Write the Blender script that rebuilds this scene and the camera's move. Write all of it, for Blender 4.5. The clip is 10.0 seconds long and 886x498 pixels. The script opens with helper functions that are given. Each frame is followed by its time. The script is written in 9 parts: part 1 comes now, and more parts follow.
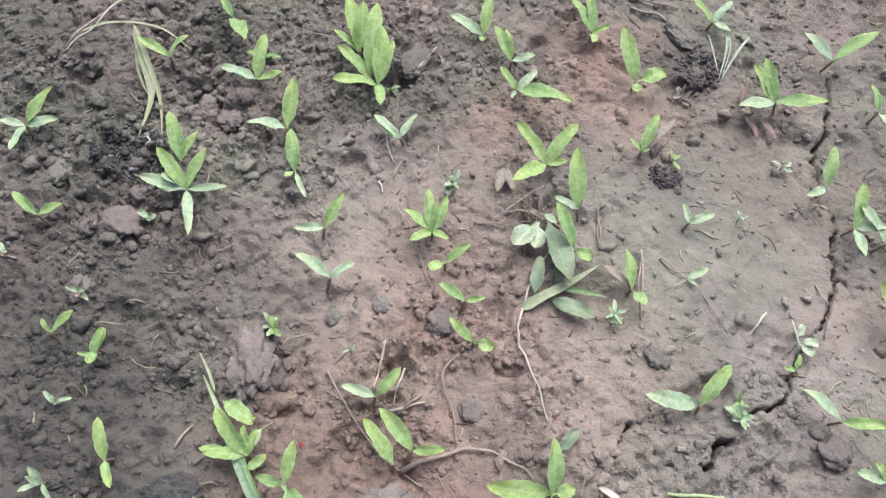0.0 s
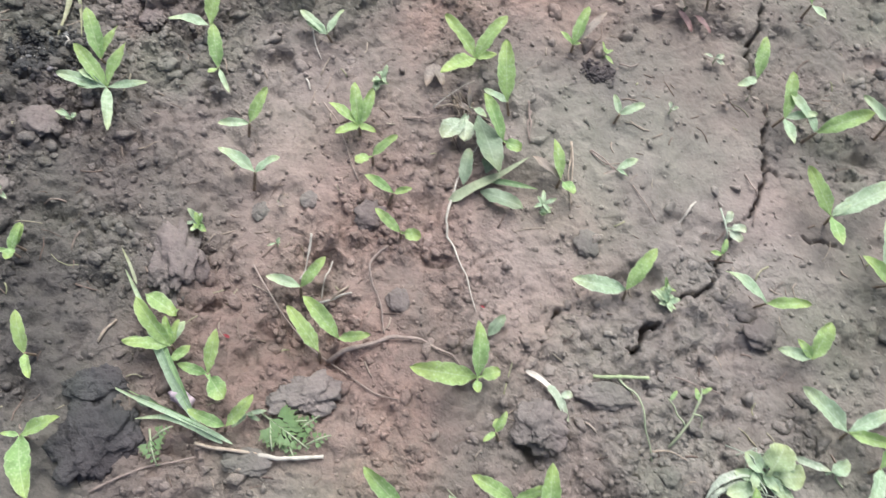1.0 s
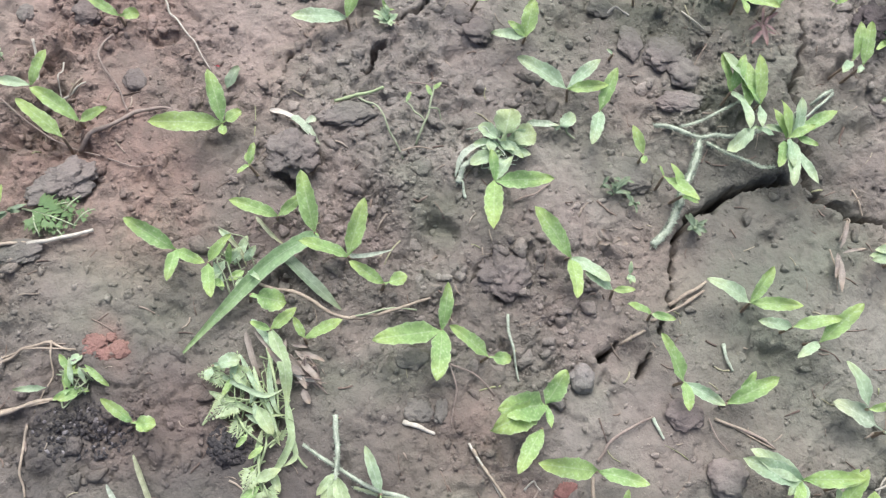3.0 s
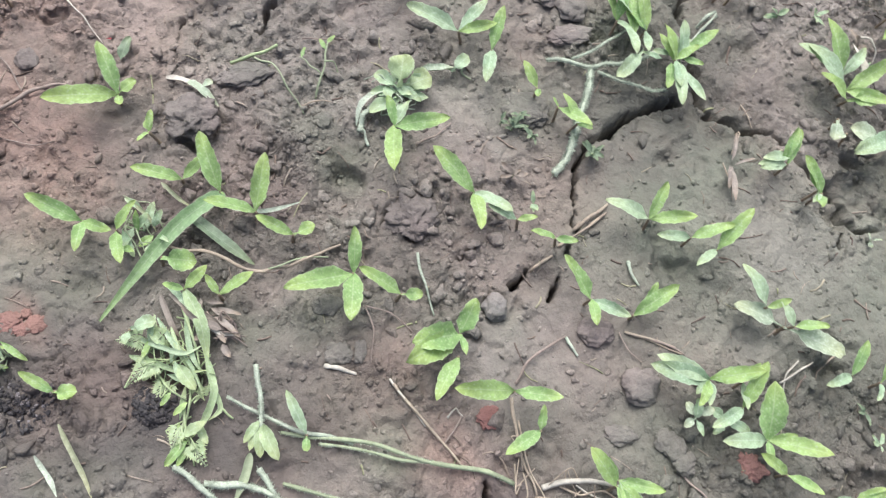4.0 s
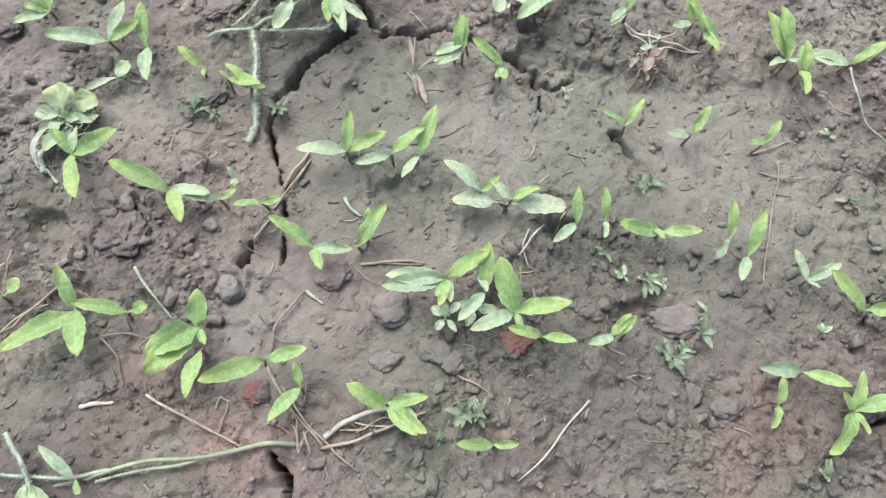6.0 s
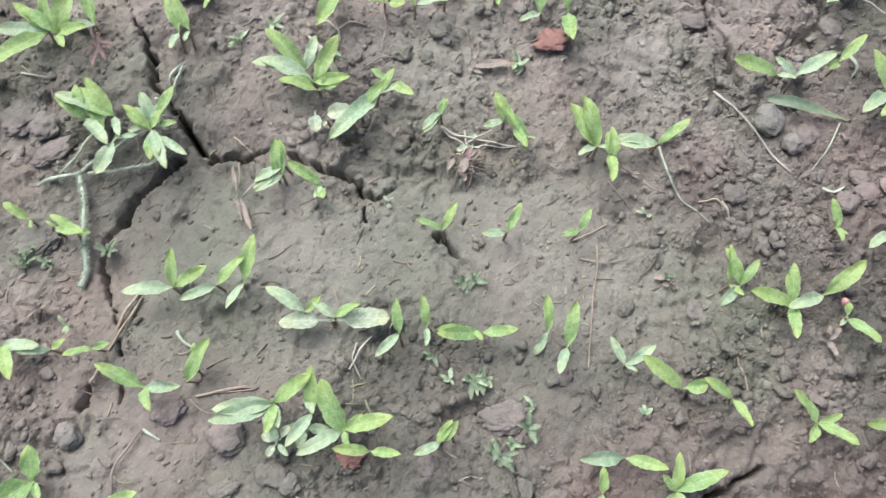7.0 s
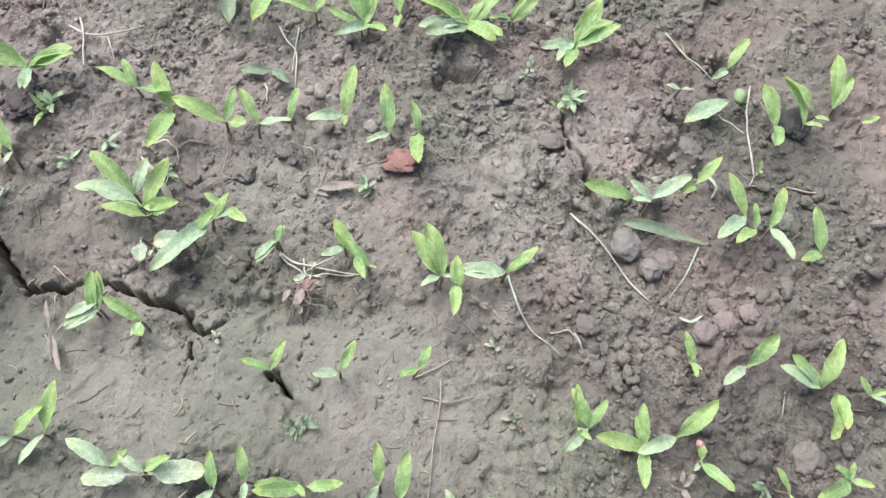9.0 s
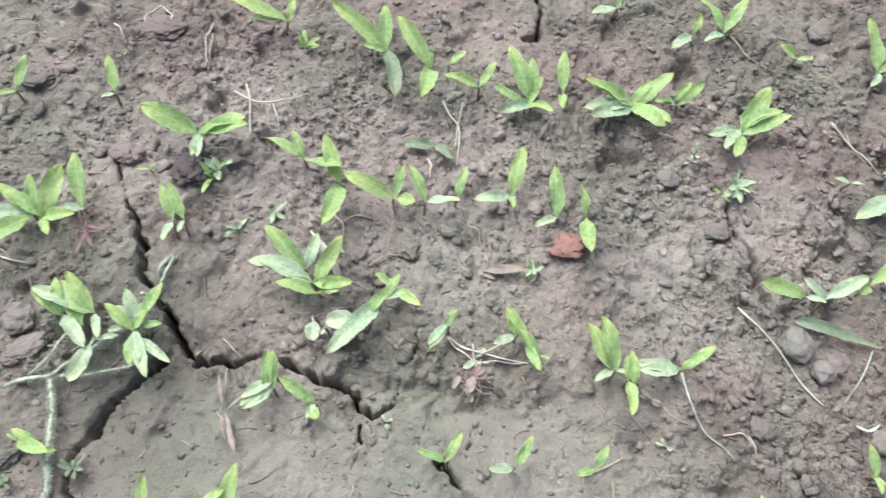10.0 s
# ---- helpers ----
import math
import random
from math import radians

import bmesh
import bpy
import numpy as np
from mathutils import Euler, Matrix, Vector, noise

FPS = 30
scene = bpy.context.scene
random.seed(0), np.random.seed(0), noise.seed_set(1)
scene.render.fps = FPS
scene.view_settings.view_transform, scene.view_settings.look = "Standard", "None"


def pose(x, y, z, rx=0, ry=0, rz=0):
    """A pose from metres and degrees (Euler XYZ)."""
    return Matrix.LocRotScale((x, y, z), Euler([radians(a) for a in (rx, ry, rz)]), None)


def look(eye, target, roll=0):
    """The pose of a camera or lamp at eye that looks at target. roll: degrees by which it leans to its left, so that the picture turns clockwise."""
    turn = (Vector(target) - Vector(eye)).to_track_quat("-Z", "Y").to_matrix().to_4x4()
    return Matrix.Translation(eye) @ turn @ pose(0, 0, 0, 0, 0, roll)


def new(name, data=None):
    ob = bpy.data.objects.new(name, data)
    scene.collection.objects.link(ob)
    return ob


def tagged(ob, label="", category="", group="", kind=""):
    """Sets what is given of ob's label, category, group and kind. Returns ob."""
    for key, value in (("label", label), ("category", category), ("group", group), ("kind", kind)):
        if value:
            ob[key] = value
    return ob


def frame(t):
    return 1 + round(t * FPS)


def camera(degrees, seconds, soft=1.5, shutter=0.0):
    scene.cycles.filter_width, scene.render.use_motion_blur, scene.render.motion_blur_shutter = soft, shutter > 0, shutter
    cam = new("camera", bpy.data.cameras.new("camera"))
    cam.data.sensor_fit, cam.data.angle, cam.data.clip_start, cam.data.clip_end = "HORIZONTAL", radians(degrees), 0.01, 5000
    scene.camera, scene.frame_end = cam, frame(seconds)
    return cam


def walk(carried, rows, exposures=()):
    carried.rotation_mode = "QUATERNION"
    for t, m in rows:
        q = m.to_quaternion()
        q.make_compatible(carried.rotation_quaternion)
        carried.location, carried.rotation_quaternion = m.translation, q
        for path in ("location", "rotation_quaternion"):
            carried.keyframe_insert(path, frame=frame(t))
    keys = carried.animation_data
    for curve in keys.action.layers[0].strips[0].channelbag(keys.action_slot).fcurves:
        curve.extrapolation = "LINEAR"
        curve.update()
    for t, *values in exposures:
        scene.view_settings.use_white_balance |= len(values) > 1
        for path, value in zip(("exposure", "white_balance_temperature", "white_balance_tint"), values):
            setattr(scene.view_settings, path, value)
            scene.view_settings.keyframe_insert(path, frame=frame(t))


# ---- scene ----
cam = camera(59.34, 10.0, soft=1.15, shutter=0.2)
# seconds, eye, target, roll: held in the hand about half a metre over a seed bed
PATH = [
    (0, (0.1089, 0.1950, 0.4911), (0.1566, 0.5988, -0.4224), 6.70),
    (0.5, (0.1183, 0.1848, 0.4824), (0.1674, 0.5674, -0.4402), 8.29),
    (1, (0.1444, 0.1522, 0.4708), (0.2155, 0.5131, -0.4591), 9.63),
    (1.5, (0.1776, 0.1178, 0.4709), (0.2906, 0.4385, -0.4695), 13.71),
    (2, (0.1960, 0.0798, 0.4653), (0.3442, 0.3833, -0.4759), 15.29),
    (2.5, (0.2106, 0.0352, 0.4631), (0.3784, 0.3161, -0.4818), 15.74),
    (3, (0.2203, -0.0026, 0.4611), (0.3947, 0.2713, -0.4847), 14.38),
    (3.2, (0.2308, -0.0062, 0.4681), (0.4049, 0.2454, -0.4839), 15.84),
    (4.3, (0.2477, -0.0577, 0.4681), (0.4679, 0.1740, -0.4794), 16.47),
    (4.5, (0.2563, -0.0657, 0.4680), (0.4779, 0.1650, -0.4795), 14.85),
    (5, (0.2780, -0.0827, 0.4767), (0.5156, 0.1356, -0.4699), 12.50),
    (5.2, (0.2916, -0.0972, 0.4794), (0.5436, 0.1162, -0.4645), 12.05),
    (6.3, (0.3816, -0.1478, 0.4803), (0.6171, 0.0156, -0.4777), 6.77),
    (6.5, (0.4077, -0.1568, 0.4997), (0.6447, 0.0122, -0.4569), 4.82),
    (7, (0.4642, -0.1876, 0.5191), (0.7279, -0.0048, -0.4280), 2.66),
    (7.5, (0.5130, -0.2137, 0.5261), (0.8004, -0.0248, -0.4129), 2.75),
    (8, (0.5421, -0.2303, 0.5234), (0.8552, -0.0306, -0.4051), 3.13),
    (8.5, (0.5518, -0.2375, 0.5223), (0.8867, -0.0397, -0.3989), 5.11),
    (9, (0.5616, -0.2246, 0.5053), (0.9145, -0.0294, -0.4098), 7.74),
    (9.5, (0.5632, -0.1777, 0.5002), (0.9303, 0.0299, -0.4065), 8.03),
    (10, (0.5364, -0.1148, 0.5134), (0.8858, 0.1177, -0.3943), 6.34),
]
EXPOSURES = [(0.0, 0.51, 5950, 8.5), (8.0, 0.54, 5950, 8.5), (10.0, 0.69, 5950, 8.5)]
walk(cam, [(t, look(eye, target, roll)) for t, eye, target, roll in PATH], EXPOSURES)

# ---- daylight: an overcast sky ----
world = bpy.data.worlds.new("overcast_sky")
scene.world = world
world.use_nodes = True
sky = world.node_tree.nodes.new("ShaderNodeTexSky")
sky.sky_type, sky.sun_disc = "NISHITA", False
sky.sun_elevation, sky.sun_rotation = radians(60), radians(16)
sky.air_density, sky.dust_density, sky.ozone_density = 0.6, 8.0, 0.6
backing = world.node_tree.nodes["Background"]
backing.inputs["Strength"].default_value = 0.132
world.node_tree.links.new(sky.outputs["Color"], backing.inputs["Color"])
sun = new("sun", bpy.data.lights.new("sun", "SUN"))
sun.data.energy, sun.data.angle, sun.data.color = 1.85, radians(55), (1.0, 0.97, 0.93)
sun.matrix_world = look((0.3, 1.05, 1.9), (0, 0, 0))


# ---- materials ----
def material(name, rough=0.8, spec=0.3):
    """A material with its Principled shader, its tree and a function that adds a node."""
    mat = bpy.data.materials.new(name)
    mat.use_nodes = True
    tree = mat.node_tree
    shader = tree.nodes["Principled BSDF"]
    shader.inputs["Roughness"].default_value = rough
    shader.inputs["Specular IOR Level"].default_value = spec

    def node(kind, **values):
        made = tree.nodes.new(kind)
        for key, value in values.items():
            made.inputs[key].default_value = value
        return made

    return mat, tree, shader, node


def ramp(tree, source, *stops):
    """A colour ramp fed by source; stops are (position, colour or grey)."""
    made = tree.nodes.new("ShaderNodeValToRGB")
    while len(made.color_ramp.elements) < len(stops):
        made.color_ramp.elements.new(0.5)
    for element, (place, colour) in zip(made.color_ramp.elements, stops):
        element.position = place
        element.color = (*colour, 1) if isinstance(colour, tuple) else (colour, colour, colour, 1)
    tree.links.new(source, made.inputs[0])
    return made.outputs["Color"]


def mix(tree, how, factor, a, b):
    made = tree.nodes.new("ShaderNodeMix")
    made.data_type, made.blend_type = "RGBA", how
    for socket, value in ((made.inputs[0], factor), (made.inputs[6], a), (made.inputs[7], b)):
        if isinstance(value, bpy.types.NodeSocket):
            tree.links.new(value, socket)
        else:
            socket.default_value = (*value, 1) if isinstance(value, tuple) else value
    return made.outputs[2]


def noise_of(tree, node, coords, scale, detail=4.0, rough=0.6):
    made = node("ShaderNodeTexNoise", Scale=scale, Detail=detail, Roughness=rough)
    tree.links.new(coords, made.inputs["Vector"])
    return made.outputs["Fac"]


def bump(tree, node, shader, height, strength, distance, under=None):
    made = node("ShaderNodeBump", Strength=strength, Distance=distance)
    tree.links.new(height, made.inputs["Height"])
    if under:
        tree.links.new(under, made.inputs["Normal"])
    tree.links.new(made.outputs["Normal"], shader.inputs["Normal"])
    return made.outputs["Normal"]


def soil_material(name, pale, dark, masks=False, varied=False, rugged=1.0):
    """Damp silty earth: blotches, grit, faint relief; red brick earth and algae where the ground has them."""
    mat, tree, shader, node = material(name, 0.85, 0.25)
    coords = node("ShaderNodeNewGeometry").outputs["Position"]
    broad = noise_of(tree, node, coords, 14.0, 5.0, 0.62)
    middle = noise_of(tree, node, coords, 70.0, 5.0, 0.65)
    grit = noise_of(tree, node, coords, 520.0, 3.0, 0.7)
    colour = mix(tree, "MIX", ramp(tree, broad, (0.36, 0.0), (0.66, 1.0)), dark, pale)
    hue = noise_of(tree, node, coords, 9.0, 3.0, 0.55)
    colour = mix(tree, "MULTIPLY", 1.0, colour, ramp(tree, hue, (0.34, (0.90, 1.01, 0.90)), (0.48, (0.98, 1.0, 0.975)), (0.64, (1.07, 0.985, 0.985))))
    if masks:
        # the humus tint also paints shade over hollows and shadowed loose soil
        for layer, tint in (("red_earth", (0.315, 0.215, 0.175)), ("algae", (0.182, 0.200, 0.152)), ("humus", (0.080, 0.075, 0.071)), ("dry", (0.350, 0.320, 0.290))):
            spread = node("ShaderNodeAttribute")
            spread.attribute_name = layer
            ragged = node("ShaderNodeMath")
            ragged.operation = "MULTIPLY"
            tree.links.new(spread.outputs["Fac"], ragged.inputs[0])
            tree.links.new(ramp(tree, middle, (0.3, 0.55), (0.6, 1.0)), ragged.inputs[1])
            colour = mix(tree, "MIX", ragged.outputs[0], colour, tint)
    colour = mix(tree, "MULTIPLY", 0.55, colour, ramp(tree, middle, (0.3, 0.66), (0.5, 0.97), (0.72, 1.2)))
    colour = mix(tree, "MULTIPLY", 0.24, colour, ramp(tree, grit, (0.3, 0.5), (0.5, 1.0), (0.72, 1.45)))
    if masks:
        amount = node("ShaderNodeAttribute")
        amount.attribute_name = "loose"
        colour = mix(tree, "MULTIPLY", 1.0, colour, ramp(tree, amount.outputs["Fac"], (0.1, 0.76), (0.85, 1.0)))
        colour = mix(tree, "MULTIPLY", 1.0, colour, (1.22, 1.21, 1.22))
    if varied:
        colour = mix(tree, "MULTIPLY", 1.0, colour, ramp(tree, node("ShaderNodeNewGeometry").outputs["Random Per Island"], (0.0, 0.84), (0.6, 1.0), (1.0, 1.18)))
    tree.links.new(colour, shader.inputs["Base Color"])
    tree.links.new(ramp(tree, broad, (0.35, 0.55), (0.65, 0.88)), shader.inputs["Roughness"])
    crumbly = noise_of(tree, node, coords, 190.0, 6.0, 0.66)
    first = bump(tree, node, shader, middle, 0.5, 0.004 if masks else 0.002)
    first = bump(tree, node, shader, ramp(tree, crumbly, (0.34, 0.0), (0.46, 0.55), (0.54, 0.68), (0.7, 1.0)) if masks else crumbly, 0.85, 0.0040 * rugged, first)
    last = bump(tree, node, shader, grit, 0.40, 0.0011 * rugged, first)
    if masks:
        for made in (first, last):
            tree.links.new(ramp(tree, amount.outputs["Fac"], (0.10, 0.34), (0.7, 0.8)), made.node.inputs["Strength"])
    return mat


def leaf_material(name, young, old, dust, speckle, through_it=0.3, rough=0.5):
    """A thin leaf: pale midrib, mottled blade, a little light shining through."""
    mat, tree, shader, node = material(name, rough, 0.35)
    place = node("ShaderNodeTexCoord")
    split = node("ShaderNodeSeparateXYZ")
    tree.links.new(place.outputs["UV"], split.inputs[0])
    chance = node("ShaderNodeObjectInfo").outputs["Random"]
    base = mix(tree, "MIX", chance, young, old)
    spots = node("ShaderNodeTexVoronoi", Scale=520.0, Randomness=1.0)
    tree.links.new(place.outputs["Object"], spots.inputs["Vector"])
    blot = noise_of(tree, node, place.outputs["Object"], 260.0, 3.0, 0.6)
    base = mix(tree, "MIX", ramp(tree, split.outputs["X"], (0.55, 0.0), (1.0, 0.45)), base, tuple(min(1, c * k) for c, k in zip(young, (1.3, 1.1, 0.8))))
    base = mix(tree, "MULTIPLY", 0.48, base, ramp(tree, blot, (0.32, 0.60), (0.52, 1.0), (0.72, 1.28)))
    dots = mix(tree, "MULTIPLY", 1.0, ramp(tree, spots.outputs["Distance"], (0.22, 1.0), (0.48, 0.0)), ramp(tree, blot, (0.36, 0.0), (0.56, speckle)))
    base = mix(tree, "MIX", dots, base, dust)
    rib = node("ShaderNodeMath", )
    rib.operation = "PINGPONG"
    rib.inputs[1].default_value = 0.5
    tree.links.new(split.outputs["Y"], rib.inputs[0])
    base = mix(tree, "MIX", ramp(tree, rib.outputs[0], (0.0, 0.35), (0.09, 0.0), (0.45, 0.0), (0.5, 0.4)), base, dust)
    slant = node("ShaderNodeMath")
    slant.operation = "MULTIPLY_ADD"
    tree.links.new(rib.outputs[0], slant.inputs[0])
    slant.inputs[1].default_value = 0.55
    tree.links.new(split.outputs["X"], slant.inputs[2])
    stripes = node("ShaderNodeMath")
    stripes.operation = "PINGPONG"
    stripes.inputs[1].default_value = 0.045
    tree.links.new(slant.outputs[0], stripes.inputs[0])
    base = mix(tree, "MULTIPLY", 0.22, base, ramp(tree, stripes.outputs[0], (0.0, 0.72), (0.022, 1.0), (0.045, 1.12)))
    tree.links.new(base, shader.inputs["Base Color"])
    bump(tree, node, shader, blot, 0.35, 0.0008)
    glow = node("ShaderNodeBsdfTranslucent")
    tree.links.new(base, glow.inputs["Color"])
    both = node("ShaderNodeMixShader", Fac=through_it)
    tree.links.new(shader.outputs[0], both.inputs[1])
    tree.links.new(glow.outputs[0], both.inputs[2])
    tree.links.new(both.outputs[0], tree.nodes["Material Output"].inputs["Surface"])
    return mat


def fibre_material(name, pale, dark, rough=0.75, scale=300.0):
    """Stalks, straw and roots: streaks of two tones."""
    mat, tree, shader, node = material(name, rough, 0.3)
    place = node("ShaderNodeTexCoord")
    streak = noise_of(tree, node, place.outputs["Object"], scale, 4.0, 0.7)
    patch = noise_of(tree, node, place.outputs["Object"], scale / 6, 2.0, 0.5)
    colour = mix(tree, "MIX", ramp(tree, streak, (0.32, 0.0), (0.68, 1.0)), dark, pale)
    colour = mix(tree, "MULTIPLY", 0.7, colour, ramp(tree, patch, (0.3, 0.6), (0.6, 1.1)))
    tree.links.new(colour, shader.inputs["Base Color"])
    bump(tree, node, shader, streak, 0.4, 0.0006)
    return mat


SOIL = soil_material("damp_soil", (0.250, 0.226, 0.198), (0.160, 0.144, 0.126), masks=True)
CRUMB = soil_material("soil_crumbs", (0.315, 0.288, 0.256), (0.215, 0.195, 0.173), masks=True, varied=True, rugged=1.1)
CLOD = soil_material("clod_soil", (0.255, 0.228, 0.210), (0.172, 0.153, 0.142), rugged=0.9)
DARK_CLOD = soil_material("dark_clod_soil", (0.120, 0.114, 0.118), (0.062, 0.058, 0.061), rugged=1.6)
HUMUS_CLOD = soil_material("humus_clod", (0.165, 0.142, 0.142), (0.100, 0.086, 0.088), rugged=1.3)
ASH = soil_material("ash_flake", (0.36, 0.34, 0.35), (0.22, 0.205, 0.215))
PALE_STONE = soil_material("pale_stone", (0.30, 0.278, 0.262), (0.21, 0.192, 0.182))
BRICK = soil_material("brick_bit", (0.36, 0.205, 0.180), (0.27, 0.150, 0.132))
GREEN = leaf_material("young_leaf", (0.375, 0.530, 0.190), (0.285, 0.460, 0.178), (0.55, 0.65, 0.43), 0.45)
PALE = leaf_material("dusty_leaf", (0.41, 0.53, 0.335), (0.325, 0.455, 0.29), (0.58, 0.67, 0.53), 0.45, 0.22)
GREY = leaf_material("grey_green_leaf", (0.42, 0.50, 0.36), (0.33, 0.41, 0.29), (0.58, 0.64, 0.52), 0.6, 0.15)
DEEP = leaf_material("deep_green_leaf", (0.215, 0.285, 0.185), (0.175, 0.24, 0.155), (0.33, 0.40, 0.30), 0.3, 0.15, 0.5)
GRASS = leaf_material("grass_blade", (0.27, 0.41, 0.20), (0.20, 0.33, 0.155), (0.46, 0.56, 0.40), 0.3, 0.2)
FERN = leaf_material("feathery_leaf", (0.15, 0.25, 0.10), (0.12, 0.21, 0.085), (0.21, 0.31, 0.15), 0.2, 0.2)
STRAW_GREEN = leaf_material("fading_blade", (0.36, 0.385, 0.245), (0.30, 0.335, 0.21), (0.5, 0.52, 0.36), 0.4, 0.15)
WITHERED = leaf_material("withered_leaf", (0.285, 0.25, 0.215), (0.22, 0.19, 0.165), (0.38, 0.33, 0.28), 0.4, 0.1)
PURPLE = leaf_material("purple_leaf", (0.23, 0.145, 0.145), (0.18, 0.12, 0.12), (0.32, 0.24, 0.22), 0.3, 0.1)
RED = leaf_material("red_petal", (0.26, 0.035, 0.045), (0.22, 0.03, 0.04), (0.45, 0.1, 0.1), 0.2, 0.1)
PINK = leaf_material("pink_bud", (0.60, 0.27, 0.28), (0.55, 0.24, 0.25), (0.6, 0.4, 0.4), 0.2, 0.1)
LILAC = leaf_material("lilac_flower", (0.50, 0.40, 0.45), (0.46, 0.37, 0.42), (0.56, 0.5, 0.52), 0.3, 0.1)
STEM = fibre_material("seedling_stem", (0.34, 0.29, 0.20), (0.23, 0.16, 0.12))
MILKY = leaf_material("limp_leaf", (0.41, 0.51, 0.29), (0.34, 0.45, 0.24), (0.55, 0.62, 0.45), 0.4, 0.2)
LIMP = fibre_material("limp_stem", (0.42, 0.50, 0.29), (0.30, 0.38, 0.20))
STALK = fibre_material("green_stalk", (0.37, 0.42, 0.28), (0.27, 0.32, 0.20))
HAIRY = fibre_material("hairy_stem", (0.54, 0.59, 0.49), (0.32, 0.38, 0.28), scale=900.0)
STRAW = fibre_material("dry_straw", (0.45, 0.385, 0.30), (0.29, 0.24, 0.19))
PALE_STRAW = fibre_material("pale_straw", (0.60, 0.57, 0.49), (0.42, 0.395, 0.34))
TWIG = fibre_material("brown_twig", (0.35, 0.29, 0.25), (0.23, 0.185, 0.16))


def litter_material():
    mat, tree, shader, node = material("dry_litter", 0.8, 0.25)
    tone = ramp(tree, node("ShaderNodeNewGeometry").outputs["Random Per Island"], (0.0, (0.13, 0.10, 0.085)), (0.45, (0.24, 0.19, 0.155)), (0.85, (0.38, 0.33, 0.27)), (1.0, (0.34, 0.36, 0.20)))
    grain = noise_of(tree, node, node("ShaderNodeTexCoord").outputs["Object"], 500.0)
    tree.links.new(mix(tree, "MULTIPLY", 0.6, tone, ramp(tree, grain, (0.3, 0.6), (0.7, 1.2))), shader.inputs["Base Color"])
    return mat


LITTER = litter_material()


# ---- ground ----
def lattice(ix, iy, seed):
    """A random number from 0 to 1 for each whole place."""
    h = (ix.astype(np.int64) * 374761393 + iy.astype(np.int64) * 668265263 + seed * 974634247) & 0xFFFFFFFF
    h = ((h ^ (h >> 13)) * 1274126177) & 0xFFFFFFFF
    return ((h ^ (h >> 16)) & 0xFFFFFF) / float(0xFFFFFF)


def waves(x, y, size, seed):
    """Smooth noise from -1 to 1 with hills of that size."""
    u, v = x / size, y / size
    iu, iv = np.floor(u), np.floor(v)
    a, b = u - iu, v - iv
    a, b = a * a * a * (a * (a * 6 - 15) + 10), b * b * b * (b * (b * 6 - 15) + 10)
    low = lattice(iu, iv, seed) * (1 - a) + lattice(iu + 1, iv, seed) * a
    high = lattice(iu, iv + 1, seed) * (1 - a) + lattice(iu + 1, iv + 1, seed) * a
    return (low * (1 - b) + high * b) * 2 - 1


def layered(x, y, size, seed, layers=4):
    total, strength = 0, 1.0
    for n in range(layers):
        total = total + strength * waves(x + 0.37 * n, y - 0.21 * n, size / 2**n, seed + n)
        strength *= 0.52
    return total


def lumps(x, y, cell, seed, share):
    """Rounded lumps of soil, one in a cell at most: heights from 0 to 1."""
    u, v = x / cell, y / cell
    iu, iv = np.floor(u), np.floor(v)
    best = np.zeros_like(u)
    for du in (-1, 0, 1):
        for dv in (-1, 0, 1):
            cu, cv = iu + du, iv + dv
            px, py = cu + lattice(cu, cv, seed), cv + lattice(cu, cv, seed + 1)
            size = 0.28 + 0.42 * lattice(cu, cv, seed + 2)
            there = lattice(cu, cv, seed + 3) < share
            far = np.hypot(u - px, (v - py) * (0.8 + 0.5 * lattice(cu, cv, seed + 4))) / size
            best = np.maximum(best, np.where(there & (far < 1), np.clip(1 - far**3, 0, 1) ** 0.6 * size * (0.7 + 0.5 * lattice(cu, cv, seed + 5)), 0))
    return best


def flakes(x, y, cell, seed):
    """Flat broken pieces of crust, each with its own height from 0 to 1 and its own slope."""
    u, v = x / cell, y / cell
    iu, iv = np.floor(u), np.floor(v)
    first, tall = np.full_like(u, 9.0), np.zeros_like(u)
    for du in (-1, 0, 1):
        for dv in (-1, 0, 1):
            cu, cv = iu + du, iv + dv
            a, b = u - cu - lattice(cu, cv, seed), v - cv - lattice(cu, cv, seed + 1)
            far = np.hypot(a, b)
            level = lattice(cu, cv, seed + 2) ** 2 + 0.7 * a * (lattice(cu, cv, seed + 3) - 0.5) + 0.7 * b * (lattice(cu, cv, seed + 4) - 0.5) - 0.25 * far**2
            tall = np.where(far < first, level, tall)
            first = np.minimum(first, far)
    return tall


def fissures(x, y, cell, seed):
    """Nearly 0 on the joints between the pieces of a drying crust, growing inwards."""
    u, v = x / cell, y / cell
    iu, iv = np.floor(u), np.floor(v)
    first, second = np.full_like(u, 9.0), np.full_like(u, 9.0)
    for du in (-1, 0, 1):
        for dv in (-1, 0, 1):
            cu, cv = iu + du, iv + dv
            far = np.hypot(u - cu - lattice(cu, cv, seed), v - cv - lattice(cu, cv, seed + 1))
            second = np.minimum(second, np.maximum(first, far))
            first = np.minimum(first, far)
    return second - first


def patches(x, y, spots):
    """How much of a soil kind lies at a place: soft round patches, ragged by noise. spots: x, y, radius, strength."""
    total = 0.0 * x
    wx, wy = x + 0.03 * waves(x, y, 0.07, 71), y + 0.03 * waves(x, y, 0.07, 72)
    for px, py, radius, strength in spots:
        total = np.maximum(total, strength * np.exp(-(((wx - px) ** 2 + (wy - py) ** 2) / radius**2) ** 1.3))
    return total


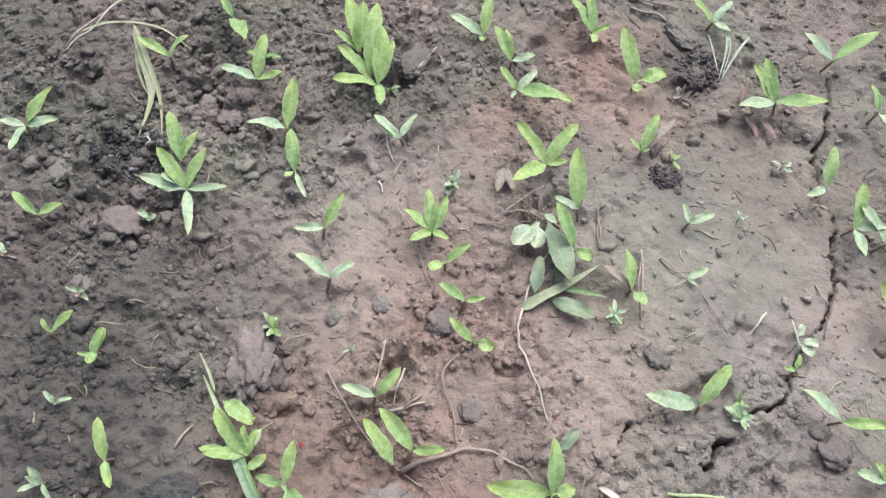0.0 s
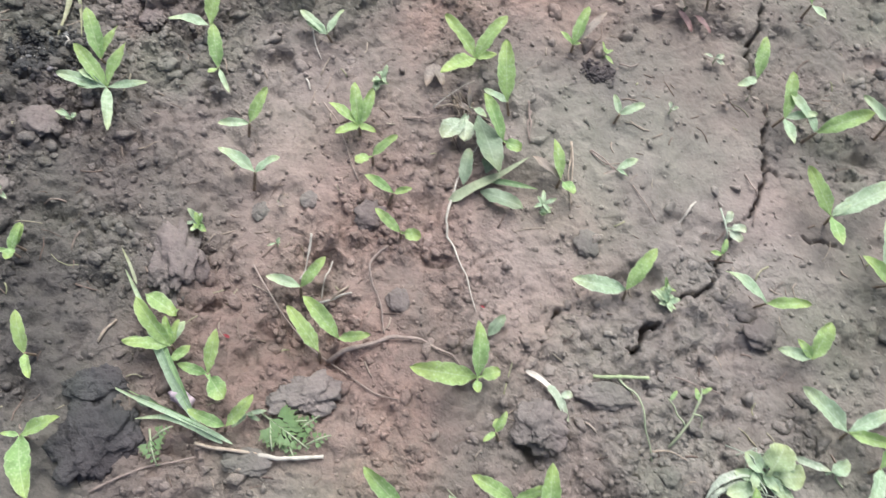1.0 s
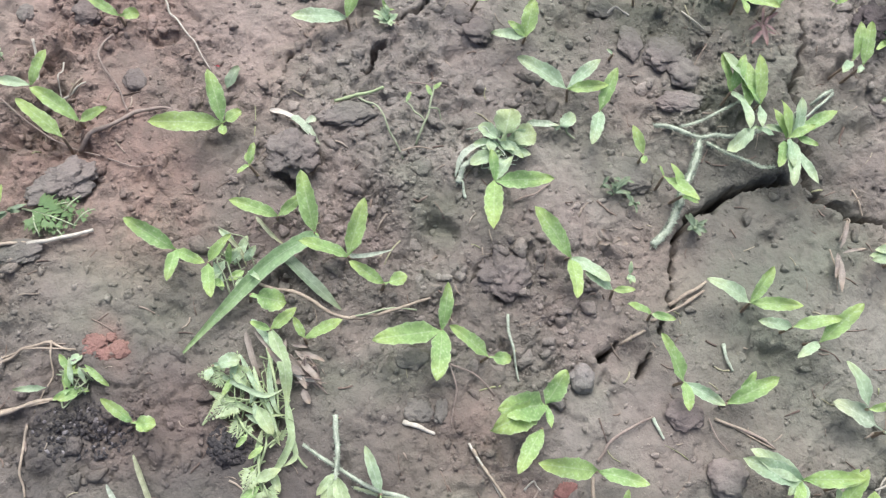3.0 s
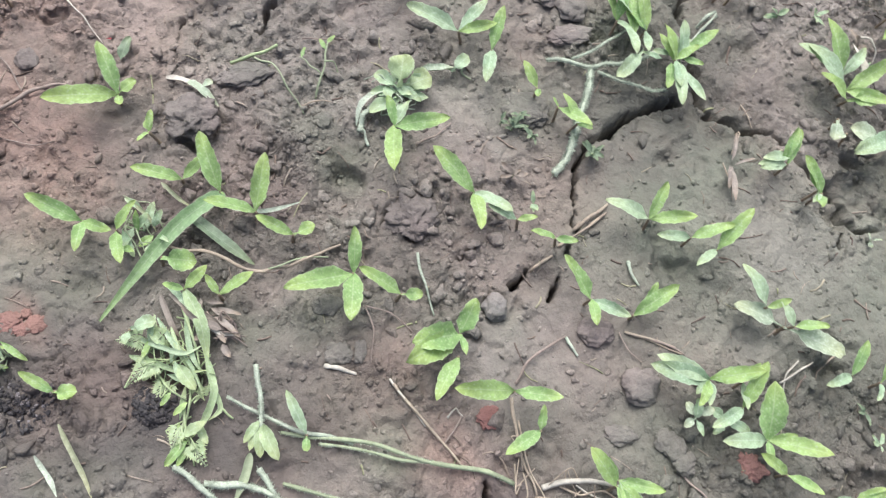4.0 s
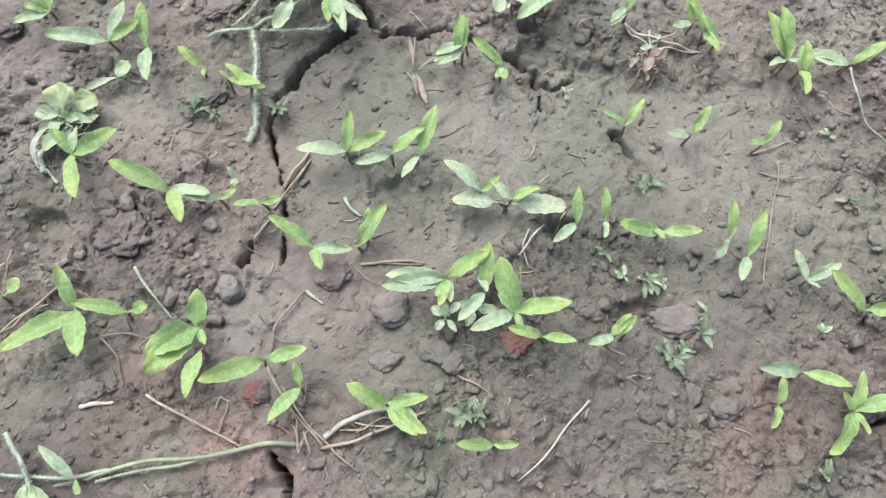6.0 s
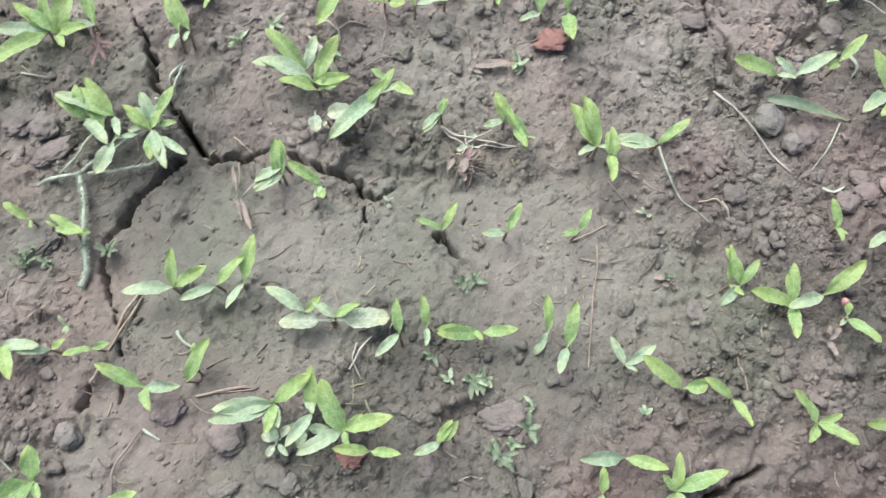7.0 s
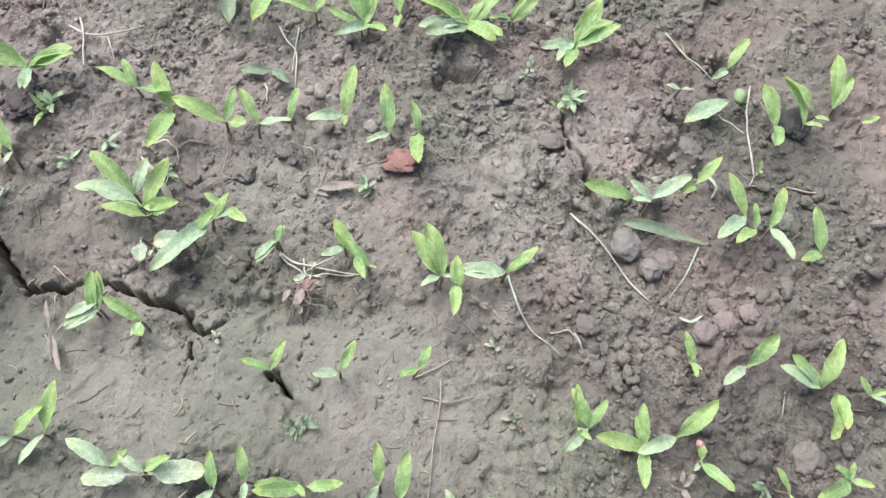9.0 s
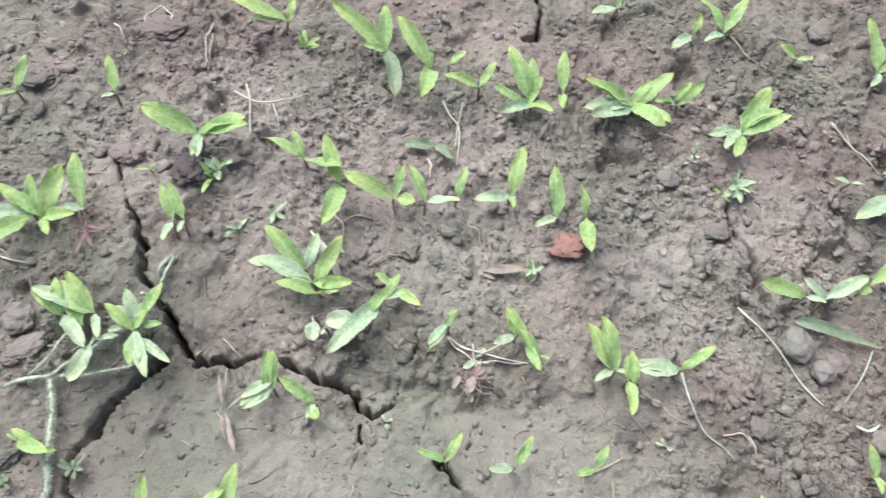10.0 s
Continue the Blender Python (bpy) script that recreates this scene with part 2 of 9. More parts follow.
RED_EARTH = [(0.110, 0.379, 0.076, 0.75), (0.076, 0.275, 0.069, 0.85), (0.275, 0.563, 0.060, 0.8), (0.185, 0.520, 0.047, 0.7), (0.206, 0.332, 0.068, 0.65), (0.250, 0.288, 0.045, 0.55), (0.082, 0.300, 0.072, 0.6), (0.134, 0.236, 0.052, 0.65), (0.098, 0.135, 0.018, 0.9), (0.134, 0.089, 0.034, 0.5), (0.258, 0.011, 0.041, 0.45), (0.272, -0.060, 0.031, 0.6), (0.894, -0.166, 0.024, 0.5), (0.440, 0.104, 0.031, 0.35), (0.509, -0.278, 0.030, 0.5), (0.663, -0.047, 0.025, 0.35), (0.585, 0.226, 0.025, 0.5), (0.892, -0.168, 0.019, 0.6)]
ALGAE = [(0.600, -0.070, 0.120, 0.95), (0.660, -0.190, 0.080, 0.8), (0.505, 0.010, 0.075, 0.9), (0.525, 0.065, 0.06, 0.9), (0.470, -0.120, 0.09, 0.6), (0.560, 0.185, 0.05, 0.7), (0.562, -0.039, 0.081, 0.7), (0.533, 0.075, 0.061, 0.6), (0.535, 0.039, 0.063, 0.5), (0.658, -0.090, 0.024, 0.7), (0.746, -0.000, 0.036, 0.8), (0.696, -0.130, 0.045, 0.7), (0.640, -0.174, 0.032, 0.6), (-0.122, 0.310, 0.056, 0.6), (0.349, 0.464, 0.071, 0.3), (0.581, 0.260, 0.074, 0.6), (0.375, -0.058, 0.032, 0.4), (0.379, -0.055, 0.028, 0.5), (0.739, -0.009, 0.024, 0.8), (1.022, 0.017, 0.047, 0.7), (0.679, -0.092, 0.025, 0.7), (0.664, -0.026, 0.029, 0.5), (0.476, 0.079, 0.053, 0.4), (0.563, 0.053, 0.035, 0.5), (0.724, -0.026, 0.036, 0.5), (0.493, 0.181, 0.049, 0.4), (0.420, 0.186, 0.046, 0.35), (0.847, -0.037, 0.037, 0.5)]
# dark humus, plus shade painted on loose left soil and plate-edge hollows
HUMUS_SHADE = [(0.420, -0.110, 0.060, 0.35), (0.530, -0.130, 0.080, 0.35), (0.470, -0.160, 0.070, 0.4), (0.165, 0.030, 0.050, 0.8), (0.585, -0.240, 0.080, 0.3), (0.600, 0.110, 0.030, 0.5), (-0.088, 0.481, 0.048, 0.8), (-0.146, 0.558, 0.125, 0.45), (0.340, 0.575, 0.029, 0.8), (0.299, 0.473, 0.017, 0.8), (0.081, 0.091, 0.042, 0.9), (0.127, 0.040, 0.051, 0.6), (0.775, -0.359, 0.075, 0.55), (0.680, 0.046, 0.033, 0.6), (0.542, 0.126, 0.054, 0.5), (0.540, 0.107, 0.025, 0.5), (-0.037, 0.386, 0.095, 0.35), (-0.125, 0.385, 0.109, 0.5), (-0.053, 0.289, 0.084, 0.5), (-0.008, 0.572, 0.082, 0.35), (-0.116, 0.282, 0.080, 0.7), (-0.028, 0.310, 0.046, 0.5), (-0.129, 0.346, 0.107, 0.85), (-0.083, 0.265, 0.093, 0.85), (-0.007, 0.420, 0.056, 0.35), (-0.029, 0.225, 0.055, 0.6), (0.961, -0.291, 0.071, 0.5), (0.719, -0.399, 0.069, 0.45), (-0.154, 0.418, 0.087, 0.6), (-0.066, 0.263, 0.077, 0.6), (0.134, 0.039, 0.043, 0.95), (0.130, 0.097, 0.048, 0.6), (0.229, 0.022, 0.046, 0.5), (-0.100, 0.303, 0.079, 0.95), (-0.135, 0.457, 0.071, 0.6), (0.126, 0.114, 0.045, 0.6), (-0.111, 0.259, 0.087, 1.0), (0.047, 0.272, 0.050, 0.35)]
LOOSE = [(-0.102, 0.495, 0.187, 1.0), (0.099, 0.596, 0.115, 0.8), (-0.014, 0.339, 0.088, 0.7), (0.275, 0.221, 0.080, 0.6), (0.332, 0.050, 0.071, 0.5), (0.801, -0.323, 0.146, 1.0), (0.639, -0.302, 0.104, 0.8), (0.679, -0.008, 0.094, 0.5), (0.863, -0.091, 0.117, 0.5), (0.913, -0.125, 0.153, 0.9), (0.714, 0.219, 0.153, 0.6), (0.457, -0.179, 0.092, 0.5), (0.080, 0.213, 0.067, 0.5), (0.193, 0.312, 0.047, 0.8), (0.511, 0.202, 0.046, 0.8), (0.585, 0.097, 0.045, 0.6), (0.835, -0.273, 0.081, 0.9), (0.750, -0.079, 0.049, 0.5), (0.136, 0.355, 0.030, 0.7), (0.315, 0.276, 0.041, 0.6), (0.515, -0.100, 0.062, 0.5), (0.924, -0.299, 0.073, 0.8)]
SILT = [(0.342, 0.423, 0.099, 0.8), (0.082, 0.421, 0.059, 0.6), (0.150, 0.494, 0.046, 0.5), (0.417, 0.357, 0.052, 0.8), (0.104, 0.157, 0.057, 0.6), (0.508, 0.072, 0.056, 0.8), (0.527, 0.059, 0.069, 0.8), (0.369, -0.028, 0.039, 0.6), (0.279, 0.022, 0.035, 0.5), (0.535, 0.039, 0.066, 0.6), (0.552, -0.053, 0.049, 0.6), (0.384, -0.045, 0.046, 0.6), (0.682, -0.125, 0.061, 0.6), (0.600, -0.091, 0.060, 0.5), (0.820, -0.118, 0.045, 0.6), (0.543, -0.187, 0.042, 0.5), (0.930, -0.145, 0.044, 0.5), (0.132, 0.037, 0.032, 0.9), (0.884, -0.144, 0.021, 0.7)]
# patches of paler soil colour, carried by the layer named dry
PALE_EARTH = [(0.700, 0.190, 0.090, 0.65), (0.640, 0.250, 0.070, 0.5), (0.800, 0.060, 0.075, 0.45), (0.720, 0.080, 0.060, 0.5), (0.620, 0.060, 0.040, 0.4), (0.290, 0.240, 0.060, 0.4), (0.825, -0.116, 0.058, 0.6), (0.767, -0.007, 0.079, 0.5), (0.760, 0.143, 0.072, 0.45), (0.242, 0.305, 0.059, 0.35), (0.365, -0.021, 0.039, 0.35), (0.078, 0.429, 0.067, 0.4), (0.279, 0.410, 0.082, 0.3), (0.558, -0.023, 0.065, 0.4), (0.668, -0.142, 0.076, 0.35), (0.385, 0.147, 0.062, 0.3), (0.890, -0.153, 0.071, 0.55), (0.881, -0.079, 0.057, 0.4), (0.367, 0.294, 0.068, 0.5), (0.383, 0.195, 0.042, 0.35), (0.381, 0.202, 0.048, 0.35), (0.866, -0.133, 0.054, 0.5), (0.737, -0.033, 0.052, 0.35), (0.377, 0.330, 0.053, 0.4)]

CRACKS = []
HOLLOWS = [(0.562, 0.101, 0.019, 0.007), (0.525, 0.104, 0.016, 0.006), (0.498, 0.102, 0.013, 0.005), (0.570, 0.069, 0.012, 0.004), (0.455, 0.080, 0.008, 0.003), (0.583, 0.130, 0.016, 0.005), (0.391, 0.030, 0.012, 0.006), (0.866, -0.172, 0.012, 0.005), (0.362, 0.026, 0.012, 0.005)]


def crack(*way):
    """A drying crack through points of x, y and half its width there."""
    CRACKS.append(way)


crack((0.442, 0.566, 0.0011), (0.440, 0.547, 0.0011), (0.433, 0.523, 0.0011), (0.422, 0.503, 0.0015), (0.415, 0.483, 0.0015), (0.413, 0.469, 0.0011), (0.409, 0.450, 0.0008), (0.415, 0.444, 0.0011), (0.419, 0.432, 0.0015), (0.414, 0.421, 0.0015), (0.411, 0.410, 0.0015), (0.410, 0.397, 0.0015), (0.410, 0.389, 0.0015), (0.404, 0.376, 0.0015), (0.398, 0.368, 0.0011), (0.391, 0.360, 0.0015), (0.383, 0.350, 0.0011), (0.380, 0.343, 0.0008))
crack((0.410, 0.389, 0.0011), (0.419, 0.387, 0.0008), (0.427, 0.388, 0.0008), (0.433, 0.386, 0.0008), (0.443, 0.388, 0.0008))
crack((0.380, 0.343, 0.0006), (0.370, 0.332, 0.0011), (0.360, 0.313, 0.0015), (0.353, 0.304, 0.0011), (0.339, 0.300, 0.0013), (0.327, 0.299, 0.0011))
crack((0.314, 0.281, 0.0015), (0.308, 0.278, 0.0015), (0.303, 0.269, 0.0015), (0.299, 0.264, 0.0015), (0.292, 0.267, 0.0008), (0.285, 0.266, 0.0008), (0.278, 0.267, 0.0008), (0.271, 0.271, 0.0008), (0.266, 0.276, 0.0005))
crack((0.255, 0.286, 0.0008), (0.253, 0.290, 0.0015), (0.248, 0.285, 0.0008), (0.244, 0.282, 0.0004))
crack((0.637, 0.258, 0.0008), (0.633, 0.251, 0.0011), (0.625, 0.239, 0.0011), (0.619, 0.225, 0.0011), (0.609, 0.208, 0.0023), (0.599, 0.192, 0.0023), (0.594, 0.183, 0.0019), (0.584, 0.171, 0.0034), (0.579, 0.164, 0.0027), (0.576, 0.147, 0.0015), (0.572, 0.129, 0.0034), (0.569, 0.120, 0.0030), (0.565, 0.107, 0.0030), (0.565, 0.087, 0.0027), (0.577, 0.071, 0.0019), (0.593, 0.060, 0.0019), (0.595, 0.053, 0.0023), (0.602, 0.037, 0.0023), (0.605, 0.024, 0.0024), (0.609, 0.014, 0.0026), (0.616, 0.002, 0.0022), (0.612, -0.007, 0.0019), (0.610, -0.015, 0.0019), (0.611, -0.025, 0.0015), (0.620, -0.029, 0.0011), (0.629, -0.033, 0.0006))
crack((0.551, 0.109, 0.0023), (0.539, 0.112, 0.0025), (0.521, 0.113, 0.0023), (0.508, 0.113, 0.0025), (0.494, 0.110, 0.0029), (0.479, 0.105, 0.0025), (0.465, 0.101, 0.0020), (0.458, 0.096, 0.0020), (0.452, 0.091, 0.0020), (0.446, 0.084, 0.0017), (0.441, 0.075, 0.0017), (0.435, 0.065, 0.0014), (0.430, 0.053, 0.0011))
crack((0.608, -0.017, 0.0008), (0.599, -0.023, 0.0011), (0.592, -0.028, 0.0015), (0.585, -0.028, 0.0006))
crack((0.674, -0.010, 0.0006), (0.668, -0.014, 0.0008), (0.661, -0.017, 0.0011), (0.650, -0.021, 0.0008), (0.635, -0.027, 0.0006), (0.624, -0.030, 0.0006))
crack((0.617, -0.073, 0.0008), (0.618, -0.082, 0.0015), (0.615, -0.091, 0.0015), (0.609, -0.100, 0.0011), (0.604, -0.106, 0.0006))
crack((0.640, -0.085, 0.0008), (0.634, -0.087, 0.0011), (0.627, -0.088, 0.0008))
crack((0.418, 0.040, 0.0019), (0.420, 0.047, 0.0015), (0.425, 0.052, 0.0008))
crack((0.408, 0.031, 0.0011), (0.401, 0.024, 0.0019), (0.395, 0.019, 0.0015))
crack((0.390, 0.041, 0.0011), (0.384, 0.038, 0.0019), (0.374, 0.037, 0.0011))
crack((0.309, -0.065, 0.0011), (0.307, -0.072, 0.0019), (0.306, -0.079, 0.0019), (0.301, -0.086, 0.0019), (0.295, -0.091, 0.0015), (0.287, -0.101, 0.0011))
crack((0.616, -0.057, 0.0006), (0.615, -0.070, 0.0010), (0.614, -0.082, 0.0010), (0.607, -0.092, 0.0006))
crack((0.914, -0.106, 0.0015), (0.911, -0.115, 0.0015), (0.902, -0.125, 0.0019), (0.894, -0.133, 0.0019), (0.889, -0.140, 0.0015), (0.885, -0.148, 0.0015), (0.886, -0.155, 0.0015), (0.880, -0.161, 0.0019), (0.871, -0.167, 0.0027), (0.865, -0.175, 0.0038), (0.858, -0.183, 0.0034))
crack((0.896, -0.149, 0.0006), (0.898, -0.158, 0.0006), (0.901, -0.165, 0.0006), (0.905, -0.168, 0.0004))
crack((0.992, 0.117, 0.0015), (0.974, 0.108, 0.0019), (0.961, 0.095, 0.0019), (0.946, 0.084, 0.0023), (0.933, 0.080, 0.0030), (0.925, 0.084, 0.0023))
crack((0.454, 0.521, 0.0011), (0.463, 0.529, 0.0011), (0.471, 0.536, 0.0008))
crack((0.536, -0.267, 0.0006), (0.539, -0.276, 0.0011), (0.542, -0.285, 0.0011), (0.545, -0.298, 0.0010))
crack((0.562, -0.317, 0.0008), (0.573, -0.323, 0.0015), (0.583, -0.329, 0.0019), (0.592, -0.334, 0.0019), (0.607, -0.337, 0.0019), (0.619, -0.343, 0.0011))
crack((0.538, -0.169, 0.0008), (0.533, -0.176, 0.0011), (0.534, -0.187, 0.0010), (0.536, -0.198, 0.0008), (0.528, -0.208, 0.0008), (0.507, -0.225, 0.0011), (0.510, -0.234, 0.0008))
crack((0.507, 0.385, 0.0011), (0.502, 0.369, 0.0015), (0.500, 0.355, 0.0015), (0.502, 0.337, 0.0011), (0.502, 0.326, 0.0011), (0.512, 0.314, 0.0010), (0.521, 0.301, 0.0011), (0.529, 0.293, 0.0008))
crack((0.440, 0.387, 0.0008), (0.454, 0.386, 0.0008), (0.473, 0.382, 0.0008), (0.488, 0.382, 0.0008), (0.507, 0.384, 0.0010))
crack((0.425, 0.340, 0.0010), (0.436, 0.336, 0.0011), (0.450, 0.333, 0.0011), (0.455, 0.329, 0.0006))


def gap(x, y):
    """How far a place lies outside the nearest crack's edge (negative inside), and that crack's depth."""
    x, y = np.asarray(x, float), np.asarray(y, float)
    out, deep = np.full(x.shape, 0.05), np.zeros(x.shape)
    for way in CRACKS:
        xs, ys = [p[0] for p in way], [p[1] for p in way]
        near = (x > min(xs) - 0.012) & (x < max(xs) + 0.012) & (y > min(ys) - 0.012) & (y < max(ys) + 0.012)
        if not near.any():
            continue
        px, py = x[near], y[near]
        wx = px + 0.0022 * waves(px, py, 0.017, 41) + 0.0022 * waves(px, py, 0.0065, 43) + 0.0008 * waves(px, py, 0.003, 45)
        wy = py + 0.0022 * waves(px, py, 0.017, 42) + 0.0022 * waves(px, py, 0.0065, 44) + 0.0008 * waves(px, py, 0.003, 46)
        best, wide = np.full(px.shape, 9.0), np.zeros(px.shape)
        for (ax, ay, ah), (bx, by, bh) in zip(way, way[1:]):
            s = np.clip(((wx - ax) * (bx - ax) + (wy - ay) * (by - ay)) / ((bx - ax) ** 2 + (by - ay) ** 2), 0, 1)
            d = np.hypot(wx - ax - s * (bx - ax), wy - ay - s * (by - ay))
            half = np.maximum(1.25 * (ah + s * (bh - ah)), 0.0009)
            wide = np.where(d - half < best, half, wide)
            best = np.minimum(best, d - half)
        edge = best + 0.0003 - wide * (0.30 * waves(px, py, 0.011, 47) + 0.30 * waves(px, py, 0.0045, 48))
        better = edge < out[near]
        out[near] = np.where(better, edge, out[near])
        deep[near] = np.where(better, np.clip(40 * wide - 0.026, 0.008, 0.070), deep[near])
    return out, deep


def carved(x, y):
    """Depth of the drying cracks and hollows at a place."""
    out, deep = gap(x, y)
    slope = np.clip(-out / 0.0007, 0, 1)
    down = deep * slope + 0.0010 * np.exp(-np.clip(out, 0, 1) / 0.0022) * (deep > 0)
    for px, py, radius, depth in HOLLOWS:
        down = down + depth * np.exp(-((np.hypot(x - px, y - py) * (1 + 0.35 * waves(x, y, 0.012, 49)) / radius) ** 4))
    return down


def roughness_at(x, y):
    """From 0 on washed, silted plates to 1 on loose crumbly soil."""
    loose = patches(x, y, LOOSE) - patches(x, y, SILT)
    return np.clip(0.42 + 0.5 * loose + 0.20 * waves(x, y, 0.05, 61) + 0.12 * waves(x, y, 0.02, 62), 0.10, 1)


def billows(x, y, size, seed, layers=3):
    """Rounded, creased lumps of mixed sizes, from 0 to about 1."""
    total, strength = 0, 1.0
    for n in range(layers):
        total = total + strength * (1 - np.abs(waves(x + 0.3 * n, y + 0.17 * n, size / 1.9**n, seed + n)) * 1.6)
        strength *= 0.55
    return total / 1.8


def heights(x, y):
    x, y = np.asarray(x, float), np.asarray(y, float)
    rough = roughness_at(x, y)
    z = -0.0013 - 0.007 * np.exp(-((x - 0.60) ** 2 + (y + 0.02) ** 2) / 0.05) + 0.003 * layered(x, y, 0.28, 11, 3) + 0.0021 * layered(x, y, 0.06, 21, 3) * (0.5 + rough)
    wx = x + 0.0035 * waves(x, y, 0.013, 31) + 0.0021 * waves(x, y, 0.005, 33)
    wy = y + 0.0035 * waves(x, y, 0.013, 32) + 0.0021 * waves(x, y, 0.005, 34)
    z = z + 0.0058 * lumps(wx, wy, 0.027, 81, 0.30) * rough**1.3
    z = z + 0.0062 * lumps(wx, wy, 0.0125, 91, 0.40) * rough
    z = z + 0.0048 * lumps(wx, wy, 0.0066, 95, 0.48) * np.clip(rough - 0.05, 0, 1)
    broken = np.clip(0.30 + layered(x, y, 0.05, 181, 2), 0, 1)
    z = z + 0.0054 * flakes(wx, wy, 0.021, 191) * (0.10 + 0.9 * rough) * broken
    z = z + 0.0058 * flakes(wx, wy, 0.0105, 196) * (0.05 + 0.95 * rough) * np.clip(0.5 + layered(x, y, 0.04, 185, 2), 0.15, 1)
    z = z + 0.0036 * flakes(wx, wy, 0.0056, 206) * (0.03 + 0.97 * rough)
    z = z - 0.0018 * billows(wx, wy, 0.017, 111) * (0.10 + 0.9 * rough**1.5)
    crust = np.clip(layered(x, y, 0.11, 151, 2) - 0.05, 0, 1)
    z = z - 0.0042 * np.clip(1 - fissures(wx, wy, 0.034, 141) / 0.06, 0, 1) * crust
    z = z + 0.0012 * (1 - rough) * waves(wx, wy, 0.02, 171)
    pits = np.clip(layered(wx, wy, 0.034, 131, 3) - 0.5, 0, 1)
    z = z - 0.018 * pits * (0.2 + rough)
    z = z + 0.0007 * layered(x, y, 0.005, 51, 2) * (0.12 + rough)
    fade = np.exp(-((np.hypot(x - 0.5, y - 0.1) / 2.5) ** 4))
    return z * fade - carved(x, y)


def spread_axis(low, high, step):
    """Fine steps between low and high, then ever longer ones out to the horizon."""
    fine = np.arange(low, high + step / 2, step)
    out, far = [], step
    total = 0.0
    while total < 900:
        far *= 1.28
        total += far
        out.append(total)
    out = np.array(out)
    return np.concatenate([low - out[::-1], fine, fine[-1] + out])


def sheet_mesh(name, gx, gy, z):
    ny, nx = gx.shape
    mesh = bpy.data.meshes.new(name)
    mesh.vertices.add(nx * ny)
    mesh.vertices.foreach_set("co", np.stack([gx, gy, z], -1).astype(np.float32).ravel())
    i, j = np.meshgrid(np.arange(nx - 1), np.arange(ny - 1))
    first = (j * nx + i).ravel()
    corners = np.stack([first, first + 1, first + nx + 1, first + nx], -1).astype(np.int32)
    mesh.loops.add(corners.size)
    mesh.loops.foreach_set("vertex_index", corners.ravel())
    mesh.polygons.add(len(corners))
    mesh.polygons.foreach_set("loop_start", np.arange(0, corners.size, 4, dtype=np.int32))
    mesh.polygons.foreach_set("use_smooth", np.ones(len(corners), bool))
    mesh.update(calc_edges=True)
    return mesh


def to_edges(x, y, step):
    """Moves the places that lie nearest to a crack's edge onto it, so that its outline is clean."""
    out, _ = gap(x, y)
    near = (out < step * 0.62) & (out > -step * 0.28)
    px, py, e = x[near], y[near], 0.0003
    dx = (gap(px + e, py)[0] - gap(px - e, py)[0]) / (2 * e)
    dy = (gap(px, py + e)[0] - gap(px, py - e)[0]) / (2 * e)
    push = np.clip(out[near] / np.clip(np.hypot(dx, dy), 0.5, 2), -0.45 * step, 0.45 * step) / np.clip(np.hypot(dx, dy), 0.5, 9)
    x, y = x.copy(), y.copy()
    x[near], y[near] = px - push * dx, py - push * dy
    return x, y


xs, ys = spread_axis(-0.25, 1.22, 0.0016), spread_axis(-0.47, 0.67, 0.0016)
gx, gy = to_edges(*np.meshgrid(xs, ys), 0.0016)
gz = heights(gx, gy)
mesh = sheet_mesh("ground", gx, gy, gz)
for layer, spots in (("red_earth", RED_EARTH), ("algae", ALGAE), ("humus", HUMUS_SHADE), ("dry", PALE_EARTH)):
    made = mesh.attributes.new(layer, "FLOAT", "POINT")
    made.data.foreach_set("value", patches(gx, gy, spots).astype(np.float32).ravel())
mesh.attributes.new("loose", "FLOAT", "POINT").data.foreach_set("value", roughness_at(gx, gy).astype(np.float32).ravel())
mesh.materials.append(SOIL)
ground = tagged(new("ground", mesh), "damp grey-brown silty soil, cracked and crumbly, with reddish patches", "soil", kind="structure")


def height(x, y):
    """The ground's height at a place, from the four corners of its face."""
    i, j = int(np.searchsorted(xs, x)) - 1, int(np.searchsorted(ys, y)) - 1
    a, b = (x - xs[i]) / (xs[i + 1] - xs[i]), (y - ys[j]) / (ys[j + 1] - ys[j])
    return float((gz[j, i] * (1 - a) + gz[j, i + 1] * a) * (1 - b) + (gz[j + 1, i] * (1 - a) + gz[j + 1, i + 1] * a) * b)


# ---- loose crumbs ----
def rough_ball(level, seed, squash=0.7, bumpy=0.25):
    """A lump of earth, one metre across."""
    bm = bmesh.new()
    bmesh.ops.create_icosphere(bm, subdivisions=level, radius=0.5)
    for v in bm.verts:
        p = v.co.normalized()
        k = 1 + bumpy * noise.noise(p * 1.6 + Vector((seed, 3.1 * seed, 0))) + 0.6 * bumpy * noise.noise(p * 3.7 + Vector((0, seed, 7)))
        if level > 2:
            k += 0.26 * bumpy * noise.noise(p * 7 + Vector((seed, 0, 2))) - 0.18 * bumpy * abs(noise.noise(p * 4 + Vector((seed, 9, 4))))
            if bumpy > 0.36:
                k -= 0.5 * bumpy * max(0, noise.noise(p * 9 + Vector((1, seed, 8))) - 0.08) - 0.16 * bumpy * noise.noise(p * 19 + Vector((seed, 2, 2)))
        v.co = Vector((v.co.x * k, v.co.y * k, v.co.z * k * squash))
    return bm


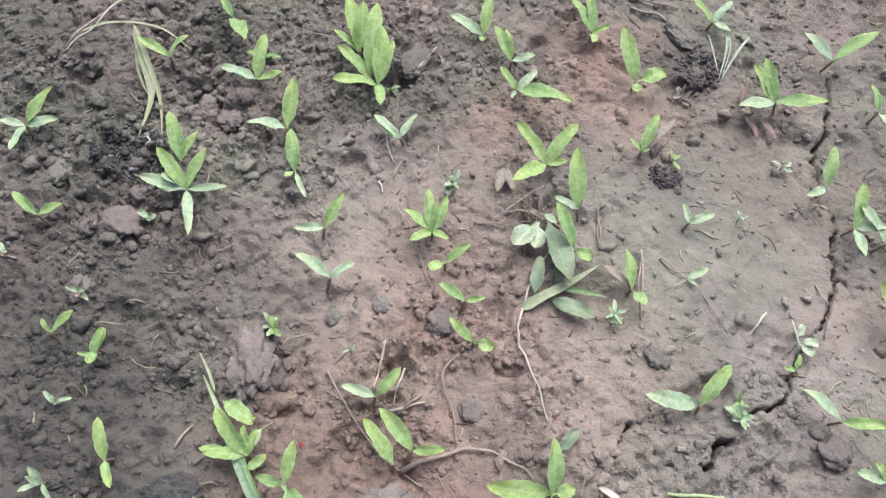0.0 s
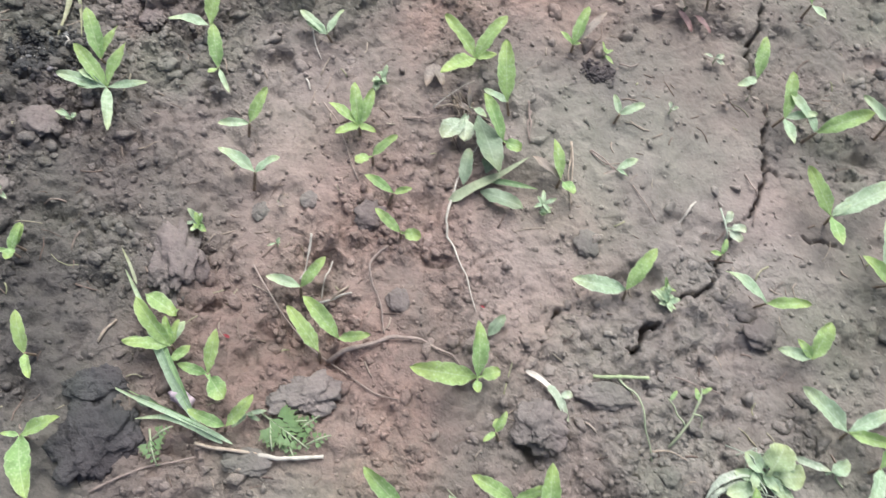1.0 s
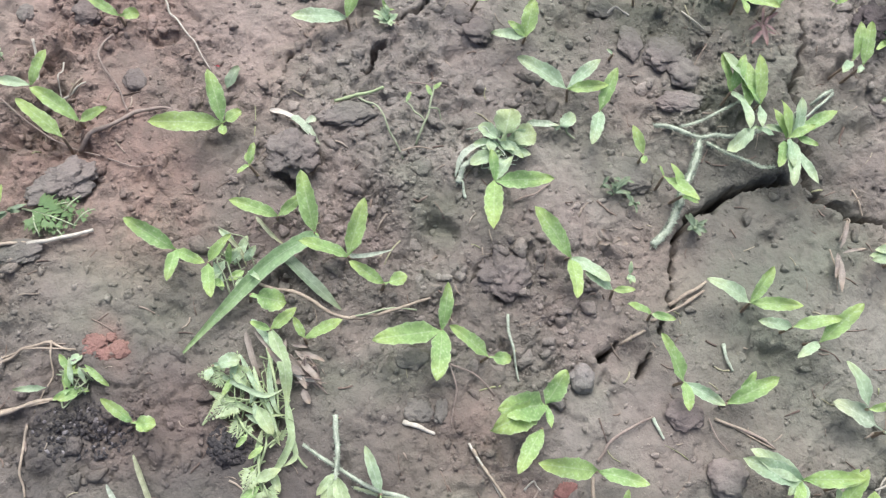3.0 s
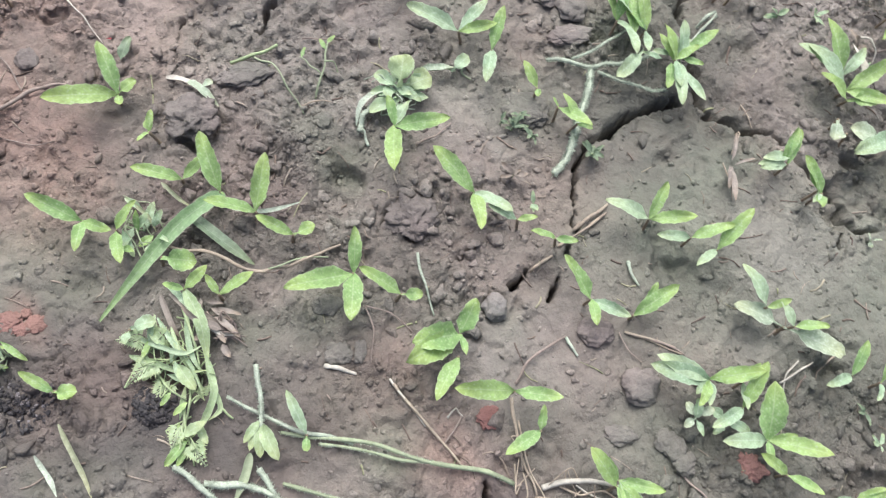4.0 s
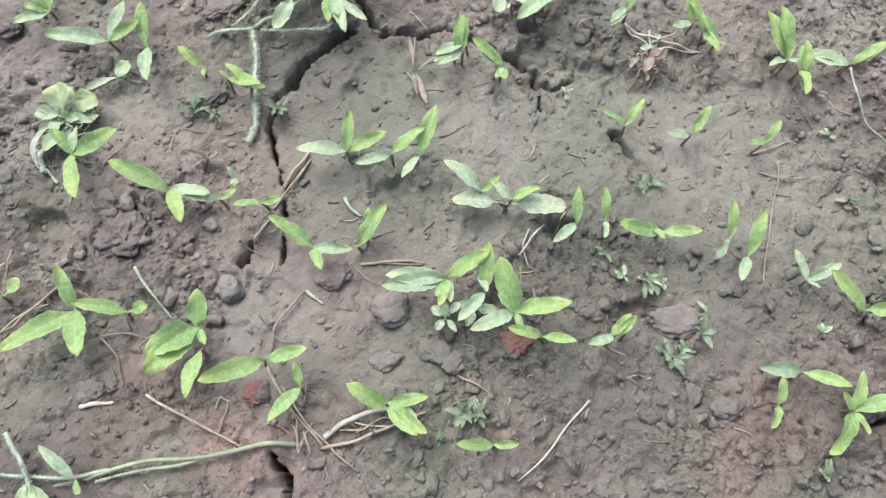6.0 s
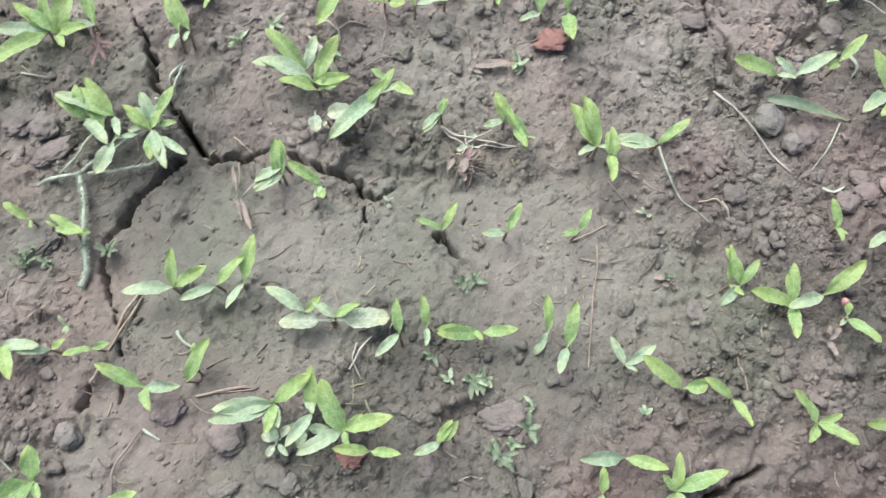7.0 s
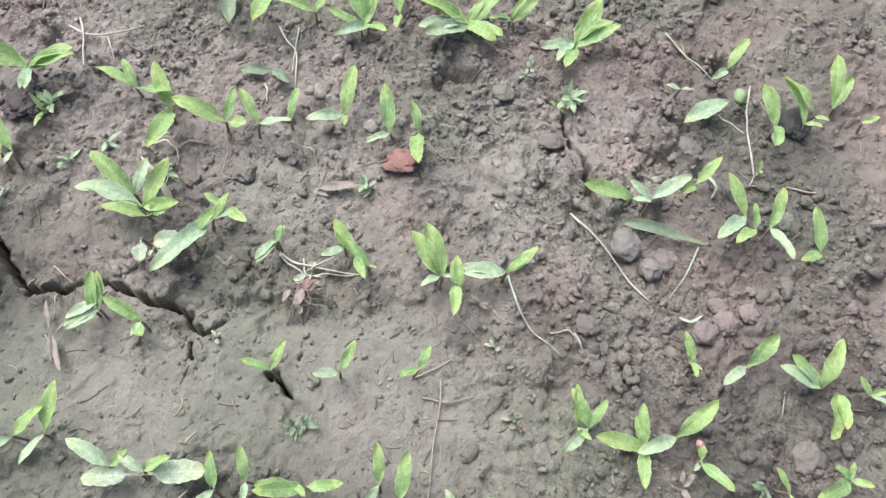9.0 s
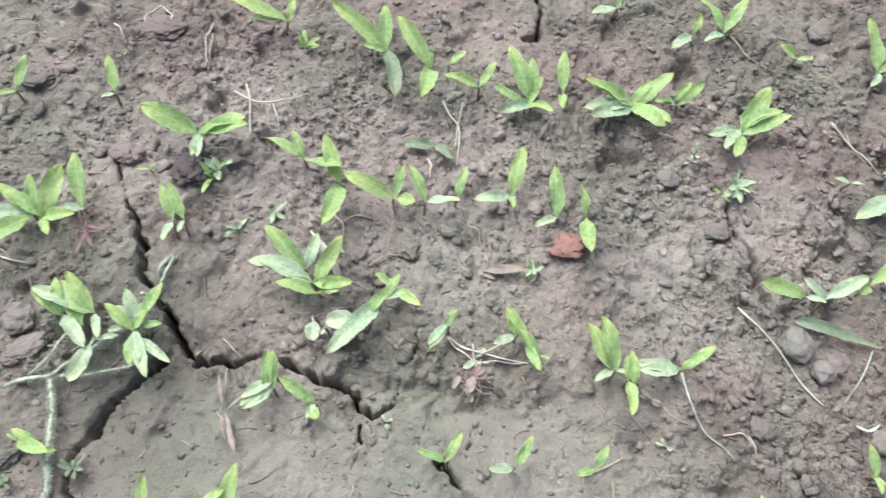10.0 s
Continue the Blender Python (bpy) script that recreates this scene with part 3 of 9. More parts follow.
def crumb_field(name, count, smallest, largest, level, seed, label, sparse=0.04):
    """Loose crumbs strewn over the bed, thickest where the soil is loose."""
    chance = np.random.RandomState(seed)
    shapes = []
    for n in range(10):
        bm = rough_ball(level, seed + n * 1.7, 0.66, 0.5)
        cuts = chance.normal(size=(7, 3))
        cuts /= np.linalg.norm(cuts, axis=1)[:, None]
        reach = chance.uniform(0.14, 0.38, 7)
        form = np.array([v.co[:] for v in bm.verts])
        form *= np.minimum(1, (reach / np.clip(form @ cuts.T, 0.02, None)).min(1))[:, None]
        form *= np.array([1 + 0.30 * noise.noise(v.co * 7 + Vector((n, 0, seed))) for v in bm.verts])[:, None]
        shapes.append((form, np.array([[v.index for v in f.verts] for f in bm.faces])))
        bm.free()
    x, y = chance.uniform(-0.26, 1.25, count * 5), chance.uniform(-0.5, 0.69, count * 5)
    keep = chance.rand(count * 5) < sparse + (1 - sparse) * roughness_at(x, y) ** 2.4 * np.clip(0.75 + 1.1 * layered(x, y, 0.035, 211, 2), 0.12, 1)
    keep &= gap(x, y)[0] > 0.5 * smallest
    keep &= (0.85 * x + 0.68 * y > 0.0) & (0.85 * x + 0.68 * y < 0.92)
    x, y = x[keep][:count], y[keep][:count]
    z, size = heights(x, y), smallest + (largest - smallest) * chance.rand(len(x)) ** 2.6
    size = np.minimum(size, np.maximum(0.5 * smallest, 1.6 * gap(x, y)[0]))
    verts, faces, start = [], [], 0
    for n in range(len(x)):
        form, tris = shapes[n % 10]
        a = chance.rand() * 6.283
        c, s = math.cos(a), math.sin(a)
        turned = form * size[n] * (0.8 + 0.5 * chance.rand(3))
        verts.append(np.stack([turned[:, 0] * c - turned[:, 1] * s + x[n], turned[:, 0] * s + turned[:, 1] * c + y[n], turned[:, 2] + z[n] - 0.01 * size[n]], -1))
        faces.append(tris + start)
        start += len(form)
    verts, faces = np.concatenate(verts).astype(np.float32), np.concatenate(faces).astype(np.int32)
    made = bpy.data.meshes.new(name)
    made.vertices.add(len(verts))
    made.vertices.foreach_set("co", verts.ravel())
    made.loops.add(faces.size)
    made.loops.foreach_set("vertex_index", faces.ravel())
    made.polygons.add(len(faces))
    made.polygons.foreach_set("loop_start", np.arange(0, faces.size, 3, dtype=np.int32))
    made.update(calc_edges=True)
    for layer, spots in (("red_earth", RED_EARTH), ("algae", ALGAE), ("humus", HUMUS_SHADE), ("dry", PALE_EARTH)):
        made.attributes.new(layer, "FLOAT", "POINT").data.foreach_set("value", patches(verts[:, 0].astype(float), verts[:, 1].astype(float), spots).astype(np.float32))
    made.attributes.new("loose", "FLOAT", "POINT").data.foreach_set("value", np.full(len(verts), 0.6, np.float32))
    made.materials.append(CRUMB)
    return tagged(new(name, made), label, "soil crumbs", kind="stuff")


crumb_field("soil_lumps", 6000, 0.0055, 0.0150, 2, 5, "loose rounded grey-brown soil lumps strewn on the bed", 0.015)
crumb_field("soil_crumbs", 34000, 0.0024, 0.0068, 1, 7, "loose angular grey-brown soil crumbs strewn on the bed", 0.07)
crumb_field("soil_grains", 12000, 0.0011, 0.0030, 1, 9, "fine loose grains of grey-brown soil on the bed", 0.12)


# ---- kinds of things ----
def part(name, bm, mat, parent=None, label="", smooth=True):
    """Links a bmesh as one mesh object, under a thing where one is given."""
    made = bpy.data.meshes.new(name)
    for f in bm.faces:
        f.smooth = smooth
    bm.to_mesh(made)
    bm.free()
    made.materials.append(mat)
    ob = new(name, made)
    ob.parent = parent
    if label:
        ob["label"] = label
    return ob


def thing(name, x, y, z, label, category, group=""):
    ob = new(name)
    ob.empty_display_size = 0.01
    ob.location = (x, y, z)
    return tagged(ob, label, category, group)


def blade_bm(length, width, rise, shape="lance", droop=0.25, fold=0.25, twist=0.0, seed=0, steps=10):
    """A leaf that grows from the origin along +x, rising by that many degrees and then drooping."""
    bm = bmesh.new()
    uv = bm.loops.layers.uv.new("UVMap")
    rows, across = [], 6
    x, z = 0.0, 0.0
    chance = random.Random(seed)
    phase = chance.uniform(0, 6)
    for n in range(steps + 1):
        s = n / steps
        if shape == "round":
            half = (0.16 * (1 - s) + 0.04 if s < 0.25 else 0) + math.sqrt(max(0, 1 - ((s - 0.62) / 0.38) ** 2)) * (1 if s >= 0.24 else 0)
            half = min(1, half)
        elif shape == "grass":
            half = min(1, 0.55 + 2.5 * s) * (1 - s**3) ** 0.8
        else:
            half = (4 * s * (1 - s)) ** 0.6 * min(1, 0.35 + 2.6 * s) * (1.03 - 0.12 * s) if 0 < s < 1 else 0.05
            half = max(half, 0.07 * (1 - s))
        angle = radians(rise) + droop * (0.5 - s) * 1.6
        if n:
            x += math.cos(angle) * length / steps
            z += math.sin(angle) * length / steps
        row = []
        for m in range(across + 1):
            v = m / across * 2 - 1
            wave = 0.10 * width * math.sin(9 * s + phase + 2 * v) * abs(v)
            side = v * half * width / 2 * (1 + 0.05 * math.sin(26 * s + phase) + 0.07 * (n % 2 - 0.5))
            lift = fold * abs(v) ** 1.3 * half * width / 2 + wave
            tw = twist * s
            row.append((bm.verts.new((x - math.sin(angle) * lift, side * math.cos(tw) - lift * math.sin(tw) * 0.5, z + math.cos(angle) * lift + side * math.sin(tw))), (s, m / across)))
        rows.append(row)
    for low, high in zip(rows, rows[1:]):
        for m in range(across):
            four = (low[m], low[m + 1], high[m + 1], high[m])
            face = bm.faces.new([v for v, _ in four])
            for loop, (_, place) in zip(face.loops, four):
                loop[uv].uv = place
    return bm


def tube_bm(points, first, last, sides=7, wobble=0.0, seed=0, smooth_steps=3):
    """A stalk through the points, tapering from the first radius to the last."""
    points = [Vector(p) for p in points]
    way = []
    for n in range(len(points) - 1):
        a, b = points[max(n - 1, 0)], points[n]
        c, d = points[n + 1], points[min(n + 2, len(points) - 1)]
        for k in range(smooth_steps):
            s = k / smooth_steps
            way.append(0.5 * ((2 * b) + (c - a) * s + (2 * a - 5 * b + 4 * c - d) * s * s + (3 * b - a - 3 * c + d) * s**3))
    way.append(points[-1])
    chance = random.Random(seed)
    bm = bmesh.new()
    rings = []
    for n, p in enumerate(way):
        along = (way[min(n + 1, len(way) - 1)] - way[max(n - 1, 0)]).normalized()
        side = along.cross(Vector((0.13, 0.2, 1))).normalized()
        up = side.cross(along)
        s = n / (len(way) - 1)
        r = (first * (1 - s) + last * s) * (1 + wobble * chance.uniform(-1, 1))
        rings.append([bm.verts.new(p + r * (side * math.cos(a) + up * math.sin(a))) for a in (6.28318 * m / sides for m in range(sides))])
    for low, high in zip(rings, rings[1:]):
        for m in range(sides):
            bm.faces.new((low[m], low[(m + 1) % sides], high[(m + 1) % sides], high[m]))
    bm.faces.new(rings[0][::-1])
    bm.faces.new(rings[-1])
    return bm


LEAF_LOOKS = {"g": (GREEN, "lance"), "p": (PALE, "lance"), "w": (GREY, "round"), "r": (GREEN, "round"), "d": (DEEP, "lance"), "b": (WITHERED, "lance"), "u": (PURPLE, "lance"), "k": (PALE, "round"), "e": (DEEP, "round"), "x": (RED, "round"), "m": (MILKY, "lance"), "o": (MILKY, "round")}
COUNTS = ("no", "one", "two", "three", "four", "five", "six", "seven")
SOWN = [0]


def add_leaf(parent, x, y, z, turn, length, width, rise, look_of, seed, name="leaf"):
    mat, shape = LEAF_LOOKS[look_of]
    chance = random.Random(seed)
    bm = blade_bm(length, width, rise, shape, chance.uniform(0.1, 0.5), chance.uniform(0.15, 0.5), chance.uniform(-0.4, 0.4), seed, 17)
    bm.transform(pose(x, y, z, 0, 0, turn) @ pose(0, 0, 0, chance.uniform(-16, 16)))
    return part(name, bm, mat, parent)


def seedling(x, y, top, *leaves):
    """A seedling of the sown crop: a thin stem to the height top, and leaves of (turn, length, width, rise, look)."""
    SOWN[0] += 1
    base = height(x, y)
    tall = max(top - base, 0.004)
    looks = [leaf[4] for leaf in leaves]
    tone = "dusty pale green" if sum(k in "pwk" for k in looks) * 2 > len(looks) else "bright yellow-green"
    big = "large" if max(leaf[1] for leaf in leaves) > 0.042 else "small" if max(leaf[1] for leaf in leaves) < 0.026 else "young"
    shape = "rounded" if sum(k in "wrk" for k in looks) * 2 > len(looks) else "lance-shaped"
    label = f"{big} {tone} seedling with {COUNTS[len(leaves)]} {shape} {'leaves' if len(leaves) > 1 else 'leaf'} in soil"
    ob = thing("seedling", x, y, base, label, "seedling", "seedlings in the bed")
    chance = random.Random(SOWN[0])
    lean = (chance.uniform(-0.004, 0.004), chance.uniform(-0.004, 0.004))
    part("stem", tube_bm([(lean[0], lean[1], -0.004), (lean[0] * 0.4, lean[1] * 0.4, tall * 0.5), (0, 0, tall)], 0.0011, 0.0009, 6), STEM, ob)
    for n, (turn, length, width, rise, look_of) in enumerate(leaves):
        add_leaf(ob, 0, 0, tall - 0.0004, turn, length, width, rise, look_of, SOWN[0] * 17 + n)
    return ob


# ---- the sown seedlings ----
seedling(-0.0242, 0.5974, 0.0130, (117, 0.0223, 0.0065, 26, "g"), (-71, 0.0398, 0.0117, 26, "g"))
seedling(0.0725, 0.5681, 0.0130, (155, 0.0259, 0.0076, 26, "g"), (110, 0.0439, 0.0129, 26, "g"), (92, 0.0389, 0.0114, 26, "g"))
seedling(0.0812, 0.5446, 0.0130, (146, 0.0333, 0.0098, 26, "g"), (84, 0.0577, 0.0134, 26, "g"))
seedling(0.0867, 0.5387, 0.0130, (92, 0.0451, 0.0132, 26, "g"), (70, 0.0354, 0.0104, 26, "g"), (-88, 0.0285, 0.0084, 26, "g"), (-162, 0.0355, 0.0104, 26, "g"))
seedling(-0.0015, 0.5416, 0.0130, (171, 0.0279, 0.0082, 16, "p"), (76, 0.0342, 0.0100, 26, "g"), (1, 0.0215, 0.0063, 26, "g"))
seedling(0.0233, 0.4992, 0.0130, (85, 0.0377, 0.0110, 26, "g"), (180, 0.0288, 0.0084, 16, "p"))
seedling(0.0311, 0.4647, 0.0130, (97, 0.0307, 0.0099, 26, "g"), (-136, 0.0089, 0.0050, 18, "r"), (-64, 0.0269, 0.0039, 16, "p"))
seedling(0.1666, 0.5866, 0.0130, (85, 0.0323, 0.0095, 26, "g"), (-103, 0.0084, 0.0047, 18, "r"), (149, 0.0304, 0.0089, 16, "p"))
seedling(0.2517, 0.5912, 0.0130, (132, 0.0312, 0.0091, 26, "g"), (101, 0.0309, 0.0091, 26, "g"), (18, 0.0148, 0.0051, 26, "g"), (-95, 0.0130, 0.0072, 18, "r"))
seedling(0.1873, 0.5627, 0.0130, (116, 0.0296, 0.0087, 26, "g"), (94, 0.0247, 0.0072, 26, "g"), (11, 0.0189, 0.0065, 16, "p"))
seedling(0.1899, 0.5360, 0.0130, (132, 0.0221, 0.0065, 26, "g"), (47, 0.0227, 0.0067, 16, "p"), (-32, 0.0479, 0.0134, 26, "g"), (-120, 0.0099, 0.0034, 16, "p"))
seedling(0.2813, 0.5458, 0.0130, (100, 0.0429, 0.0126, 26, "g"), (9, 0.0230, 0.0128, 18, "r"), (-93, 0.0124, 0.0069, 18, "r"))
seedling(0.3493, 0.6040, 0.0130, (143, 0.0249, 0.0073, 26, "g"), (41, 0.0244, 0.0072, 16, "p"), (-49, 0.0166, 0.0058, 16, "p"))
seedling(0.4390, 0.5692, 0.0130, (133, 0.0317, 0.0093, 16, "p"), (21, 0.0401, 0.0118, 26, "g"))
seedling(0.3854, 0.5293, 0.0130, (117, 0.0331, 0.0097, 26, "g"), (97, 0.0347, 0.0102, 26, "g"), (-15, 0.0369, 0.0108, 26, "g"), (-164, 0.0364, 0.0107, 16, "p"), (21, 0.0123, 0.0042, 16, "p"))
seedling(0.4636, 0.5219, 0.0130, (106, 0.0225, 0.0066, 26, "g"), (-71, 0.0176, 0.0061, 16, "p"))
seedling(0.4092, 0.4574, 0.0130, (70, 0.0309, 0.0091, 26, "g"), (-157, 0.0218, 0.0064, 16, "p"))
seedling(0.4225, 0.4249, 0.0130, (83, 0.0331, 0.0097, 26, "g"), (-1, 0.0225, 0.0066, 16, "p"), (-90, 0.0250, 0.0073, 16, "p"))
seedling(0.2786, 0.4851, 0.0130, (61, 0.0296, 0.0087, 26, "g"), (143, 0.0137, 0.0048, 26, "g"), (46, 0.0377, 0.0055, 10, "b"), (0, 0.0059, 0.0020, 26, "g"))
seedling(0.1040, 0.4927, 0.0130, (143, 0.0254, 0.0075, 16, "p"), (51, 0.0218, 0.0064, 16, "p"), (150, 0.0168, 0.0058, 16, "p"))
seedling(0.2075, 0.4736, 0.0130, (136, 0.0363, 0.0106, 26, "g"), (44, 0.0372, 0.0109, 26, "g"), (-0, 0.0163, 0.0056, 26, "g"), (-146, 0.0382, 0.0112, 26, "g"))
seedling(0.2278, 0.4378, 0.0130, (85, 0.0429, 0.0126, 26, "g"), (159, 0.0184, 0.0064, 16, "p"))
seedling(0.2226, 0.4077, 0.0130, (116, 0.0345, 0.0101, 26, "g"), (-35, 0.0157, 0.0087, 18, "r"))
seedling(-0.0481, 0.4715, 0.0130, (87, 0.0204, 0.0071, 26, "g"), (111, 0.0362, 0.0106, 26, "g"), (54, 0.0255, 0.0075, 26, "g"))
seedling(-0.0415, 0.4493, 0.0130, (132, 0.0345, 0.0101, 26, "g"), (57, 0.0324, 0.0095, 26, "g"), (165, 0.0323, 0.0095, 16, "p"), (1, 0.0307, 0.0054, 16, "p"), (-82, 0.0415, 0.0073, 16, "p"))
seedling(-0.1590, 0.4984, 0.0130, (49, 0.0339, 0.0099, 26, "g"), (172, 0.0173, 0.0060, 16, "p"), (-95, 0.0243, 0.0071, 16, "p"), (10, 0.0256, 0.0075, 16, "p"))
seedling(-0.1376, 0.4287, 0.0130, (138, 0.0221, 0.0065, 26, "g"), (9, 0.0223, 0.0065, 26, "g"))
seedling(0.0541, 0.4214, 0.0130, (61, 0.0270, 0.0079, 26, "g"), (-175, 0.0209, 0.0061, 16, "p"))
seedling(0.1267, 0.4193, 0.0130, (93, 0.0299, 0.0088, 26, "g"), (72, 0.0271, 0.0079, 26, "g"), (156, 0.0259, 0.0076, 26, "g"), (-32, 0.0152, 0.0053, 26, "g"), (-149, 0.0207, 0.0072, 26, "g"))
seedling(0.1352, 0.3965, 0.0130, (30, 0.0221, 0.0065, 26, "g"), (-152, 0.0133, 0.0074, 18, "r"))
seedling(0.0596, 0.3849, 0.0130, (150, 0.0290, 0.0085, 16, "p"), (26, 0.0191, 0.0066, 16, "p"))
seedling(0.1486, 0.3693, 0.0130, (155, 0.0227, 0.0067, 26, "g"), (5, 0.0136, 0.0047, 26, "g"))
seedling(0.1527, 0.3416, 0.0130, (136, 0.0228, 0.0067, 26, "g"), (-17, 0.0147, 0.0082, 18, "r"))
seedling(0.2594, 0.3784, 0.0130, (103, 0.0276, 0.0081, 26, "g"), (-66, 0.0152, 0.0085, 18, "r"), (142, 0.0249, 0.0073, 10, "b"))
seedling(-0.0827, 0.3360, 0.0130, (72, 0.0146, 0.0051, 26, "g"), (-111, 0.0113, 0.0063, 18, "r"))
seedling(-0.0672, 0.2682, 0.0130, (102, 0.0267, 0.0078, 26, "g"), (-63, 0.0210, 0.0061, 26, "g"))
seedling(-0.1130, 0.3468, 0.0130, (31, 0.0210, 0.0062, 26, "g"), (121, 0.0109, 0.0038, 26, "g"))
seedling(-0.0673, 0.5603, 0.0130, (160, 0.0252, 0.0074, 26, "g"), (36, 0.0220, 0.0064, 26, "g"))
seedling(0.0911, 0.3062, 0.0130, (50, 0.0249, 0.0073, 26, "g"), (165, 0.0228, 0.0067, 16, "p"))
seedling(0.1140, 0.2732, 0.0130, (136, 0.0338, 0.0099, 26, "g"), (3, 0.0220, 0.0065, 26, "g"))
seedling(0.1029, 0.2653, 0.0130, (131, 0.0338, 0.0099, 26, "g"))
seedling(0.2940, 0.3006, 0.0130, (47, 0.0332, 0.0097, 26, "g"), (169, 0.0381, 0.0112, 16, "p"))
seedling(0.3834, 0.2899, 0.0130, (148, 0.0346, 0.0101, 16, "p"), (-9, 0.0264, 0.0077, 26, "g"))
seedling(0.3054, 0.4279, 0.0130, (101, 0.0148, 0.0051, 16, "p"), (17, 0.0191, 0.0066, 16, "p"))
seedling(-0.0626, 0.2214, 0.0130, (-178, 0.0101, 0.0035, 26, "g"), (14, 0.0292, 0.0086, 26, "g"), (-66, 0.0442, 0.0130, 26, "g"))
seedling(-0.0852, 0.3321, 0.0130, (66, 0.0193, 0.0067, 26, "g"), (176, 0.0089, 0.0031, 26, "g"))
seedling(0.0160, 0.2713, 0.0130, (119, 0.0358, 0.0105, 26, "g"), (69, 0.0164, 0.0057, 26, "g"), (-179, 0.0269, 0.0079, 26, "g"), (98, 0.0180, 0.0062, 26, "g"))
seedling(0.0383, 0.2536, 0.0130, (157, 0.0183, 0.0063, 26, "g"), (72, 0.0275, 0.0081, 26, "g"), (-50, 0.0208, 0.0116, 18, "r"))
seedling(0.0506, 0.2230, 0.0130, (151, 0.0240, 0.0070, 26, "g"), (51, 0.0252, 0.0074, 26, "g"))
seedling(0.3601, 0.3234, 0.0130, (72, 0.0111, 0.0039, 26, "g"), (176, 0.0104, 0.0036, 26, "g"))
seedling(0.1969, 0.2473, 0.0130, (93, 0.0352, 0.0103, 26, "g"), (169, 0.0452, 0.0132, 26, "g"), (11, 0.0147, 0.0082, 18, "r"), (-95, 0.0098, 0.0055, 18, "r"))
seedling(0.2058, 0.2148, 0.0130, (59, 0.0146, 0.0050, 26, "g"), (-142, 0.0109, 0.0038, 26, "g"), (78, 0.0085, 0.0047, 18, "r"))
seedling(0.4057, 0.2538, 0.0130, (59, 0.0257, 0.0113, 26, "g"), (126, 0.0168, 0.0058, 26, "g"), (164, 0.0257, 0.0075, 16, "p"))
seedling(0.4922, 0.2662, 0.0130, (145, 0.0350, 0.0103, 16, "p"), (-6, 0.0345, 0.0101, 26, "g"))
seedling(0.4686, 0.3007, 0.0130, (142, 0.0308, 0.0090, 26, "g"), (82, 0.0452, 0.0133, 16, "p"), (19, 0.0229, 0.0067, 16, "p"), (-30, 0.0282, 0.0083, 26, "g"))
seedling(0.4397, 0.3497, 0.0130, (115, 0.0379, 0.0111, 26, "g"), (22, 0.0513, 0.0134, 16, "p"), (-98, 0.0286, 0.0084, 26, "g"), (30, 0.0178, 0.0062, 16, "p"))
seedling(0.4432, 0.4131, 0.0130, (125, 0.0336, 0.0099, 16, "p"), (13, 0.0396, 0.0116, 26, "g"))
seedling(0.4981, 0.4209, 0.0130, (131, 0.0265, 0.0078, 16, "p"), (15, 0.0282, 0.0083, 26, "g"))
seedling(0.5294, 0.3259, 0.0130, (65, 0.0408, 0.0120, 26, "g"), (-104, 0.0591, 0.0134, 25, "g"))
seedling(0.5621, 0.2502, 0.0130, (-179, 0.0610, 0.0134, 25, "g"), (134, 0.0376, 0.0110, 16, "p"), (52, 0.0288, 0.0084, 26, "g"), (92, 0.0315, 0.0092, 26, "g"))
seedling(0.5873, 0.2269, 0.0130, (44, 0.0418, 0.0123, 26, "g"), (133, 0.0229, 0.0067, 16, "p"))
seedling(0.4181, 0.2086, 0.0130, (137, 0.0395, 0.0116, 16, "p"), (20, 0.0301, 0.0088, 16, "p"), (-17, 0.0273, 0.0080, 26, "g"))
seedling(0.4330, 0.1871, 0.0130, (43, 0.0305, 0.0090, 26, "g"), (-125, 0.0312, 0.0092, 16, "p"))
seedling(0.3490, 0.1603, 0.0130, (89, 0.0206, 0.0071, 26, "g"), (-18, 0.0383, 0.0112, 26, "g"), (-108, 0.0424, 0.0124, 26, "g"), (33, 0.0195, 0.0067, 16, "p"))
seedling(0.4488, 0.1497, 0.0130, (92, 0.0205, 0.0071, 26, "g"), (-108, 0.0081, 0.0045, 18, "r"))
seedling(0.5412, 0.1608, 0.0130, (73, 0.0336, 0.0098, 26, "g"), (114, 0.0432, 0.0127, 16, "p"), (131, 0.0206, 0.0071, 26, "g"), (-124, 0.0213, 0.0062, 16, "p"))
seedling(0.4614, 0.1152, 0.0130, (103, 0.0230, 0.0067, 26, "g"), (-55, 0.0118, 0.0041, 26, "g"))
seedling(0.3762, 0.0985, 0.0130, (113, 0.0405, 0.0119, 26, "g"), (-115, 0.0323, 0.0095, 26, "g"), (-57, 0.0292, 0.0086, 16, "p"))
seedling(0.3939, 0.0713, 0.0130, (-20, 0.0136, 0.0047, 26, "g"), (132, 0.0213, 0.0062, 16, "p"))
seedling(0.4106, 0.0504, 0.0130, (155, 0.0191, 0.0066, 26, "g"), (-34, 0.0151, 0.0052, 26, "g"))
seedling(0.2859, 0.0798, 0.0130, (70, 0.0298, 0.0087, 26, "g"), (174, 0.0461, 0.0134, 26, "g"), (-118, 0.0361, 0.0127, 26, "g"))
seedling(0.3072, 0.0563, 0.0130, (133, 0.0315, 0.0092, 26, "g"), (-28, 0.0136, 0.0076, 18, "r"))
seedling(0.2622, 0.1170, 0.0130, (131, 0.0260, 0.0076, 26, "g"), (-8, 0.0150, 0.0084, 18, "r"))
seedling(0.2466, 0.1398, 0.0130, (60, 0.0370, 0.0109, 26, "g"), (157, 0.0321, 0.0094, 26, "g"))
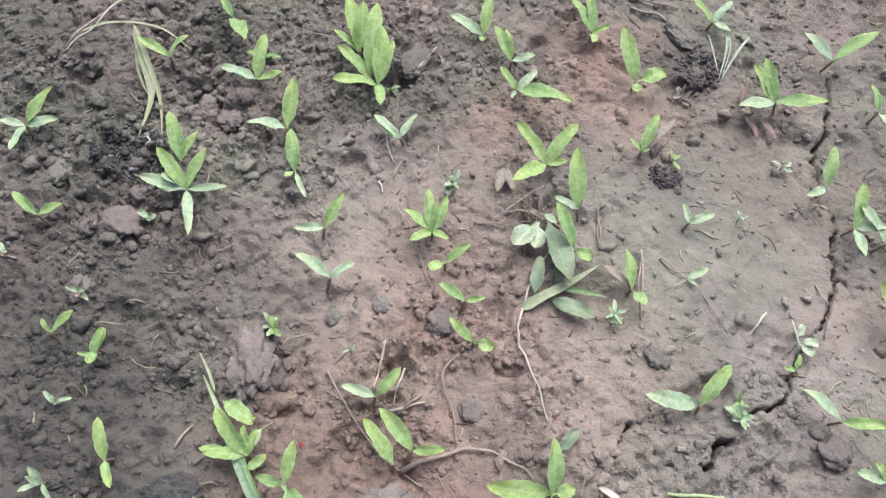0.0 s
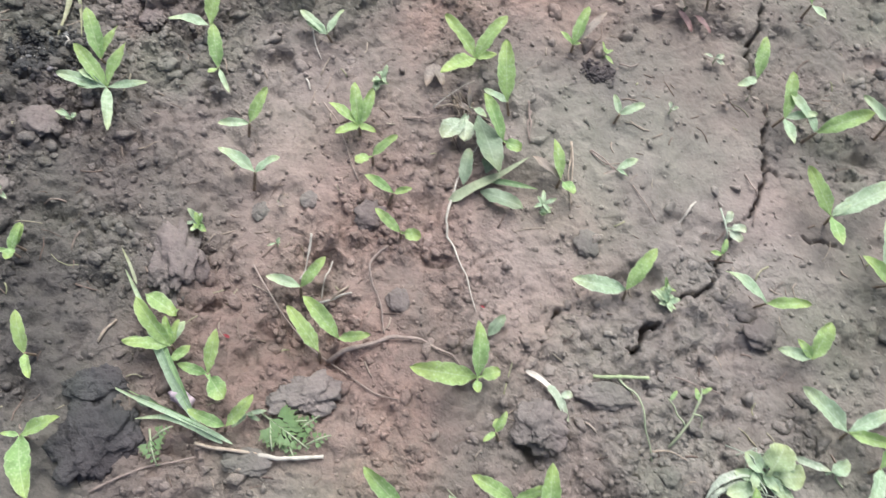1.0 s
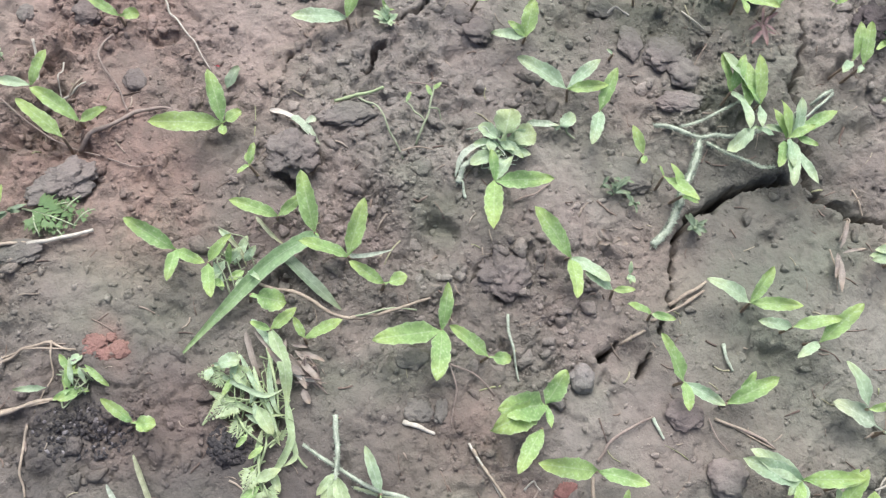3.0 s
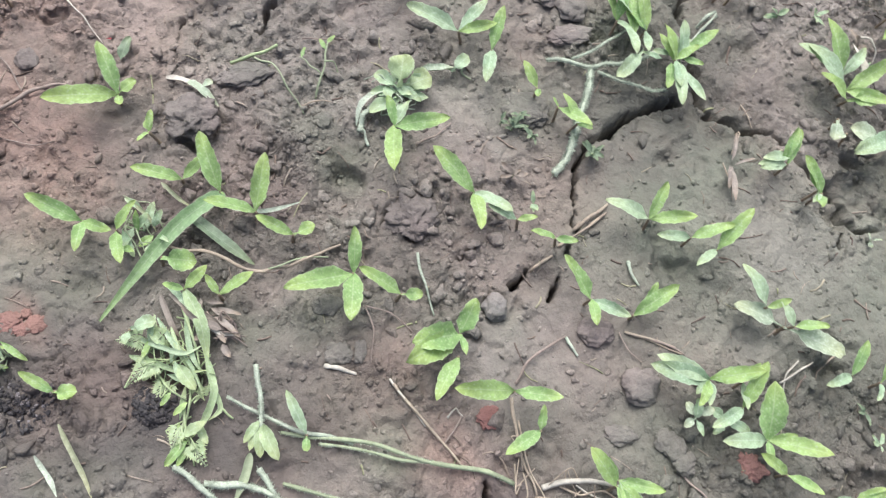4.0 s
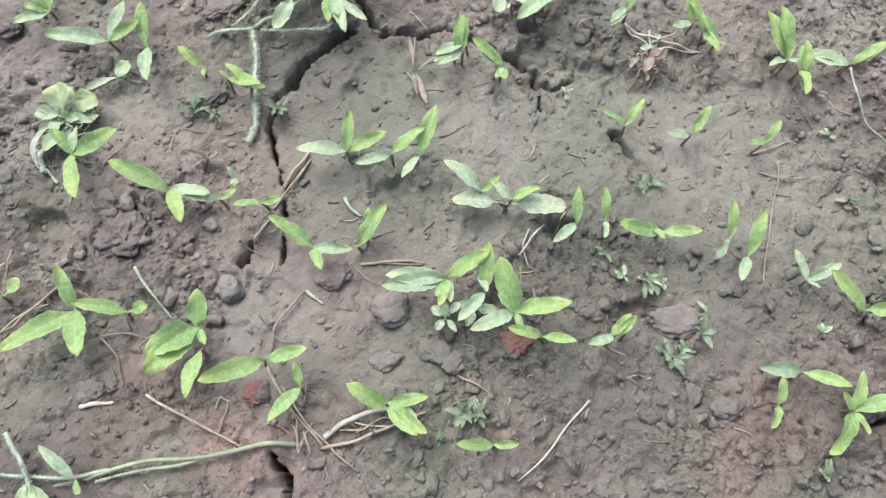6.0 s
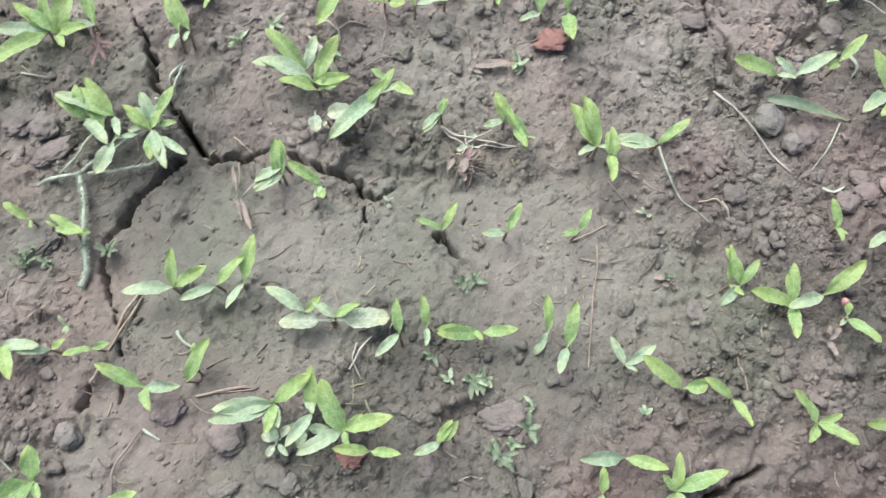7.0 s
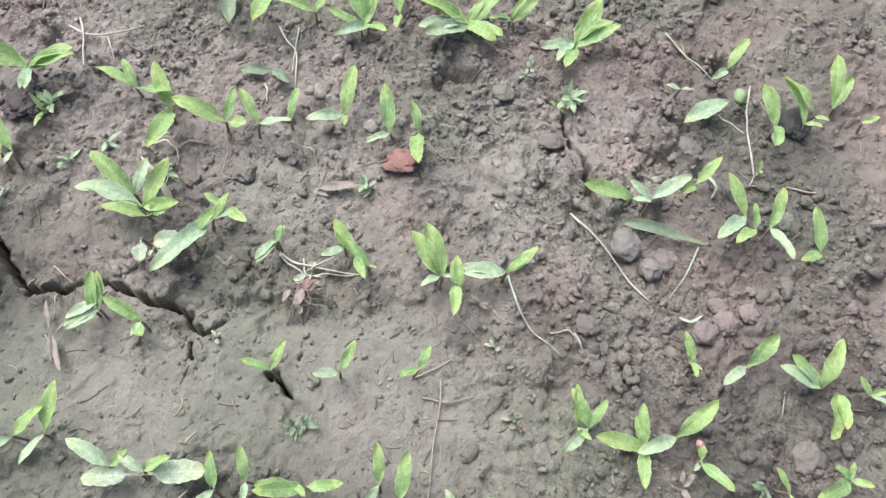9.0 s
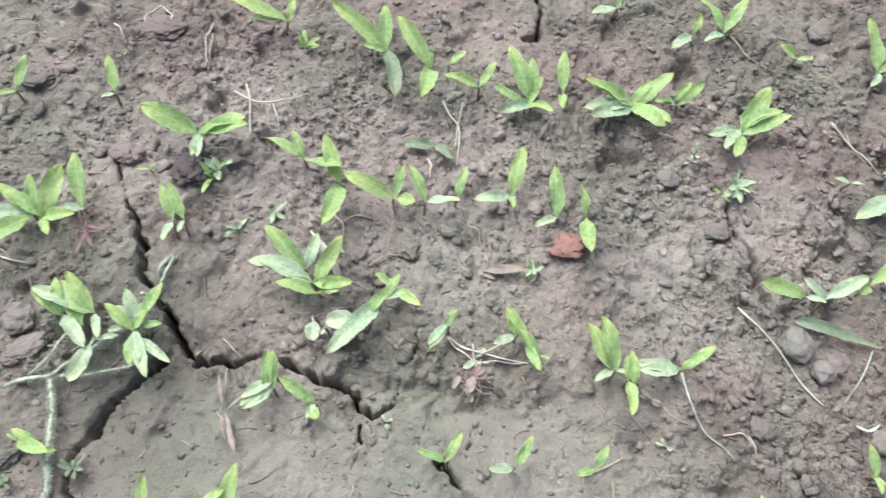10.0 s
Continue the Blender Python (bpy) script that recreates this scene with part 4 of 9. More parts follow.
seedling(0.2321, 0.1604, 0.0130, (82, 0.0390, 0.0114, 26, "g"), (-74, 0.0039, 0.0014, 26, "g"))
seedling(0.2137, 0.1771, 0.0130, (152, 0.0310, 0.0091, 26, "g"), (24, 0.0234, 0.0069, 26, "g"))
seedling(0.1511, 0.1743, 0.0130, (130, 0.0344, 0.0101, 26, "g"), (-117, 0.0246, 0.0072, 26, "g"), (-41, 0.0249, 0.0073, 26, "g"))
seedling(0.1671, 0.1606, 0.0130, (25, 0.0227, 0.0066, 26, "g"), (-93, 0.0276, 0.0081, 26, "g"))
seedling(0.1066, 0.0835, 0.0130, (129, 0.0214, 0.0063, 26, "g"), (-25, 0.0153, 0.0085, 18, "r"))
seedling(0.1915, 0.1107, 0.0130, (142, 0.0131, 0.0045, 26, "g"), (22, 0.0206, 0.0071, 26, "g"))
seedling(0.2086, 0.0996, 0.0130, (105, 0.0145, 0.0050, 26, "g"), (-2, 0.0265, 0.0078, 26, "g"))
seedling(0.1860, 0.1342, 0.0130, (-30, 0.0238, 0.0133, 18, "r"))
seedling(0.1555, 0.1001, 0.0130, (-9, 0.0162, 0.0093, 14, "k"), (-122, 0.0093, 0.0054, 14, "k"))
seedling(0.4584, 0.2244, 0.0130, (122, 0.0057, 0.0020, 16, "p"))
seedling(0.6270, 0.1673, 0.0130, (63, 0.0303, 0.0089, 26, "g"), (-151, 0.0117, 0.0041, 16, "p"))
seedling(0.5862, 0.0377, 0.0130, (43, 0.0193, 0.0067, 26, "g"), (169, 0.0253, 0.0074, 16, "p"))
seedling(0.3291, 0.0198, 0.0130, (46, 0.0240, 0.0120, 26, "g"), (166, 0.0341, 0.0170, 26, "g"), (-110, 0.0154, 0.0053, 26, "g"), (-178, 0.0425, 0.0162, 26, "g"))
seedling(0.3224, 0.0078, 0.0130, (-137, 0.0343, 0.0100, 26, "g"))
seedling(0.3440, -0.0242, 0.0130, (154, 0.0416, 0.0122, 26, "g"), (-35, 0.0296, 0.0087, 26, "g"))
seedling(0.3476, -0.0509, 0.0130, (56, 0.0160, 0.0055, 26, "g"), (-171, 0.0303, 0.0089, 26, "g"))
seedling(0.3737, -0.0970, 0.0130, (100, 0.0305, 0.0090, 26, "g"), (-19, 0.0171, 0.0059, 16, "p"), (-82, 0.0264, 0.0077, 26, "g"))
seedling(0.4126, 0.0062, 0.0130, (104, 0.0338, 0.0099, 26, "g"), (-113, 0.0204, 0.0071, 26, "g"), (-51, 0.0263, 0.0077, 16, "p"))
seedling(0.4321, -0.0135, 0.0130, (7, 0.0339, 0.0099, 26, "g"))
seedling(0.4730, 0.0378, 0.0130, (137, 0.0335, 0.0098, 16, "p"), (39, 0.0271, 0.0079, 26, "g"), (-25, 0.0301, 0.0088, 26, "g"))
seedling(0.4917, 0.0155, 0.0130, (154, 0.0256, 0.0075, 16, "p"), (-17, 0.0286, 0.0084, 26, "g"))
seedling(0.5038, 0.0016, 0.0130, (19, 0.0348, 0.0102, 26, "g"), (-165, 0.0222, 0.0065, 16, "p"))
seedling(0.5138, -0.0441, 0.0130, (100, 0.0323, 0.0095, 16, "p"), (-5, 0.0158, 0.0055, 26, "g"))
seedling(0.5234, -0.0620, 0.0130, (-36, 0.0204, 0.0071, 26, "g"), (92, 0.0191, 0.0066, 16, "p"))
seedling(0.5206, -0.0594, 0.0060, (132, 0.0357, 0.0142, 6, "w"), (-52, 0.0403, 0.0149, 6, "w"))
seedling(0.4564, -0.0674, 0.0130, (141, 0.0425, 0.0125, 16, "p"), (-22, 0.0319, 0.0094, 26, "g"), (-158, 0.0234, 0.0069, 26, "g"))
seedling(0.4745, -0.0773, 0.0130, (16, 0.0160, 0.0056, 26, "g"), (-118, 0.0179, 0.0062, 16, "p"))
seedling(0.5705, -0.1365, 0.0130, (136, 0.0227, 0.0067, 26, "g"), (-100, 0.0152, 0.0053, 26, "g"))
seedling(0.4987, -0.1656, 0.0130, (-0, 0.0195, 0.0068, 26, "g"), (154, 0.0167, 0.0058, 16, "p"))
seedling(0.6508, 0.0646, 0.0130, (111, 0.0432, 0.0127, 16, "p"), (9, 0.0388, 0.0114, 26, "g"), (-50, 0.0310, 0.0091, 26, "g"), (131, 0.0224, 0.0066, 26, "g"))
seedling(0.6330, 0.0483, 0.0130, (-135, 0.0181, 0.0096, 6, "w"))
seedling(0.5768, 0.0365, 0.0130, (44, 0.0264, 0.0077, 26, "g"), (167, 0.0199, 0.0069, 16, "p"))
seedling(0.5891, 0.0092, 0.0130, (91, 0.0257, 0.0075, 26, "g"), (-122, 0.0134, 0.0075, 18, "r"))
seedling(0.6730, 0.0204, 0.0130, (179, 0.0577, 0.0134, 15, "p"), (9, 0.0219, 0.0064, 26, "g"), (-37, 0.0187, 0.0065, 16, "p"))
seedling(0.2246, 0.0032, 0.0130, (-107, 0.0097, 0.0054, 18, "r"), (93, 0.0282, 0.0066, 16, "p"), (99, 0.0186, 0.0032, 10, "b"))
seedling(0.1071, 0.0832, 0.0130, (130, 0.0127, 0.0044, 26, "g"), (-39, 0.0128, 0.0071, 18, "r"))
seedling(0.6161, -0.0814, 0.0130, (118, 0.0213, 0.0062, 26, "g"), (12, 0.0223, 0.0065, 26, "g"))
seedling(0.6417, -0.1176, 0.0130, (132, 0.0185, 0.0064, 16, "p"), (14, 0.0232, 0.0068, 26, "g"))
seedling(0.6736, -0.1572, 0.0130, (14, 0.0179, 0.0062, 26, "g"), (153, 0.0165, 0.0057, 26, "g"))
seedling(0.5405, -0.1028, 0.0130, (41, 0.0243, 0.0071, 26, "g"), (175, 0.0236, 0.0069, 16, "p"))
seedling(0.5546, -0.1145, 0.0130, (52, 0.0235, 0.0069, 26, "g"), (-147, 0.0135, 0.0047, 16, "p"))
seedling(0.5741, -0.1459, 0.0130, (128, 0.0332, 0.0097, 26, "g"), (-50, 0.0256, 0.0075, 26, "g"))
seedling(0.6015, -0.1805, 0.0130, (47, 0.0260, 0.0076, 26, "g"), (-180, 0.0211, 0.0062, 16, "p"))
seedling(0.6009, -0.1965, 0.0130, (24, 0.0320, 0.0094, 26, "g"), (-160, 0.0208, 0.0072, 16, "p"))
seedling(0.6140, -0.2333, 0.0130, (64, 0.0213, 0.0063, 16, "p"), (-17, 0.0246, 0.0072, 16, "p"), (-88, 0.0091, 0.0031, 16, "p"))
seedling(0.6234, -0.2711, 0.0130, (94, 0.0377, 0.0110, 26, "g"), (-43, 0.0169, 0.0094, 18, "r"))
seedling(0.7035, -0.2598, 0.0130, (41, 0.0282, 0.0083, 26, "g"), (-99, 0.0131, 0.0045, 26, "g"))
seedling(0.4560, -0.0670, 0.0130, (133, 0.0390, 0.0114, 16, "p"), (-17, 0.0341, 0.0100, 26, "g"), (-162, 0.0152, 0.0053, 16, "p"), (-129, 0.0177, 0.0061, 16, "p"))
seedling(0.4661, -0.0905, 0.0130, (37, 0.0319, 0.0094, 26, "g"), (-178, 0.0277, 0.0081, 16, "p"))
seedling(0.4699, -0.1134, 0.0130, (57, 0.0370, 0.0152, 26, "g"), (-11, 0.0173, 0.0060, 26, "g"), (-46, 0.0361, 0.0106, 26, "g"), (158, 0.0333, 0.0098, 16, "p"), (-120, 0.0139, 0.0048, 26, "g"))
seedling(0.4698, -0.1351, 0.0130, (124, 0.0255, 0.0075, 26, "g"), (-63, 0.0220, 0.0065, 26, "g"))
seedling(0.5014, -0.1671, 0.0130, (-0, 0.0187, 0.0065, 26, "g"), (157, 0.0179, 0.0062, 16, "p"))
seedling(0.5644, -0.2657, 0.0130, (127, 0.0326, 0.0096, 16, "p"), (-70, 0.0277, 0.0081, 26, "g"))
seedling(0.5373, -0.2665, 0.0130, (40, 0.0183, 0.0064, 26, "g"), (-172, 0.0189, 0.0065, 26, "g"))
seedling(0.5666, -0.3022, 0.0130, (30, 0.0262, 0.0077, 26, "g"), (-38, 0.0349, 0.0102, 26, "g"), (172, 0.0420, 0.0123, 26, "g"), (73, 0.0150, 0.0052, 26, "g"), (-126, 0.0161, 0.0056, 26, "g"))
seedling(0.4019, -0.1567, 0.0130, (132, 0.0253, 0.0074, 26, "g"), (-39, 0.0160, 0.0056, 26, "g"))
seedling(0.3763, -0.0947, 0.0130, (100, 0.0264, 0.0078, 26, "g"), (-76, 0.0206, 0.0071, 16, "p"), (-35, 0.0268, 0.0079, 26, "g"), (-79, 0.0323, 0.0095, 26, "g"))
seedling(0.5805, 0.0340, 0.0130, (54, 0.0261, 0.0077, 26, "g"), (165, 0.0241, 0.0071, 16, "p"))
seedling(0.5907, 0.0065, 0.0130, (101, 0.0292, 0.0086, 26, "g"), (-163, 0.0122, 0.0042, 16, "p"))
seedling(0.6877, -0.0247, 0.0130, (14, 0.0116, 0.0040, 26, "g"), (-175, 0.0221, 0.0065, 16, "p"))
seedling(0.7111, -0.0654, 0.0130, (51, 0.0217, 0.0064, 26, "g"), (154, 0.0182, 0.0063, 16, "p"))
seedling(0.7105, -0.0864, 0.0130, (82, 0.0237, 0.0070, 26, "g"), (-83, 0.0071, 0.0024, 26, "g"))
seedling(0.7353, -0.1312, 0.0130, (63, 0.0395, 0.0139, 26, "g"), (-57, 0.0087, 0.0030, 16, "p"))
seedling(0.7350, -0.1470, 0.0130, (41, 0.0241, 0.0071, 26, "g"), (-160, 0.0168, 0.0058, 16, "p"))
seedling(0.7643, -0.1649, 0.0130, (134, 0.0330, 0.0097, 16, "p"), (-15, 0.0280, 0.0082, 26, "g"))
seedling(0.6440, 0.0243, 0.0130, (-179, 0.0186, 0.0064, 16, "p"), (-24, 0.0143, 0.0050, 26, "g"))
seedling(0.6326, 0.0367, 0.0130, (-168, 0.0059, 0.0031, 6, "w"))
seedling(0.6546, 0.0761, 0.0130, (85, 0.0419, 0.0123, 26, "g"), (129, 0.0400, 0.0117, 16, "p"), (26, 0.0279, 0.0082, 16, "p"))
seedling(0.6472, 0.0576, 0.0130, (126, 0.0307, 0.0090, 26, "g"), (-25, 0.0213, 0.0119, 18, "r"))
seedling(0.6545, 0.0228, 0.0130, (-4, 0.0272, 0.0080, 26, "g"), (177, 0.0322, 0.0094, 16, "p"), (140, 0.0254, 0.0134, 6, "w"))
seedling(0.6845, 0.0196, 0.0130, (106, 0.0178, 0.0062, 26, "g"), (-89, 0.0263, 0.0077, 26, "g"))
seedling(0.7204, 0.1034, 0.0130, (53, 0.0387, 0.0114, 26, "g"), (-158, 0.0483, 0.0134, 26, "g"))
seedling(0.7185, 0.1381, 0.0130, (117, 0.0337, 0.0099, 26, "g"), (64, 0.0242, 0.0071, 26, "g"), (-84, 0.0393, 0.0115, 26, "g"))
seedling(0.7373, 0.0667, 0.0130, (109, 0.0422, 0.0124, 26, "g"), (-70, 0.0173, 0.0096, 18, "r"), (24, 0.0261, 0.0077, 26, "g"))
seedling(0.7495, 0.0469, 0.0130, (71, 0.0304, 0.0089, 26, "g"), (-56, 0.0260, 0.0076, 16, "p"))
seedling(0.7675, 0.0312, 0.0130, (18, 0.0249, 0.0073, 26, "g"))
seedling(0.7950, 0.0027, 0.0130, (24, 0.0384, 0.0113, 26, "g"), (141, 0.0307, 0.0090, 16, "p"), (-137, 0.0143, 0.0050, 26, "g"))
seedling(0.8029, -0.0337, 0.0130, (47, 0.0376, 0.0110, 26, "g"), (161, 0.0215, 0.0063, 16, "p"))
seedling(0.8162, -0.0499, 0.0130, (55, 0.0254, 0.0074, 26, "g"), (-137, 0.0378, 0.0111, 26, "g"))
seedling(0.7344, -0.1299, 0.0130, (70, 0.0369, 0.0130, 26, "g"), (163, 0.0174, 0.0060, 16, "p"))
seedling(0.7352, -0.1416, 0.0130, (37, 0.0168, 0.0058, 26, "g"), (-150, 0.0289, 0.0085, 26, "g"))
seedling(0.7640, -0.1642, 0.0130, (130, 0.0334, 0.0098, 16, "p"), (-22, 0.0219, 0.0064, 26, "g"))
seedling(0.7107, -0.0750, 0.0130, (76, 0.0289, 0.0085, 26, "g"), (-115, 0.0236, 0.0069, 26, "g"))
seedling(0.6858, -0.0259, 0.0130, (19, 0.0132, 0.0046, 26, "g"), (-174, 0.0214, 0.0063, 16, "p"))
seedling(0.8671, -0.2047, 0.0130, (126, 0.0439, 0.0129, 26, "g"), (-74, 0.0141, 0.0049, 16, "p"))
seedling(0.8747, -0.2165, 0.0130, (83, 0.0214, 0.0063, 16, "p"), (-28, 0.0350, 0.0103, 16, "p"))
seedling(0.9060, -0.2368, 0.0130, (-10, 0.0275, 0.0081, 26, "g"), (159, 0.0200, 0.0069, 26, "g"))
seedling(0.9051, -0.2779, 0.0130, (58, 0.0353, 0.0104, 26, "g"), (167, 0.0369, 0.0108, 16, "p"))
seedling(0.9002, -0.2888, 0.0130, (44, 0.0192, 0.0066, 26, "g"), (170, 0.0299, 0.0088, 26, "g"))
seedling(0.9073, -0.2969, 0.0130, (23, 0.0318, 0.0093, 26, "g"), (-123, 0.0296, 0.0087, 16, "p"))
seedling(0.9125, -0.3354, 0.0130, (42, 0.0336, 0.0098, 26, "g"), (154, 0.0273, 0.0080, 26, "g"))
seedling(0.9874, -0.2621, 0.0130, (54, 0.0352, 0.0103, 26, "g"), (-165, 0.0217, 0.0064, 16, "p"))
seedling(1.0049, -0.2786, 0.0130, (72, 0.0401, 0.0117, 26, "g"), (-79, 0.0132, 0.0046, 26, "g"))
seedling(0.7862, -0.3002, 0.0130, (49, 0.0223, 0.0066, 26, "g"), (-143, 0.0124, 0.0043, 26, "g"))
seedling(0.8055, -0.3301, 0.0130, (-3, 0.0315, 0.0111, 26, "g"), (163, 0.0261, 0.0076, 16, "p"))
seedling(0.8223, -0.3775, 0.0130, (92, 0.0327, 0.0096, 26, "g"), (10, 0.0369, 0.0108, 26, "g"), (101, 0.0341, 0.0100, 16, "p"), (32, 0.0188, 0.0065, 26, "g"))
seedling(0.8250, -0.3874, 0.0130, (-179, 0.0420, 0.0148, 26, "g"), (-148, 0.0283, 0.0100, 26, "g"))
seedling(0.8376, -0.4056, 0.0130, (62, 0.0149, 0.0052, 26, "g"), (-36, 0.0129, 0.0045, 26, "g"), (-94, 0.0122, 0.0042, 16, "p"))
seedling(0.7791, -0.4171, 0.0130, (25, 0.0122, 0.0042, 26, "g"), (141, 0.0361, 0.0106, 26, "g"), (-70, 0.0146, 0.0050, 26, "g"), (95, 0.0150, 0.0052, 26, "g"))
seedling(0.7077, -0.2661, 0.0130, (64, 0.0287, 0.0084, 26, "g"), (-1, 0.0221, 0.0065, 26, "g"), (164, 0.0266, 0.0078, 16, "p"))
seedling(0.7173, -0.3010, 0.0130, (30, 0.0291, 0.0085, 26, "g"), (51, 0.0219, 0.0064, 26, "g"), (122, 0.0380, 0.0112, 26, "g"), (-147, 0.0290, 0.0085, 26, "g"))
seedling(0.7360, -0.3142, 0.0130, (-9, 0.0367, 0.0108, 26, "g"), (147, 0.0319, 0.0094, 16, "p"))
seedling(0.7310, -0.3349, 0.0130, (35, 0.0118, 0.0066, 18, "r"), (-106, 0.0262, 0.0077, 26, "g"))
seedling(0.7478, -0.3894, 0.0130, (75, 0.0209, 0.0061, 26, "g"), (-130, 0.0250, 0.0073, 26, "g"))
seedling(0.6381, -0.3005, 0.0130, (101, 0.0266, 0.0078, 26, "g"), (-123, 0.0228, 0.0067, 26, "g"))
seedling(0.6577, -0.3531, 0.0130, (84, 0.0294, 0.0086, 26, "g"), (-27, 0.0161, 0.0056, 26, "g"), (-93, 0.0262, 0.0077, 26, "g"), (170, 0.0188, 0.0065, 26, "g"))
seedling(0.6870, -0.3935, 0.0130, (125, 0.0277, 0.0081, 26, "g"), (-39, 0.0242, 0.0071, 26, "g"), (-98, 0.0192, 0.0067, 26, "g"))
seedling(0.5086, -0.1709, 0.0130, (48, 0.0098, 0.0034, 26, "g"))
seedling(0.6214, 0.1729, 0.0130, (69, 0.0276, 0.0081, 26, "g"), (-150, 0.0185, 0.0064, 16, "p"))
seedling(0.4422, -0.0114, 0.0130, (41, 0.0167, 0.0058, 26, "g"))
seedling(0.6821, 0.2119, 0.0130, (90, 0.0262, 0.0077, 26, "g"), (-15, 0.0146, 0.0081, 18, "r"), (-142, 0.0226, 0.0066, 16, "p"), (-48, 0.0429, 0.0126, 26, "g"))
seedling(0.8655, 0.0424, 0.0130, (109, 0.0298, 0.0087, 26, "g"), (13, 0.0269, 0.0079, 26, "g"), (-83, 0.0252, 0.0074, 26, "g"), (-1, 0.0116, 0.0065, 18, "r"))
seedling(0.9205, -0.0193, 0.0130, (113, 0.0396, 0.0116, 26, "g"), (-3, 0.0262, 0.0077, 26, "g"), (147, 0.0428, 0.0126, 16, "p"), (-102, 0.0394, 0.0116, 26, "g"))
seedling(0.9478, -0.0444, 0.0130, (-3, 0.0197, 0.0068, 26, "g"), (153, 0.0235, 0.0069, 26, "g"))
seedling(0.9588, -0.0967, 0.0130, (10, 0.0377, 0.0111, 26, "g"), (147, 0.0321, 0.0094, 16, "p"), (-40, 0.0355, 0.0104, 26, "g"), (-175, 0.0304, 0.0089, 16, "p"))
seedling(1.0135, -0.2071, 0.0130, (-9, 0.0298, 0.0087, 26, "g"), (161, 0.0232, 0.0068, 16, "p"))
seedling(0.9731, -0.1868, 0.0130, (122, 0.0142, 0.0049, 16, "p"), (-70, 0.0101, 0.0035, 16, "p"))
seedling(0.9902, -0.2620, 0.0130, (53, 0.0320, 0.0094, 26, "g"), (-164, 0.0302, 0.0088, 26, "g"))
seedling(1.0158, -0.2822, 0.0130, (90, 0.0406, 0.0119, 26, "g"), (-87, 0.0112, 0.0039, 26, "g"))
seedling(1.0322, -0.2907, 0.0130, (34, 0.0425, 0.0125, 26, "g"), (-2, 0.0294, 0.0086, 26, "g"))
seedling(1.0335, -0.3141, 0.0130, (-38, 0.0136, 0.0047, 26, "g"))
seedling(0.8348, 0.1582, 0.0130, (94, 0.0572, 0.0134, 26, "g"), (37, 0.0374, 0.0110, 26, "g"), (127, 0.0204, 0.0071, 26, "g"), (-133, 0.0502, 0.0134, 8, "d"))
seedling(0.8450, 0.1214, 0.0130, (76, 0.0484, 0.0134, 26, "g"), (34, 0.0131, 0.0045, 26, "g"), (-156, 0.0469, 0.0134, 26, "g"))
seedling(0.8041, 0.2375, 0.0130, (126, 0.0472, 0.0134, 26, "g"), (33, 0.0205, 0.0071, 26, "g"), (143, 0.0337, 0.0099, 16, "p"))
seedling(0.8556, 0.0805, 0.0130, (124, 0.0317, 0.0093, 26, "g"), (3, 0.0246, 0.0072, 26, "g"))
seedling(0.8570, 0.1121, 0.0130, (-18, 0.0180, 0.0062, 26, "g"))
seedling(0.8717, 0.0403, 0.0130, (59, 0.0491, 0.0134, 26, "g"), (38, 0.0352, 0.0103, 26, "g"), (153, 0.0325, 0.0095, 16, "p"), (-84, 0.0205, 0.0071, 26, "g"))
seedling(0.8953, 0.0272, 0.0130, (31, 0.0340, 0.0100, 26, "g"), (-146, 0.0237, 0.0070, 26, "g"))
seedling(0.9222, -0.0238, 0.0130, (119, 0.0482, 0.0134, 26, "g"), (-13, 0.0398, 0.0117, 26, "g"), (147, 0.0446, 0.0131, 16, "p"), (-100, 0.0337, 0.0099, 26, "g"))
seedling(0.9454, -0.0477, 0.0130, (-6, 0.0294, 0.0086, 26, "g"), (130, 0.0176, 0.0061, 16, "p"))
seedling(0.9544, -0.1004, 0.0130, (13, 0.0438, 0.0167, 26, "g"), (131, 0.0228, 0.0067, 16, "p"), (-36, 0.0399, 0.0117, 26, "g"), (-167, 0.0353, 0.0103, 26, "g"))
seedling(1.0326, -0.0386, 0.0130, (-1, 0.0356, 0.0105, 26, "g"), (85, 0.0359, 0.0105, 26, "g"), (164, 0.0257, 0.0075, 16, "p"))
seedling(1.0141, -0.0195, 0.0130, (18, 0.0205, 0.0071, 26, "g"), (170, 0.0324, 0.0095, 16, "p"))
seedling(0.9956, 0.0434, 0.0130, (26, 0.0125, 0.0043, 26, "g"), (160, 0.0289, 0.0085, 16, "p"))
seedling(0.5643, 0.2432, 0.0130, (27, 0.0410, 0.0144, 26, "g"), (-112, 0.0235, 0.0069, 26, "g"), (102, 0.0314, 0.0092, 26, "g"), (-54, 0.0310, 0.0091, 26, "g"))
seedling(0.6675, 0.2862, 0.0130, (60, 0.0301, 0.0088, 26, "g"), (164, 0.0120, 0.0042, 16, "p"))
seedling(0.6202, 0.3440, 0.0130, (26, 0.0283, 0.0083, 26, "g"), (166, 0.0137, 0.0048, 26, "g"))
seedling(0.6835, 0.2137, 0.0130, (109, 0.0460, 0.0161, 26, "g"), (-67, 0.0190, 0.0066, 26, "g"), (-134, 0.0260, 0.0076, 16, "p"), (-57, 0.0461, 0.0134, 26, "g"))
seedling(0.5257, 0.1749, 0.0130, (99, 0.0265, 0.0078, 26, "g"), (53, 0.0272, 0.0080, 26, "g"), (-102, 0.0340, 0.0105, 16, "p"))
seedling(0.5490, 0.1321, 0.0130, (93, 0.0262, 0.0077, 26, "g"), (-120, 0.0260, 0.0080, 16, "p"), (-1, 0.0184, 0.0064, 26, "g"))
